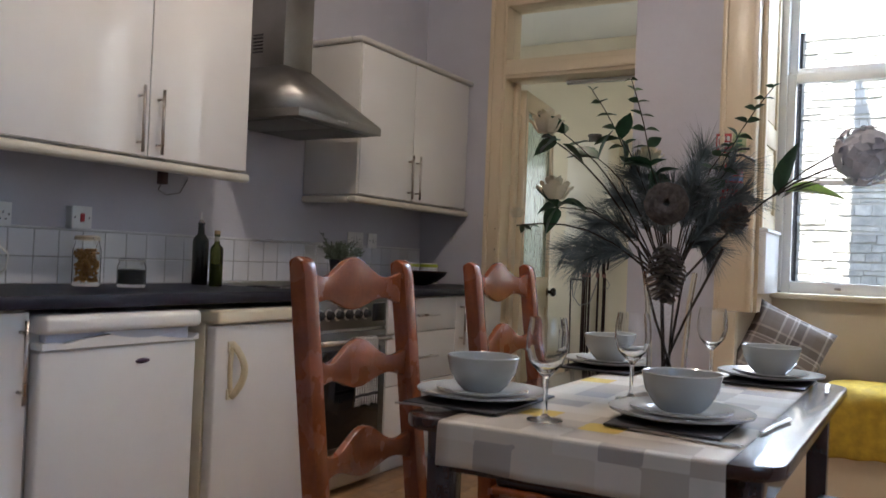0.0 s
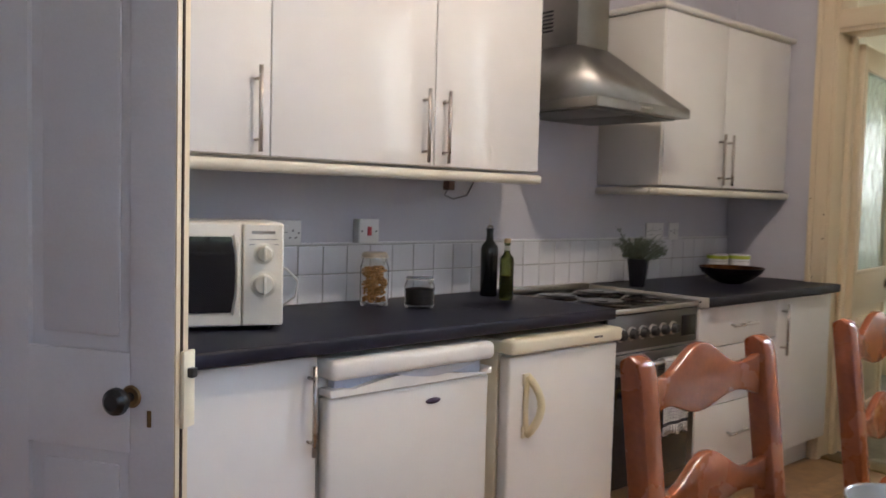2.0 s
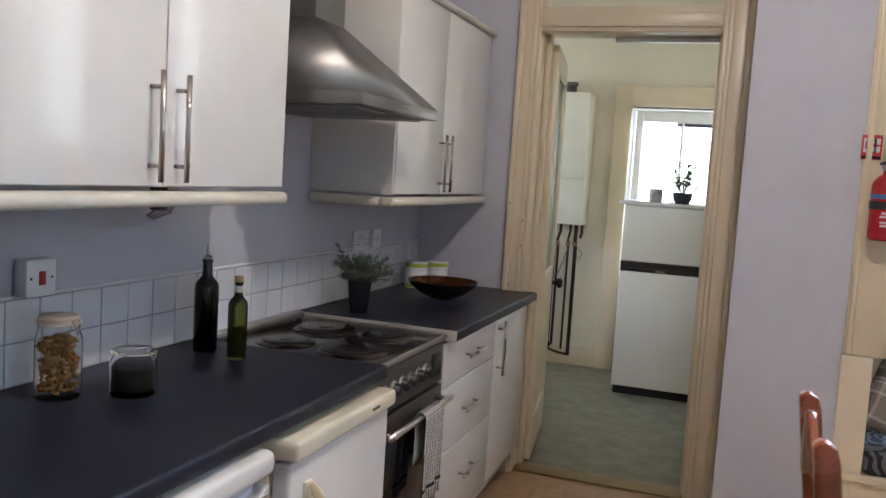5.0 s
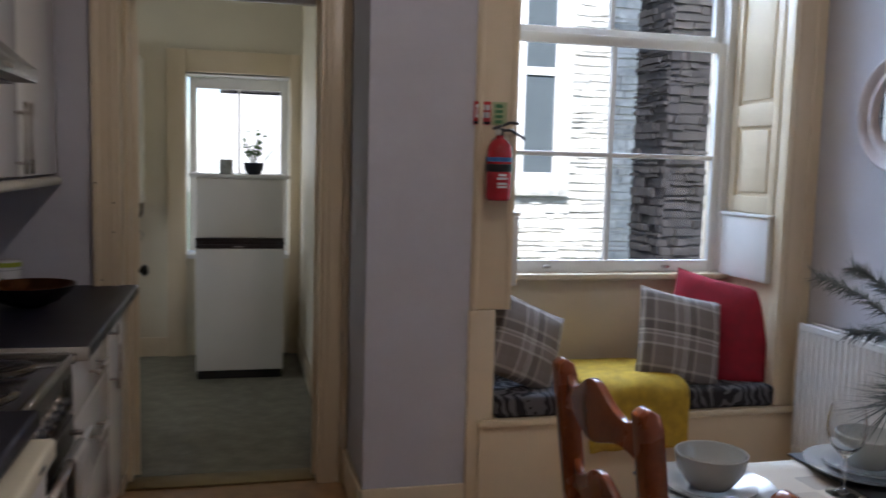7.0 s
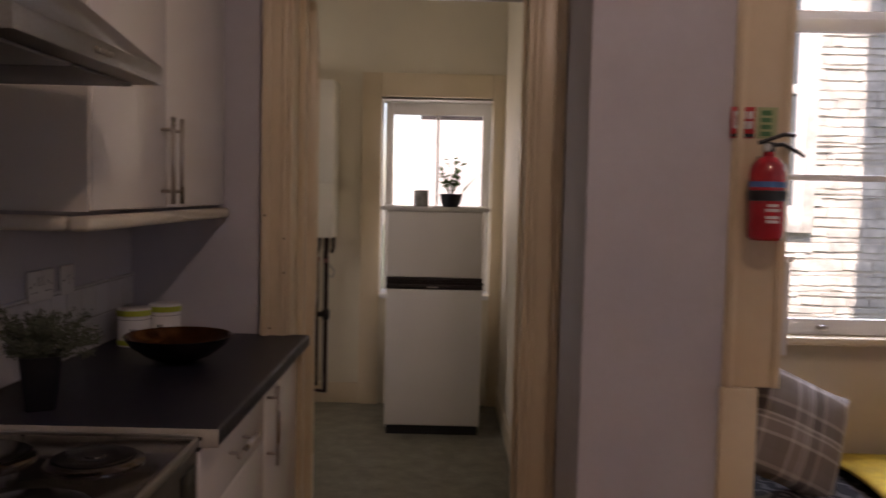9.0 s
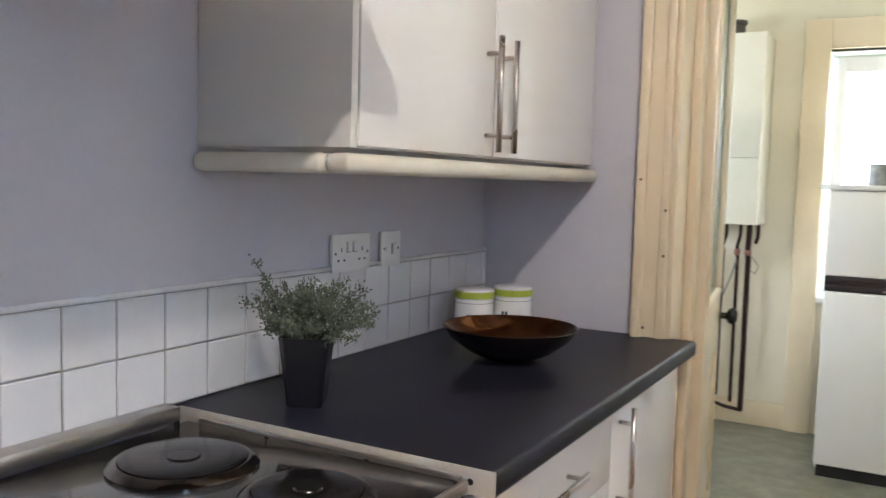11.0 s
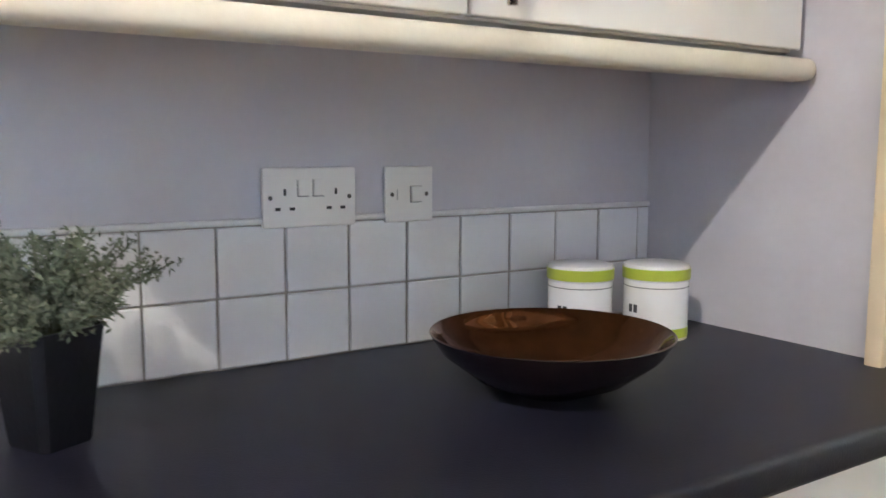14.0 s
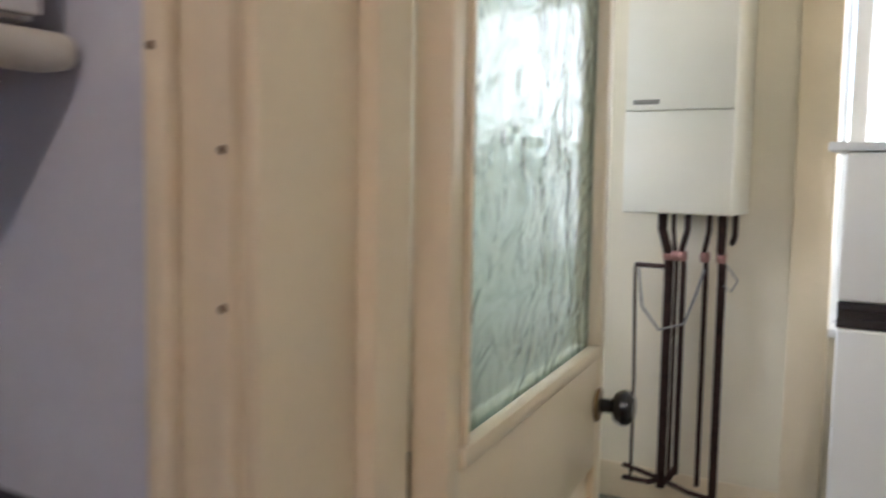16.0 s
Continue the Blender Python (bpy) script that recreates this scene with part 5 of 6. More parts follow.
clip_jar(0.140, -2.545, 0.185, 0.050, mat("dry_pasta", (0.50, 0.25, 0.07), 0.6, var=0.25, scale=60), mat("cream_lid", (0.45, 0.38, 0.28), 0.35), "tall glass storage jar full of pasta with cream lid", "pasta")
clip_jar(0.258, -2.440, 0.108, 0.052, mat("dark_dried_fruit", (0.02, 0.012, 0.012), 0.6, var=0.6, scale=120, bump=0.1), JAR, "low glass clip jar half full of dark dried fruit", "fill")


def bottle(x, y, h, r, colour, label, sprout):
    t = thing("oil_bottle", label, "bottle", pose(x, y, 0.91))
    gm = glass("bottle_glass_%s" % ("dark" if sprout else "green"), colour, 0.02, 1.45)
    part("glass", lathe(((0, 0.0), (r * 0.9, 0.0), (r, 0.006), (r, h * 0.64), (r * 0.93, h * 0.69), (r * 0.44, h * 0.765), (r * 0.38, h * 0.90), (r * 0.46, h * 0.905), (r * 0.46, h * 0.93), (0, h * 0.93)), 32), gm, t)
    if sprout:
        part("pourer", lathe(((0, h * 1.08), (0.003, h * 1.08), (0.005, h * 0.98), (r * 0.36, h * 0.955), (r * 0.36, h * 0.931), (0, h * 0.931)), 16), CHROME, t, "steel pourer")
    else:
        part("cap", lathe(((0, h), (r * 0.44, h), (r * 0.47, h * 0.985), (r * 0.47, h * 0.931), (0, h * 0.931)), 20), mat("cork_tan", (0.42, 0.30, 0.16), 0.6), t)
        part("neck_label", lathe(((r * 0.40, h * 0.80), (r * 0.425, h * 0.80), (r * 0.405, h * 0.885), (r * 0.385, h * 0.885)), 20), mat("label_grey", (0.42, 0.42, 0.36), 0.6), t)
    part("oil", lathe(((0, 0.006), (r * 0.86, 0.007), (r * 0.93, 0.012), (r * 0.93, h * (0.55 if sprout else 0.40)), (0, h * (0.55 if sprout else 0.40))), 28), mat("dark_oil" if sprout else "olive_oil", (0.012, 0.016, 0.006) if sprout else (0.12, 0.13, 0.02), 0.15), t)


bottle(0.125, -1.975, 0.285, 0.034, (0.014, 0.020, 0.014), "tall dark green oil bottle with steel pourer", True)
bottle(0.250, -2.005, 0.232, 0.027, (0.20, 0.24, 0.04), "small green olive oil bottle with tan cap", False)

# ---- window bay ----
OLIVE_TRIM = CREAM
bay = thing("window_bay", "cream painted panelled window recess with shutter boxes", "window recess", kind="structure")
part("architrave", boxes((1.948, 2.115, -0.536, -0.4705, 0.875, 2.86, 0.004), (1.955, 1.975, -0.546, -0.5365, 0.875, 2.86, 0.004), (2.09, 2.113, -0.543, -0.5365, 0.875, 2.86, 0.003)), CREAM, bay)
part("plinth_block", box(1.944, 2.052, -0.545, -0.4705, 0.0, 0.873, 0.004), CREAM, bay)
part("architrave", boxes((3.342, 3.498, -0.536, -0.4705, 0.0, 2.86, 0.004), (3.35, 3.372, -0.546, -0.5365, 0.0, 2.86, 0.004), (3.44, 3.46, -0.543, -0.5365, 0.0, 2.86, 0.003)), CREAM, bay)
part("architrave", boxes((2.115, 3.342, -0.536, -0.4705, 2.72, 2.85, 0.004)), CREAM, bay)
for s, x in ((1, 2.13), (-1, 3.35)):
    a, b, c = (x, x + 0.012, x + 0.02) if s > 0 else (x - 0.012, x, x - 0.02)
    part("shutter_box", boxes((min(a, b), max(a, b), -0.465, -0.415, 1.27, 2.84, 0.002), (min(a, b), max(a, b), -0.15, -0.10, 1.27, 2.84, 0.002), (min(a, b), max(a, b), -0.415, -0.15, 1.27, 1.34, 0.002), (min(a, b), max(a, b), -0.415, -0.15, 1.66, 1.76, 0.002), (min(a, b), max(a, b), -0.415, -0.15, 2.7, 2.84, 0.002)), CREAM, bay)
    for z0, z1 in ((1.36, 1.64), (1.78, 2.68)):
        x0, x1 = (x, x + 0.007) if s > 0 else (x - 0.007, x)
        part("raised_panel", box(x0, x1, -0.39, -0.175, z0, z1, 0.003), CREAM, bay)
    x0, x1 = (x, x + 0.032) if s > 0 else (x - 0.032, x)
    part("lower_box", box(x0, x1, -0.465, -0.08, 0.96, 1.245, 0.003), SASH, bay, "white painted lower shutter box")
    x0, x1 = (x, x + 0.04) if s > 0 else (x - 0.04, x)
    part("box_ledge", box(x0, x1, -0.468, -0.075, 1.246, 1.262, 0.004), SASH, bay)

win = thing("window_1", "tall white painted sash window with glazing bars", "window", kind="structure")
wx0, wx1, wm = 2.13, 3.35, 2.735
part("frame", boxes((wx0, wx0 + 0.045, -0.09, 0.03, 0.97, 2.85, 0.003), (wx1 - 0.045, wx1, -0.09, 0.03, 0.97, 2.85, 0.003)), SASH, win)


def sash(y, z0, z1, bars, bot):
    a, b = wx0 + 0.045, wx1 - 0.045
    s = part("sash", boxes((a, a + 0.04, y - 0.018, y + 0.018, z0, z1, 0.003), (b - 0.04, b, y - 0.018, y + 0.018, z0, z1, 0.003), (a + 0.04, b - 0.04, y - 0.018, y + 0.018, z0, z0 + bot, 0.003), (a + 0.04, b - 0.04, y - 0.018, y + 0.018, z1 - 0.045, z1, 0.003)), SASH, win)
    part("glazing_bar", box(wm - 0.011, wm + 0.011, y - 0.013, y + 0.013, z0 + bot, z1 - 0.045, 0.004), SASH, s)
    for z in bars:
        part("glazing_bar", boxes((a + 0.04, wm - 0.011, y - 0.013, y + 0.013, z - 0.011, z + 0.011, 0.004), (wm + 0.011, b - 0.04, y - 0.013, y + 0.013, z - 0.011, z + 0.011, 0.004)), SASH, s)
    zs = [z0 + bot] + [q for z in bars for q in (z - 0.011, z + 0.011)] + [z1 - 0.045]
    for x0, x1 in ((a + 0.04, wm - 0.011), (wm + 0.011, b - 0.04)):
        for p, q in zip(zs[::2], zs[1::2]):
            part("pane", box(x0, x1, y - 0.0015, y + 0.0015, p, q), PANE, s).visible_shadow = False
    return s


low = sash(-0.055, 0.965, 2.055, (1.512,), 0.055)
sash(-0.012, 2.045, 2.845, (2.45,), 0.045)
part("sash_lift", boxes((2.42, 2.45, -0.10, -0.0735, 0.985, 1.0, 0.003)), CHROME, low)
part("sash_lift", boxes((3.02, 3.05, -0.10, -0.0735, 0.985, 1.0, 0.003)), CHROME, low)
part("window_sill", box(wx0, wx1, -0.13, 0.03, 0.935, 0.962, 0.006), CREAM, win)
part("apron_panel", boxes((2.052, wx1, -0.05, -0.0205, 0.44, 0.934, 0.003)), CREAM, win)

seat = thing("window_seat", "cream painted boxed window seat in the bay", "window seat", pose(0, 0, 0))
part("box", boxes((2.005, 3.498, -0.552, -0.5475, 0.0, 0.40), (2.005, 2.02, -0.5475, -0.5465, 0.0, 0.40)), CREAM, seat)
part("seat_board", box(1.985, 3.498, -0.575, -0.5475, 0.40, 0.428, 0.006), CREAM, seat)
part("seat_board_inner", box(2.053, 3.3495, -0.5475, -0.052, 0.40, 0.428, 0.002), CREAM, seat)
part("corner_bead", box(1.992, 2.012, -0.562, -0.545, 0.0, 0.40, 0.004), CREAM, seat)

DAMASK = bpy.data.materials.new("dark_patterned_fabric")
DAMASK.use_nodes = True
_n, _l = DAMASK.node_tree.nodes, DAMASK.node_tree.links
_tc, _nz, _wv, _rp = _n.new("ShaderNodeTexCoord"), _n.new("ShaderNodeTexNoise"), _n.new("ShaderNodeTexWave"), _n.new("ShaderNodeValToRGB")
_wv.inputs["Scale"].default_value, _wv.inputs["Distortion"].default_value, _wv.inputs["Detail"].default_value = 6.0, 16.0, 2.0
_wv.inputs["Detail Scale"].default_value = 1.4
_rp.color_ramp.interpolation = "CONSTANT"
_rp.color_ramp.elements[0].color, _rp.color_ramp.elements[1].color = (0.018, 0.018, 0.022, 1), (0.13, 0.125, 0.13, 1)
_rp.color_ramp.elements[1].position = 0.60
_l.new(_tc.outputs["Object"], _wv.inputs["Vector"])
_l.new(_wv.outputs["Fac"], _rp.inputs[0])
_l.new(_rp.outputs[0], _n["Principled BSDF"].inputs["Base Color"])
_n["Principled BSDF"].inputs["Roughness"].default_value = 0.9
solid("seat_pad", box(2.056, 3.345, -0.556, -0.056, 0.4285, 0.520, 0.022, 4), DAMASK, "long black and grey patterned pad on the window seat", "seat pad")


def cushion(m, size, thick, material, label, seed):
    """A stuffed square: full in the middle, drawn-out corners, a few soft dents."""
    rng = random.Random(seed)
    n, bm = 22, bmesh.new()
    noise_at = Vector((seed * 3.1, 0, 0))
    grids = []
    for s in (1, -1):
        g = []
        for i in range(n + 1):
            row = []
            for j in range(n + 1):
                u, v = -1 + 2 * i / n, -1 + 2 * j / n
                e = (1 - u * u) * (1 - v * v)
                pull = 1 - 0.055 * (1 - abs(u) ** 3 * abs(v) ** 3) * (max(abs(u), abs(v)) ** 6)
                h = thick * 0.5 * (e ** 0.42) * (1 + 0.14 * noise.noise(Vector((u * 1.7, v * 1.7, s)) + noise_at))
                row.append(bm.verts.new((u * size / 2 * pull, v * size / 2 * pull, s * h)))
            g.append(row)
        grids.append(g)
        for i in range(n):
            for j in range(n):
                f = (g[i][j], g[i + 1][j], g[i + 1][j + 1], g[i][j + 1])
                bm.faces.new(f if s > 0 else f[::-1])
    bmesh.ops.remove_doubles(bm, verts=bm.verts, dist=0.0005)
    return solid("cushion", bm, material, label, "cushion", "cushions on the window seat", m=m)


def tartan():
    m = bpy.data.materials.new("grey_tartan_wool")
    m.use_nodes = True
    n, l = m.node_tree.nodes, m.node_tree.links
    tc, sp = n.new("ShaderNodeTexCoord"), n.new("ShaderNodeSeparateXYZ")
    l.new(tc.outputs["Object"], sp.inputs[0])

    def ramp_of(axis):
        a, b, r = n.new("ShaderNodeMath"), n.new("ShaderNodeMath"), n.new("ShaderNodeValToRGB")
        a.operation, b.operation = "MULTIPLY_ADD", "FRACT"
        a.inputs[1].default_value, a.inputs[2].default_value = 1 / 0.20, 0.5
        l.new(sp.outputs[axis], a.inputs[0]), l.new(a.outputs[0], b.inputs[0]), l.new(b.outputs[0], r.inputs[0])
        c = r.color_ramp
        c.interpolation = "CONSTANT"
        c.elements[0].color = (0.20, 0.165, 0.14, 1)
        c.elements[1].position, c.elements[1].color = 0.22, (0.58, 0.53, 0.48, 1)
        for p, k in ((0.27, (0.26, 0.23, 0.21, 1)), (0.44, (0.62, 0.58, 0.53, 1)), (0.47, (0.30, 0.27, 0.25, 1)), (0.52, (0.62, 0.58, 0.53, 1)), (0.56, (0.13, 0.11, 0.10, 1)), (0.74, (0.45, 0.40, 0.35, 1)), (0.80, (0.22, 0.19, 0.17, 1))):
            c.elements.new(p).color = k
        return r
    a, b = ramp_of("X"), ramp_of("Y")
    mix = n.new("ShaderNodeMix")
    mix.data_type = "RGBA"
    mix.inputs["Factor"].default_value = 0.5
    l.new(a.outputs[0], mix.inputs["A"]), l.new(b.outputs[0], mix.inputs["B"])
    fine, bp = n.new("ShaderNodeTexNoise"), n.new("ShaderNodeBump")
    fine.inputs["Scale"].default_value = 400
    bp.inputs["Strength"].default_value, bp.inputs["Distance"].default_value = 0.4, 0.002
    l.new(tc.outputs["Object"], fine.inputs["Vector"]), l.new(fine.outputs["Fac"], bp.inputs["Height"])
    s = n["Principled BSDF"]
    l.new(bp.outputs["Normal"], s.inputs["Normal"]), l.new(mix.outputs["Result"], s.inputs["Base Color"])
    s.inputs["Roughness"].default_value = 0.95
    return m


TARTAN = tartan()
cushion(pose(2.95, -0.40, 0.705, 70, 0, 4) @ pose(0, 0, 0, 0, 0, -13), 0.42, 0.13, TARTAN, "grey and cream tartan cushion leaning on a red one", 1)
cushion(pose(3.195, -0.325, 0.715, 72, 0, -26) @ pose(0, 0, 0, 0, 0, -12), 0.50, 0.13, mat("crimson_fabric", (0.30, 0.008, 0.022), 0.9, var=0.2, scale=20, bump=0.06, grain=300), "plain crimson cushion at the bay's corner", 2)
cushion(pose(2.235, -0.38, 0.70, 72, 0, 20) @ pose(0, 0, 0, 0, 0, -26), 0.37, 0.13, TARTAN, "grey and cream tartan cushion against the recess side", 3)


def throw():
    nx, bm = 16, bmesh.new()
    path = [(-0.10, 0.524), (-0.16, 0.545), (-0.26, 0.558), (-0.36, 0.562), (-0.46, 0.560), (-0.52, 0.556), (-0.555, 0.545), (-0.572, 0.52), (-0.582, 0.49), (-0.586, 0.44), (-0.587, 0.38), (-0.588, 0.32), (-0.588, 0.285)]
    rows = []
    for i, (y, z) in enumerate(path):
        w = i / (len(path) - 1)
        rows.append([bm.verts.new((2.43 + 0.02 * w + (0.475 - 0.02 * w) * u / nx, y + 0.006 * math.sin(u * 0.7 + i), z + (0.010 * noise.noise(Vector((u * 0.35, i * 0.5, 2.0)))) - 0.012 * (abs(u / nx - 0.5) * 2) ** 6)) for u in range(nx + 1)])
    for a, b in zip(rows, rows[1:]):
        for u in range(nx):
            bm.faces.new((a[u], a[u + 1], b[u + 1], b[u]))
    ob = solid("throw_blanket", bm, mat("mustard_fleece", (0.55, 0.36, 0.03), 0.95, var=0.25, scale=25, bump=0.12, grain=250), "folded mustard yellow throw draped over the seat pad", "blanket")
    so = ob.modifiers.new("thick", "SOLIDIFY")
    so.thickness, so.offset = 0.026, -1
    sub = ob.modifiers.new("soft", "SUBSURF")
    sub.levels = sub.render_levels = 1


throw()


def extinguisher():
    t = thing("fire_extinguisher", "red fire extinguisher hung on the cream window frame", "fire extinguisher", pose(2.026, -0.605, 1.315))
    RED = mat("red_enamel", (0.42, 0.012, 0.02), 0.22, var=0.1, coat=0.4)
    part("cylinder", lathe(((0, 0.0), (0.040, 0.0), (0.049, 0.008), (0.050, 0.02), (0.050, 0.19), (0.046, 0.212), (0.030, 0.232), (0.018, 0.238), (0.016, 0.25), (0, 0.25)), 36), RED, t)
    part("band", lathe(((0.050, 0.150), (0.0508, 0.1502), (0.0508, 0.166), (0.050, 0.1662)), 36), mat("blue_band", (0.06, 0.16, 0.42), 0.4), t)
    part("strap", lathe(((0.0505, 0.112), (0.0525, 0.113), (0.0525, 0.140), (0.0505, 0.141)), 36), BLACKP, t)
    for z, w in ((0.095, 0.6), (0.082, 0.8), (0.062, 0.75), (0.050, 0.7)):
        bm = bmesh.new()
        seg, rr = 8, 0.0504
        vv = []
        for k in range(seg + 1):
            a = -math.pi / 2 + w * (k / seg - 0.5)
            vv.append((bm.verts.new((rr * math.cos(a), rr * math.sin(a), z)), bm.verts.new((rr * math.cos(a), rr * math.sin(a), z + 0.008))))
        for a, b in zip(vv, vv[1:]):
            bm.faces.new((a[0], b[0], b[1], a[1]))
        part("print_bar", bm, mat("white_print", (0.75, 0.70, 0.70), 0.5), t)
    part("valve", boxes((-0.014, 0.014, -0.012, 0.012, 0.25, 0.278, 0.003)), BLACKP, t)
    part("lever", tube([(-0.03, 0, 0.275), (0.0, 0, 0.285), (0.04, 0, 0.30), (0.075, 0, 0.298)], 0.006, 8), BLACKP, t)
    part("grip", tube([(-0.01, 0, 0.268), (0.04, 0, 0.272), (0.085, 0, 0.250), (0.10, 0, 0.238)], 0.006, 8), BLACKP, t)
    part("gauge", lathe(((0, 0.01), (0.011, 0.01), (0.012, 0), (0, 0)), 16), CHROME, t, m=pose(-0.012, -0.012, 0.262, 90))
    part("bracket", boxes((-0.012, 0.012, 0.048, 0.0595, 0.08, 0.24, 0.002)), BLACKP, t)


extinguisher()


def sign(name, x0, x1, z0, z1, colour, bars, label):
    t = thing(name, label, "sign", pose(x0, -0.5375, z0))
    w, h = x1 - x0, z1 - z0
    part("panel", box(0, w, -0.0025, 0, 0, h, 0.0005), colour, t)
    for n, (a, b, c, d, mt) in enumerate(bars):
        part("pictogram", box(a * w, b * w, -0.0035, -0.0027, c * h, d * h), mt, t)


WHP = mat("white_print_paint", (0.80, 0.78, 0.76), 0.5)
sign("fire_point_sign", 1.937, 2.006, 1.607, 1.697, mat("red_sign", (0.50, 0.03, 0.03), 0.4), ((0.10, 0.36, 0.30, 0.86, WHP), (0.17, 0.29, 0.42, 0.74, mat("red_sign", (0.5, 0.03, 0.03), 0.4)), (0.46, 0.90, 0.62, 0.86, WHP), (0.46, 0.90, 0.30, 0.54, WHP), (0.60, 0.72, 0.30, 0.86, mat("red_sign", (0.5, 0.03, 0.03), 0.4)), (0.02, 0.98, 0.03, 0.14, DARK)), "small red fire extinguisher sign with white pictograms")
sign("escape_sign", 2.012, 2.072, 1.607, 1.697, mat("green_sign", (0.40, 0.46, 0.24), 0.5), ((0.2, 0.7, 0.74, 0.90, mat("green_print", (0.06, 0.20, 0.08), 0.5)), (0.2, 0.7, 0.52, 0.66, mat("green_print", (0.06, 0.2, 0.08), 0.5)), (0.2, 0.7, 0.30, 0.44, mat("green_print", (0.06, 0.2, 0.08), 0.5)), (0.2, 0.7, 0.08, 0.22, mat("green_print", (0.06, 0.2, 0.08), 0.5))), "small pale green notice with dark green marks")


def radiator():
    t = thing("radiator", "white fluted double panel radiator on the wall", "radiator", pose(3.40, -2.10, 0.24))
    L, Hh = 1.49, 0.572
    RADP = mat("white_radiator_enamel", (0.74, 0.73, 0.70), 0.35, var=0.04)

    def panel(x):
        bm = bmesh.new()
        n = int(L / 0.0333)
        pts = []
        for k in range(n):
            y = L * k / n
            p = L / n
            pts += [(x, y + p * 0.08), (x, y + p * 0.5), (x + 0.008, y + p * 0.62), (x + 0.008, y + p * 0.95)]
        lo = [bm.verts.new((a, b, 0.02)) for a, b in pts]
        hi = [bm.verts.new((a, b, Hh - 0.03)) for a, b in pts]
        for k in range(len(pts) - 1):
            bm.faces.new((lo[k], lo[k + 1], hi[k + 1], hi[k]))
        add_box(bm, x, x + 0.012, 0, L, 0, 0.028, bevel=0.003)
        add_box(bm, x, x + 0.012, 0, L, Hh - 0.03, Hh, bevel=0.004)
        add_box(bm, x + 0.009, x + 0.013, 0, L, 0.01, Hh - 0.02)
        return bm
    part("front_panel", panel(0.0), RADP, t, smooth=20)
    part("rear_panel", panel(0.062), RADP, t, smooth=20)
    part("end_cap", boxes((0.0, 0.075, L, L + 0.004, 0.01, Hh - 0.01, 0.001)), RADP, t)
    part("wall_bracket", boxes((0.075, 0.10, L - 0.25, L - 0.21, 0.05, 0.5, 0.002), (0.075, 0.10, 0.25, 0.29, 0.05, 0.5, 0.002)), RADP, t)
    part("valve", boxes((0.03, 0.055, L + 0.004, L + 0.04, 0.02, 0.05, 0.004), (0.03, 0.055, L + 0.015, L + 0.04, -0.235, 0.02, 0.004)), CHROME, t)


radiator()


def round_mirror():
    t = thing("wall_mirror", "round wall mirror in a thick pale moulded frame", "mirror", pose(3.5, -1.02, 1.69, 0, -90, 0))
    FR = mat("pale_moulded_frame", (0.62, 0.56, 0.56), 0.4, var=0.1, scale=12)
    part("frame", lathe(((0.155, 0.004), (0.155, 0.020), (0.162, 0.030), (0.172, 0.030), (0.180, 0.022), (0.190, 0.022), (0.205, 0.038), (0.222, 0.042), (0.234, 0.030), (0.236, 0.004), (0.236, 0.001), (0.15, 0.001)), 64), FR, t)
    mm = bpy.data.materials.new("mirror_silver")
    mm.use_nodes = True
    mm.node_tree.nodes["Principled BSDF"].inputs["Metallic"].default_value = 1.0
    mm.node_tree.nodes["Principled BSDF"].inputs["Roughness"].default_value = 0.01
    mm.node_tree.nodes["Principled BSDF"].inputs["Base Color"].default_value = (0.9, 0.9, 0.9, 1)
    part("mirror_glass", lathe(((0, 0.010), (0.157, 0.010), (0.157, 0.006), (0, 0.006)), 64), mm, t)


round_mirror()
solid("baseboard_pier", boxes((1.515, 1.9435, -0.538, -0.5205, 0, 0.16, 0.004), (1.512, 1.5295, -0.538, -0.0305, 0, 0.16, 0.004)), CREAM, "cream painted skirting round the wall pier", "baseboard", kind="structure")
solid("baseboard_radiator", box(3.484, 3.4995, -6.2, -0.555, 0, 0.16, 0.004), CREAM, "cream painted skirting below the radiator", "baseboard", kind="structure")

# ---- back room ----
def fridge_freezer():
    t = thing("fridge_freezer", "tall white fridge freezer with black grip band under the window", "fridge freezer", pose(0.782, 1.90, 0))
    W, D = 0.562, 0.56
    part("cabinet", box(0.002, W - 0.002, 0.055, D, 0.03, 1.325, 0.005), WHITEGOODS, t)
    part("lower_door", box(0, W, 0, 0.05, 0.06, 0.866, 0.008, 3), WHITEGOODS, t)
    part("upper_door", box(0, W, 0, 0.05, 0.938, 1.322, 0.008, 3), WHITEGOODS, t)
    part("grip_band", boxes((0, W, 0.004, 0.052, 0.868, 0.894, 0.003), (0, W, 0.012, 0.052, 0.894, 0.912), (0, W, 0.004, 0.052, 0.912, 0.936, 0.003)), mat("dark_brown_plastic", (0.022, 0.014, 0.014), 0.35), t, "black plastic grip band")
    part("badge", box(0.24, 0.30, 0.002, 0.0038, 0.876, 0.884), CHROME, t)
    part("plinth", box(0.01, W - 0.01, 0.03, 0.10, 0.0, 0.058), BLACKP, t)
    part("hinge", box(W - 0.04, W + 0.006, 0.004, 0.04, 0.894, 0.911, 0.002), BLACKP, t)


fridge_freezer()
solid("shelf_board", box(0.742, 1.378, 1.895, 2.50, 1.3255, 1.349, 0.003), mat("white_board", (0.76, 0.75, 0.72), 0.45), "white board laid on top of the fridge freezer", "board")


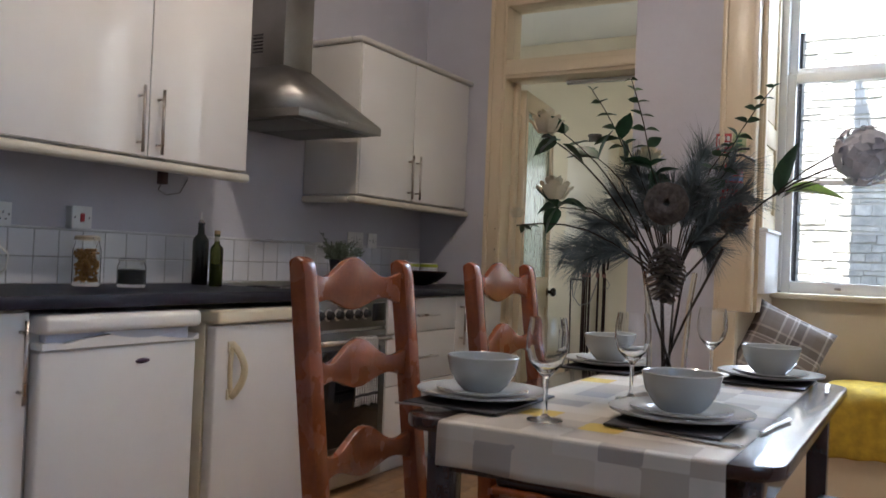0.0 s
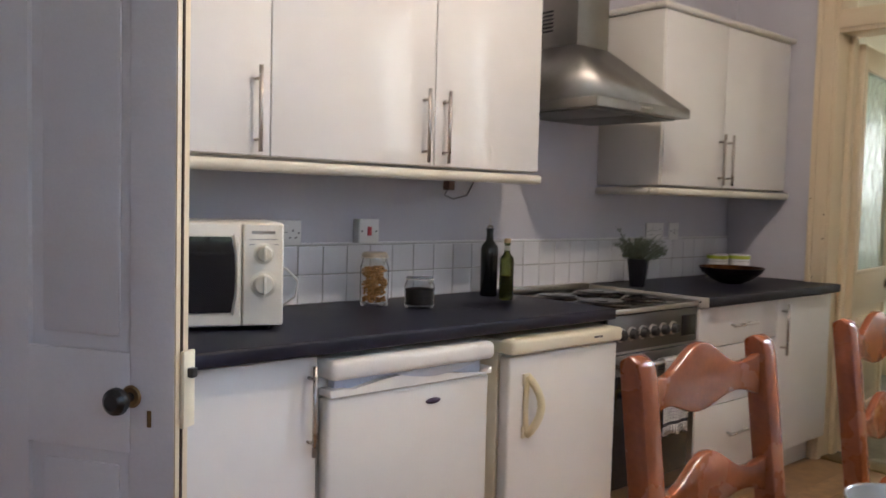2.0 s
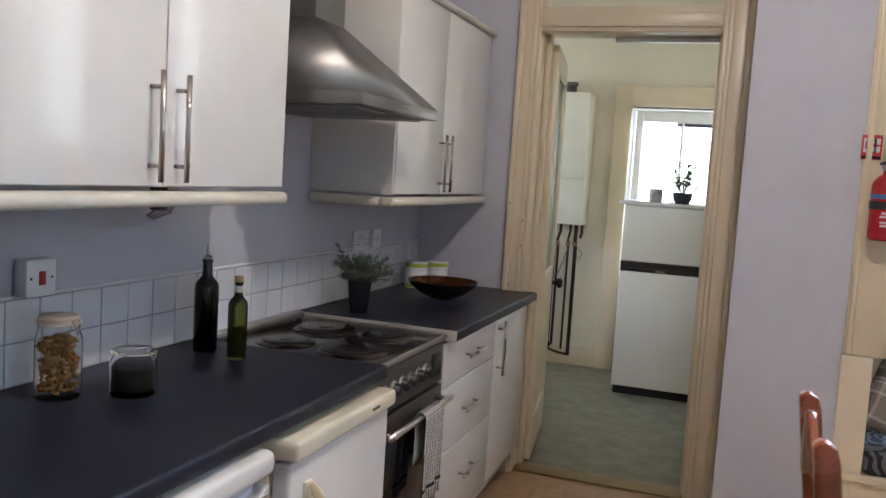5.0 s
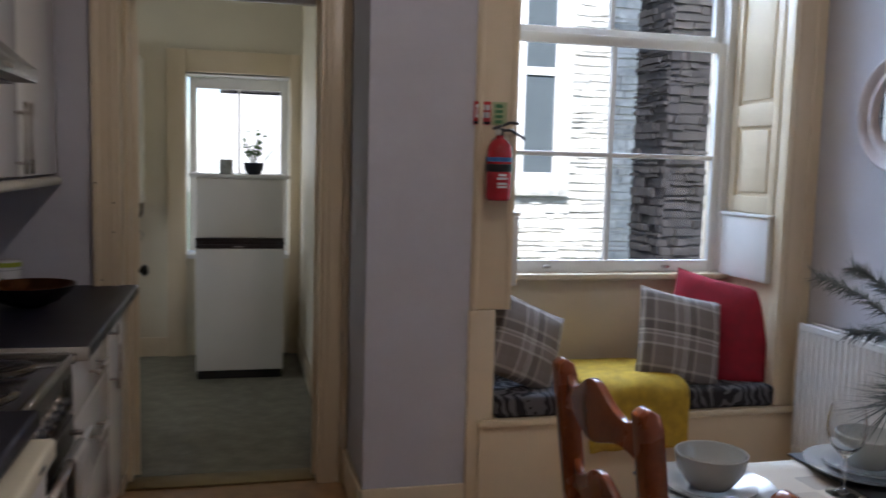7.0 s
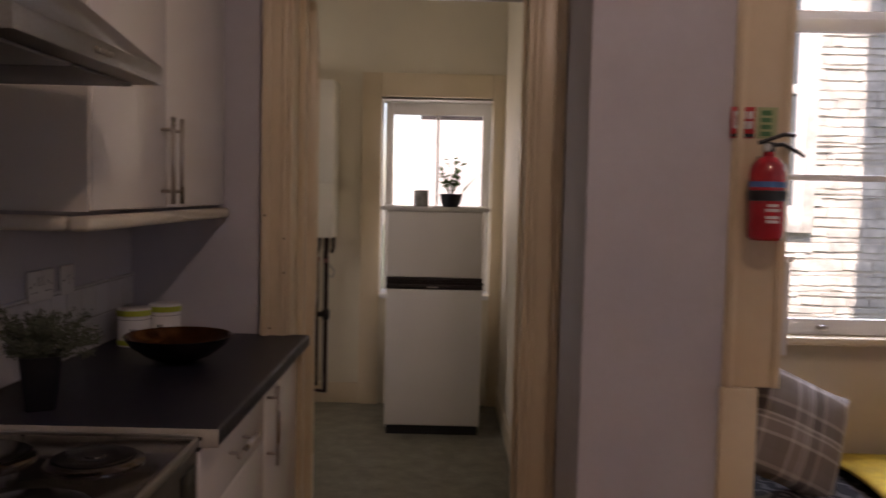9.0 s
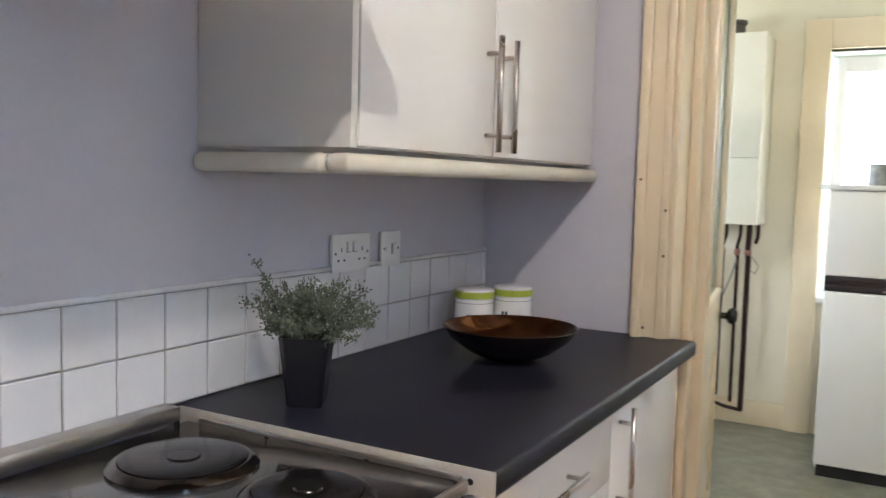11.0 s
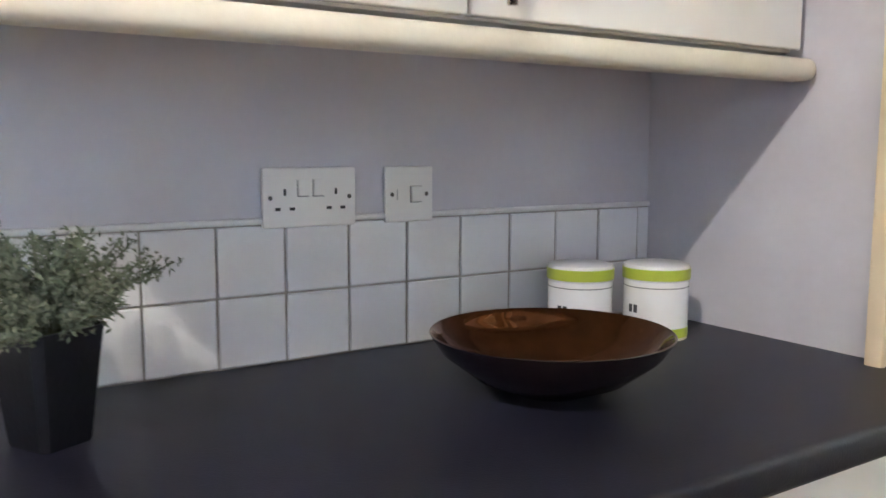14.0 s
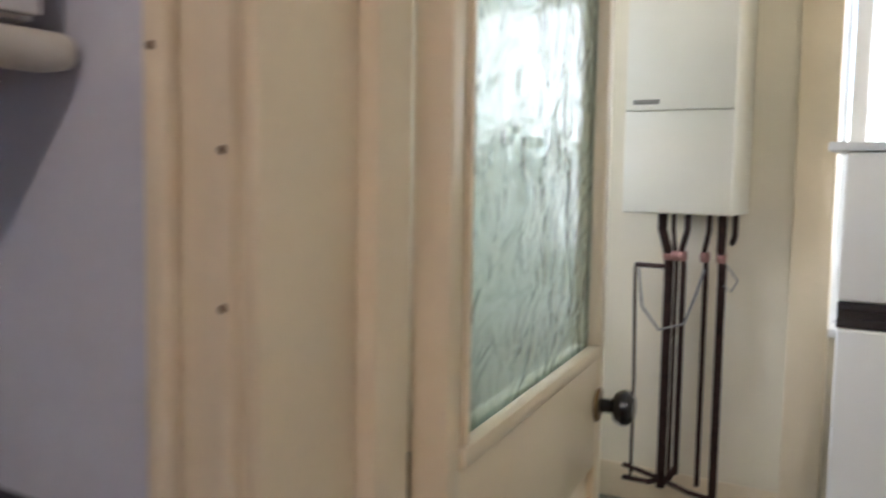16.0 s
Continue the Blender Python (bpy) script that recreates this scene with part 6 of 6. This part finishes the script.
def small_plant():
    t = thing("potted_plant", "small green jade plant in a dark bowl pot on the board", "plant", pose(1.150, 2.02, 1.349))
    part("pot", lathe(((0, 0.0), (0.045, 0.0), (0.062, 0.035), (0.068, 0.078), (0.064, 0.079), (0.058, 0.06), (0, 0.058)), 32), mat("dark_blue_pot", (0.012, 0.016, 0.028), 0.3), t, "dark rounded pot")
    rng = random.Random(5)
    G = mat("fresh_green_leaf", (0.10, 0.24, 0.04), 0.45, var=0.4, scale=30)
    st = bmesh.new()
    for k in range(6):
        top = Vector((rng.uniform(-0.06, 0.06), rng.uniform(-0.05, 0.05), rng.uniform(0.18, 0.32)))
        a = Vector((0, 0, 0.055))
        mid = a.lerp(top, 0.5) + Vector((rng.uniform(-0.02, 0.02), 0, 0))
        add_tube(st, [a, mid, top], 0.004, 6, 0.5)
        for j in range(15):
            u = rng.uniform(0.25, 1.0)
            p = a.lerp(mid, u * 2) if u < 0.5 else mid.lerp(top, 2 * u - 1)
            d = Vector((rng.gauss(0, 1), rng.gauss(0, 1), rng.uniform(0, 0.8))).normalized()
            s = d.cross(Vector((rng.gauss(0, 0.3), rng.gauss(0, 0.3), 1))).normalized()
            n = s.cross(d) * 0.003
            L, w = rng.uniform(0.03, 0.042), 0.012
            bm = bmesh.new()
            q = [bm.verts.new(v) for v in (p, p + d * L * 0.35 + s * w, p + d * L * 0.75 + s * w * 0.9, p + d * L, p + d * L * 0.75 - s * w * 0.9, p + d * L * 0.35 - s * w)]
            c1, c2 = bm.verts.new(p + d * L * 0.5 + n), bm.verts.new(p + d * L * 0.5 - n)
            for i in range(6):
                bm.faces.new((q[i], q[(i + 1) % 6], c1))
                bm.faces.new((q[(i + 1) % 6], q[i], c2))
            part("leaf", bm, G, t, smooth=80)
    part("stems", st, mat("green_brown_stem", (0.08, 0.09, 0.03), 0.6), t)
    for k in range(7):
        a = rng.uniform(-0.5, 0.5)
        part("blade", tube([(0.04, 0.02, 0.05), (0.08 + 0.01 * k, 0.02 * a, 0.12 + 0.01 * k), (0.13 + 0.012 * k, 0.05 * a, 0.11 + 0.018 * k)], 0.0018, 5, 0.3), G, t)


small_plant()
solid("mug", lathe(((0, 0.0), (0.042, 0.0), (0.045, 0.004), (0.045, 0.096), (0.042, 0.096), (0.041, 0.006), (0, 0.006)), 32), mat("speckled_mug", (0.40, 0.40, 0.39), 0.4, var=0.5, scale=25), "grey patterned tumbler on the fridge board", "tumbler", m=pose(0.972, 2.02, 1.349))

wn2 = thing("window_2", "white painted window behind the fridge freezer", "window", kind="structure")
part("casing", boxes((0.555, 0.685, 2.615, 2.6495, 0, 2.215, 0.005), (1.42, 1.498, 2.615, 2.6495, 0, 2.215, 0.005), (0.685, 1.42, 2.615, 2.6495, 2.06, 2.215, 0.005)), CREAM, wn2)
part("reveal", boxes((0.67, 0.684, 2.65, 2.90, 0.75, 2.06), (1.421, 1.4195 + 0.014, 2.65, 2.90, 0.75, 2.06), (0.684, 1.42, 2.65, 2.90, 2.046, 2.06)), SASH, wn2)
part("window_sill", box(0.67, 1.42, 2.62, 2.92, 0.72, 0.752, 0.006), SASH, wn2)
fr = part("sash", boxes((0.70, 0.755, 2.80, 2.84, 0.76, 2.04, 0.004), (1.36, 1.415, 2.80, 2.84, 0.76, 2.04, 0.004), (0.755, 1.36, 2.80, 2.84, 1.96, 2.04, 0.004), (0.755, 1.36, 2.80, 2.84, 0.76, 0.82, 0.004), (1.048, 1.066, 2.80, 2.84, 0.82, 1.96, 0.003)), SASH, wn2)
for x0, x1 in ((0.755, 1.048), (1.066, 1.36)):
    part("pane", box(x0, x1, 2.818, 2.822, 0.82, 1.96), PANE, wn2).visible_shadow = False

wn5 = thing("window_4", "white sash window in the radiator wall", "window", kind="structure")
part("frame", boxes((3.58, 3.64, -4.8, -4.74, 0.9, 2.6, 0.003), (3.58, 3.64, -3.66, -3.6, 0.9, 2.6, 0.003), (3.58, 3.64, -4.74, -3.66, 0.9, 0.97, 0.003), (3.58, 3.64, -4.74, -3.66, 2.53, 2.6, 0.003), (3.58, 3.64, -4.74, -3.66, 1.72, 1.78, 0.003), (3.59, 3.63, -4.215, -4.185, 0.97, 1.72, 0.003), (3.59, 3.63, -4.215, -4.185, 1.78, 2.53, 0.003)), SASH, wn5)
for z0, z1 in ((0.97, 1.72), (1.78, 2.53)):
    for y0, y1 in ((-4.74, -4.215), (-4.185, -3.66)):
        part("pane", box(3.608, 3.612, y0, y1, z0, z1), PANE, wn5).visible_shadow = False

wn3 = thing("window_3", "white window in the back room's side wall", "window", kind="structure")
part("sash", boxes((-1.56, -1.50, 0.40, 0.46, 1.15, 2.40, 0.003), (-1.56, -1.50, 1.84, 1.90, 1.15, 2.40, 0.003), (-1.56, -1.50, 0.46, 1.84, 2.34, 2.40, 0.003), (-1.56, -1.50, 0.46, 1.84, 1.15, 1.21, 0.003), (-1.56, -1.50, 1.13, 1.17, 1.21, 2.34, 0.003)), SASH, wn3)
for y0, y1 in ((0.46, 1.13), (1.17, 1.84)):
    part("pane", box(-1.532, -1.528, y0, y1, 1.21, 2.34), PANE, wn3).visible_shadow = False
solid("low_cupboard", boxes((-1.395, -0.85, 0.20, 2.0, 0.0, 1.05, 0.006)), mat("pale_green_paint", (0.17, 0.31, 0.28), 0.5), "pale green cupboard below the side window", "cupboard")


def boiler():
    t = thing("wall_boiler", "white wall-hung gas boiler with a lower flap", "boiler", pose(0.03, 2.37, 1.13))
    BOI = mat("cream_white_enamel", (0.74, 0.71, 0.60), 0.35, var=0.03)
    part("casing", box(0, 0.374, 0.012, 0.2795, 0, 1.0, 0.006), BOI, t)
    part("front_panel", box(0.002, 0.372, 0, 0.0115, 0.352, 0.998, 0.004), BOI, t)
    part("flap", box(0.002, 0.372, 0, 0.0115, 0.002, 0.347, 0.004), BOI, t)
    part("badge", box(0.03, 0.12, -0.0015, 0.0, 0.372, 0.388), mat("grey_badge", (0.25, 0.24, 0.22), 0.4), t)
    part("flue", lathe(((0.05, 0), (0.05, 0.06), (0.06, 0.065), (0.06, 0.085), (0.0, 0.085)), 24), mat("dark_flue", (0.10, 0.09, 0.08), 0.6), t, m=pose(0.187, 0.15, 1.0))


boiler()


def pipes():
    t = thing("boiler_pipes", "dark tarnished copper pipes dropping from the boiler", "pipes")
    COP = mat("tarnished_copper", (0.060, 0.028, 0.024), 0.45, 0.5, var=0.5, scale=30)
    VAL = mat("pink_brass_valve", (0.38, 0.20, 0.17), 0.4, 0.8)
    y = 2.575
    for x, r, off, z1 in ((0.135, 0.017, 0.012, 0.10), (0.175, 0.008, 0.0, 0.14), (0.225, 0.011, -0.025, 0.16), (0.300, 0.009, -0.02, 0.13), (0.345, 0.015, -0.008, 0.09)):
        p = part("pipe", tube([(x, y - 0.06, 1.13), (x, y - 0.06, 1.07), (x + off, y - 0.03, 1.0), (x + off, y, 0.94), (x + off, y, z1)], r * 0.98, 10), COP, t)
        part("valve", lathe(((0, 0), (0.014, 0), (0.018, 0.008), (0.018, 0.03), (0.014, 0.038), (0, 0.038)), 12), VAL, p, m=pose(x + off, y - 0.02, 0.955))
    part("pipe", tube([(0.395, y - 0.09, 1.13), (0.395, y - 0.09, 1.06), (0.38, y - 0.06, 1.03)], 0.010, 8), COP, t)
    part("pipe", tube([(0.02, y, 0.93), (0.125, y, 0.93), (0.135, y, 0.92)], 0.009, 8), COP, t)
    part("pipe", tube([(0.00, y, 0.16), (0.147, y, 0.13), (0.25, y, 0.10), (0.345, y, 0.09)], 0.010, 8), COP, t)
    part("pipe", tube([(0.02, y, 0.92), (0.03, y, 0.5), (0.03, y, 0.12)], 0.006, 8), COP, t)
    part("pipe", tube([(0.205, y, 0.20), (0.18, y, 0.14), (0.10, y, 0.11), (0.0, y, 0.11)], 0.010, 8), COP, t)
    part("flex", tube([(0.04, y - 0.02, 0.92), (0.06, y - 0.03, 0.78), (0.13, y - 0.04, 0.70), (0.22, y - 0.04, 0.73), (0.26, y - 0.03, 0.85), (0.28, y - 0.02, 0.93)], 0.005, 8), mat("grey_cable", (0.25, 0.24, 0.24), 0.5), t)
    part("flex", tube([(0.36, y - 0.03, 0.95), (0.40, y - 0.04, 0.90), (0.38, y - 0.04, 0.86), (0.35, y - 0.03, 0.88)], 0.003, 6), mat("grey_cable", (0.25, 0.24, 0.24), 0.5), t)


pipes()
solid("baseboard_back_room", boxes((1.486, 1.4995, 0.185, 2.612, 0, 0.14, 0.004), (-1.39, 0.553, 2.636, 2.6495, 0, 0.14, 0.004)), CREAM, "cream painted skirting in the back room", "baseboard", kind="structure")

# ---- outside ----
STONE = mat("sunlit_sandstone", (0.66, 0.65, 0.60), 0.9, var=0.35, scale=7, bump=0.12, grain=22, piece=0.14)
# much darker stone and mortar for the piers, corner and wing wall
DARKSTONE = mat("dark_sandstone", (0.045, 0.039, 0.038), 0.9, var=0.7, scale=11, bump=0.12, grain=30, piece=0.45)
LIME = mat("lime_mortar", (0.58, 0.55, 0.48), 0.95, var=0.3)
DARKMORTAR = mat("dark_mortar", (0.034, 0.030, 0.030), 0.95, var=0.3)


def stone_face(vs, fs, rng, u0, u1, z0, z1, course, long, depth, place):
    """Uneven courses of rubble; place(u, out, z) sets a point on the wall's face."""
    z = z0
    while z < z1:
        h = course * rng.uniform(0.45, 1.5)
        u = u0 - rng.random() * long
        while u < u1:
            w = long * rng.uniform(0.35, 1.7)
            a, b, c, d = max(u, u0), min(u + w, u1), z + rng.uniform(0, 0.012), min(z + h + rng.uniform(-0.012, 0.002), z1)
            if b - a > 0.03 and d - c > 0.015:
                o = depth * rng.random()
                j = [rng.uniform(-0.008, 0.008) for _ in range(8)]
                n0 = len(vs)
                vs += [place(a, -0.02, c), place(b, -0.02, c), place(b, -0.02, d), place(a, -0.02, d), place(a + 0.006, o, c + 0.004 + j[1]), place(b - 0.006, o + 0.3 * j[7], c + 0.004 + j[3]), place(b - 0.006 + j[4], o, d - 0.004 + j[5]), place(a + 0.006 + j[6], o + 0.3 * j[0], d - 0.004)]
                fs += [(n0 + 4, n0 + 5, n0 + 6, n0 + 7), (n0, n0 + 1, n0 + 5, n0 + 4), (n0 + 1, n0 + 2, n0 + 6, n0 + 5), (n0 + 2, n0 + 3, n0 + 7, n0 + 6), (n0 + 3, n0, n0 + 4, n0 + 7)]
            u += w
        z += h


def rubble(name, x0, x1, y, thick, z0, z1, course, long, depth, material, mortar, label, seed):
    """Rubble walling on a backing, with stones on its front and its western side."""
    t = thing(name, label, "building", kind="structure")
    part("backing", box(x0 + 0.004, x1, y + 0.004, y + thick, z0, z1), mortar, t)
    rng = random.Random(seed)
    vs, fs = [], []
    stone_face(vs, fs, rng, x0, x1, z0, z1, course, long, depth, lambda u, o, z: (u, y - o, z))
    if thick > 0.4:
        stone_face(vs, fs, rng, y, y + thick, z0, z1, course, long, depth, lambda u, o, z: (x0 - o, u, z))
    me = bpy.data.meshes.new("stones")
    me.from_pydata(vs, [], fs)
    bm = bmesh.new()
    bm.from_mesh(me)
    bmesh.ops.recalc_face_normals(bm, faces=bm.faces)
    bm.to_mesh(me)
    bm.free()
    me.materials.append(material)
    ob = new("stones", me)
    ob.parent = t
    tagged(ob, kind="stuff")
    return t


house = rubble("stone_building", 1.63, 9.0, 4.6, 0.35, -1.0, 7.5, 0.075, 0.19, 0.016, STONE, LIME, "pale sunlit sandstone tenement wall across the yard", 1)
far = thing("far_window", "white sash window in the stone building", "window", pose(3.80, 4.57, 1.30), kind="structure")
part("surround", boxes((-0.10, 0.0, -0.04, 0.0, -0.15, 3.0, 0.01), (0.50, 0.60, -0.04, 0.0, -0.15, 3.0, 0.01), (0, 0.50, -0.04, 0.0, -0.15, 0.0, 0.01), (0, 0.50, -0.04, 0, 2.85, 3.0, 0.01)), STONE, far)
part("frame", boxes((0, 0.09, -0.03, 0.0, 0, 2.85, 0.005), (0.41, 0.50, -0.03, 0, 0, 2.85, 0.005), (0.09, 0.41, -0.03, 0, 1.08, 1.16, 0.005), (0.09, 0.41, -0.03, 0, 0, 0.09, 0.005)), SASH, far)
for z0, z1 in ((0.09, 1.08), (1.16, 2.85)):
    part("pane", box(0.09, 0.41, -0.012, -0.006, z0, z1), mat("dark_window_glass", (0.10, 0.12, 0.13), 0.05, var=0.1, bump=0.0), far)
rubble("stone_pier", 3.28, 3.64, 4.45, 0.14, -1.0, 7.5, 0.10, 0.22, 0.02, DARKSTONE, DARKMORTAR, "narrow dark stone strip beside the far window", 3)
rubble("stone_corner", 0.9, 1.62, 4.45, 0.5, -1.0, 7.5, 0.10, 0.24, 0.02, DARKSTONE, DARKMORTAR, "dark stone corner at the end of the yard", 4)
rubble("stone_buttress", 4.39, 4.76, 2.5, 0.56, -1.0, 7.5, 0.06, 0.13, 0.03, DARKSTONE, DARKMORTAR, "dark stone pier standing nearer the window", 2)
wing = thing("wing_wall", "dark outside stone of the back room's wing", "building", kind="structure")
part("backing", box(1.703, 1.73, 0.30, 3.2, -1.0, 5.0), DARKMORTAR, wing)
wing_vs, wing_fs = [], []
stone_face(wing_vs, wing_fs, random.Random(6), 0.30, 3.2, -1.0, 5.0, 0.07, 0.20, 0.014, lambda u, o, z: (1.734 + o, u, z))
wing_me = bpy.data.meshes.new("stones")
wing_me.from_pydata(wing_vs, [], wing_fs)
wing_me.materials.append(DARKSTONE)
wing_ob = new("stones", wing_me)
wing_ob.parent = wing
tagged(wing_ob, kind="stuff")
pipe = thing("downpipe", "pale painted cast iron downpipe on the building", "downpipe", pose(4.86, 2.6, -1.0))
part("pipe", tube([(0, 0, 0), (0, 0, 8.4)], 0.05, 14), SASH, pipe)
for z in (1.2, 3.0, 4.8):
    part("collar", lathe(((0.05, 0), (0.065, 0.0), (0.065, 0.08), (0.05, 0.08)), 16), SASH, pipe, m=pose(0, 0, z))
structure("ground", box(-60, 60, -60, 60, -1.2, -1.0), mat("yard_grass", (0.09, 0.12, 0.05), 0.9, var=0.5, scale=8, bump=0.1), "grassy yard behind the house", "ground")


def bush():
    rng = random.Random(9)
    t = thing("garden_bush", "low sunlit green bush against the stone wall", "bush", pose(3.15, 3.9, -1.0))
    vs, fs = [], []
    for k in range(2600):
        o = Vector((rng.gauss(0, 1), rng.gauss(0, 1), rng.gauss(0, 1))).normalized()
        p = Vector((o.x * 1.0, o.y * 0.42, 1.0 + o.z * 0.95)) * (0.72 + 0.3 * noise.noise(o * 2.3) + 0.12 * rng.random())
        d = Vector((rng.gauss(0, 1), rng.gauss(0, 1), rng.gauss(0, 1))).normalized() * 0.06
        s = d.cross(o).normalized() * 0.025 if d.cross(o).length > 1e-4 else Vector((0.02, 0, 0))
        n0 = len(vs)
        vs += [p, p + d * 0.5 + s, p + d, p + d * 0.5 - s]
        fs.append((n0, n0 + 1, n0 + 2, n0 + 3))
    me = bpy.data.meshes.new("foliage")
    me.from_pydata([tuple(v) for v in vs], [], fs)
    me.materials.append(mat("sunlit_bush_leaf", (0.15, 0.21, 0.07), 0.6, var=0.4, scale=10))
    ob = new("foliage", me)
    ob.parent = t
    tagged(ob, kind="stuff")
    st = bmesh.new()
    for k in range(5):
        add_tube(st, [(0.1 * k - 0.2, 0, 0), (0.2 * k - 0.4, 0.05, 0.7), (0.28 * k - 0.56, 0, 1.2)], 0.018, 6, 0.4)
    part("branches", st, mat("bark_brown", (0.10, 0.07, 0.05), 0.85), t)


bush()

# ---- wall tiles ----
tile_mesh = None
edges = [-0.001] + [-0.031 - 0.1015 * k for k in range(36)]
for (b, a) in zip(edges, edges[1:]):
    for z0, z1 in ((0.913, 1.0105), (1.0135, 1.112)):
        w = b - a - 0.003
        if w > 0.09:
            if tile_mesh is None:
                tile_mesh = mesh_of("tile", box(0, 0.0045, 0, 0.0985, 0, 0.0975, 0.0016, 1), TILE)
            ob = new("tile", tile_mesh)
        else:
            ob = new("tile", mesh_of("tile_cut", box(0, 0.0045, 0, w, 0, 0.0975, 0.0016, 1), TILE))
        ob.parent = splash
        ob.matrix_local = pose(0.004, a + 0.0015, z0, 0.0, 0.25 * math.sin(a * 91), 0.2 * math.sin(a * 57 + z0))

# ---- floor boards ----
board_mesh = mesh_of("floorboard", box(0.0008, 0.1242, 0.0008, 1.2092, 0, 0.004, 0.0008, 1), mat("laminate_board", (0.46, 0.27, 0.13), 0.32, var=0.3, scale=16, bump=0.03, grain=60, island=0.12))
floor_ob = bpy.data.objects["floor"]
for i in range(28):
    for j in range(6):
        x, y = 0.0 + 0.125 * i, -6.2 + 1.21 * j - (0.4 * (i % 3))
        if y + 1.21 > 0.03 or y < -6.19 or x + 0.125 > 3.5:
            continue
        ob = new("floorboard", board_mesh)
        ob.parent = floor_ob
        ob.matrix_local = pose(x, y, 0.0)
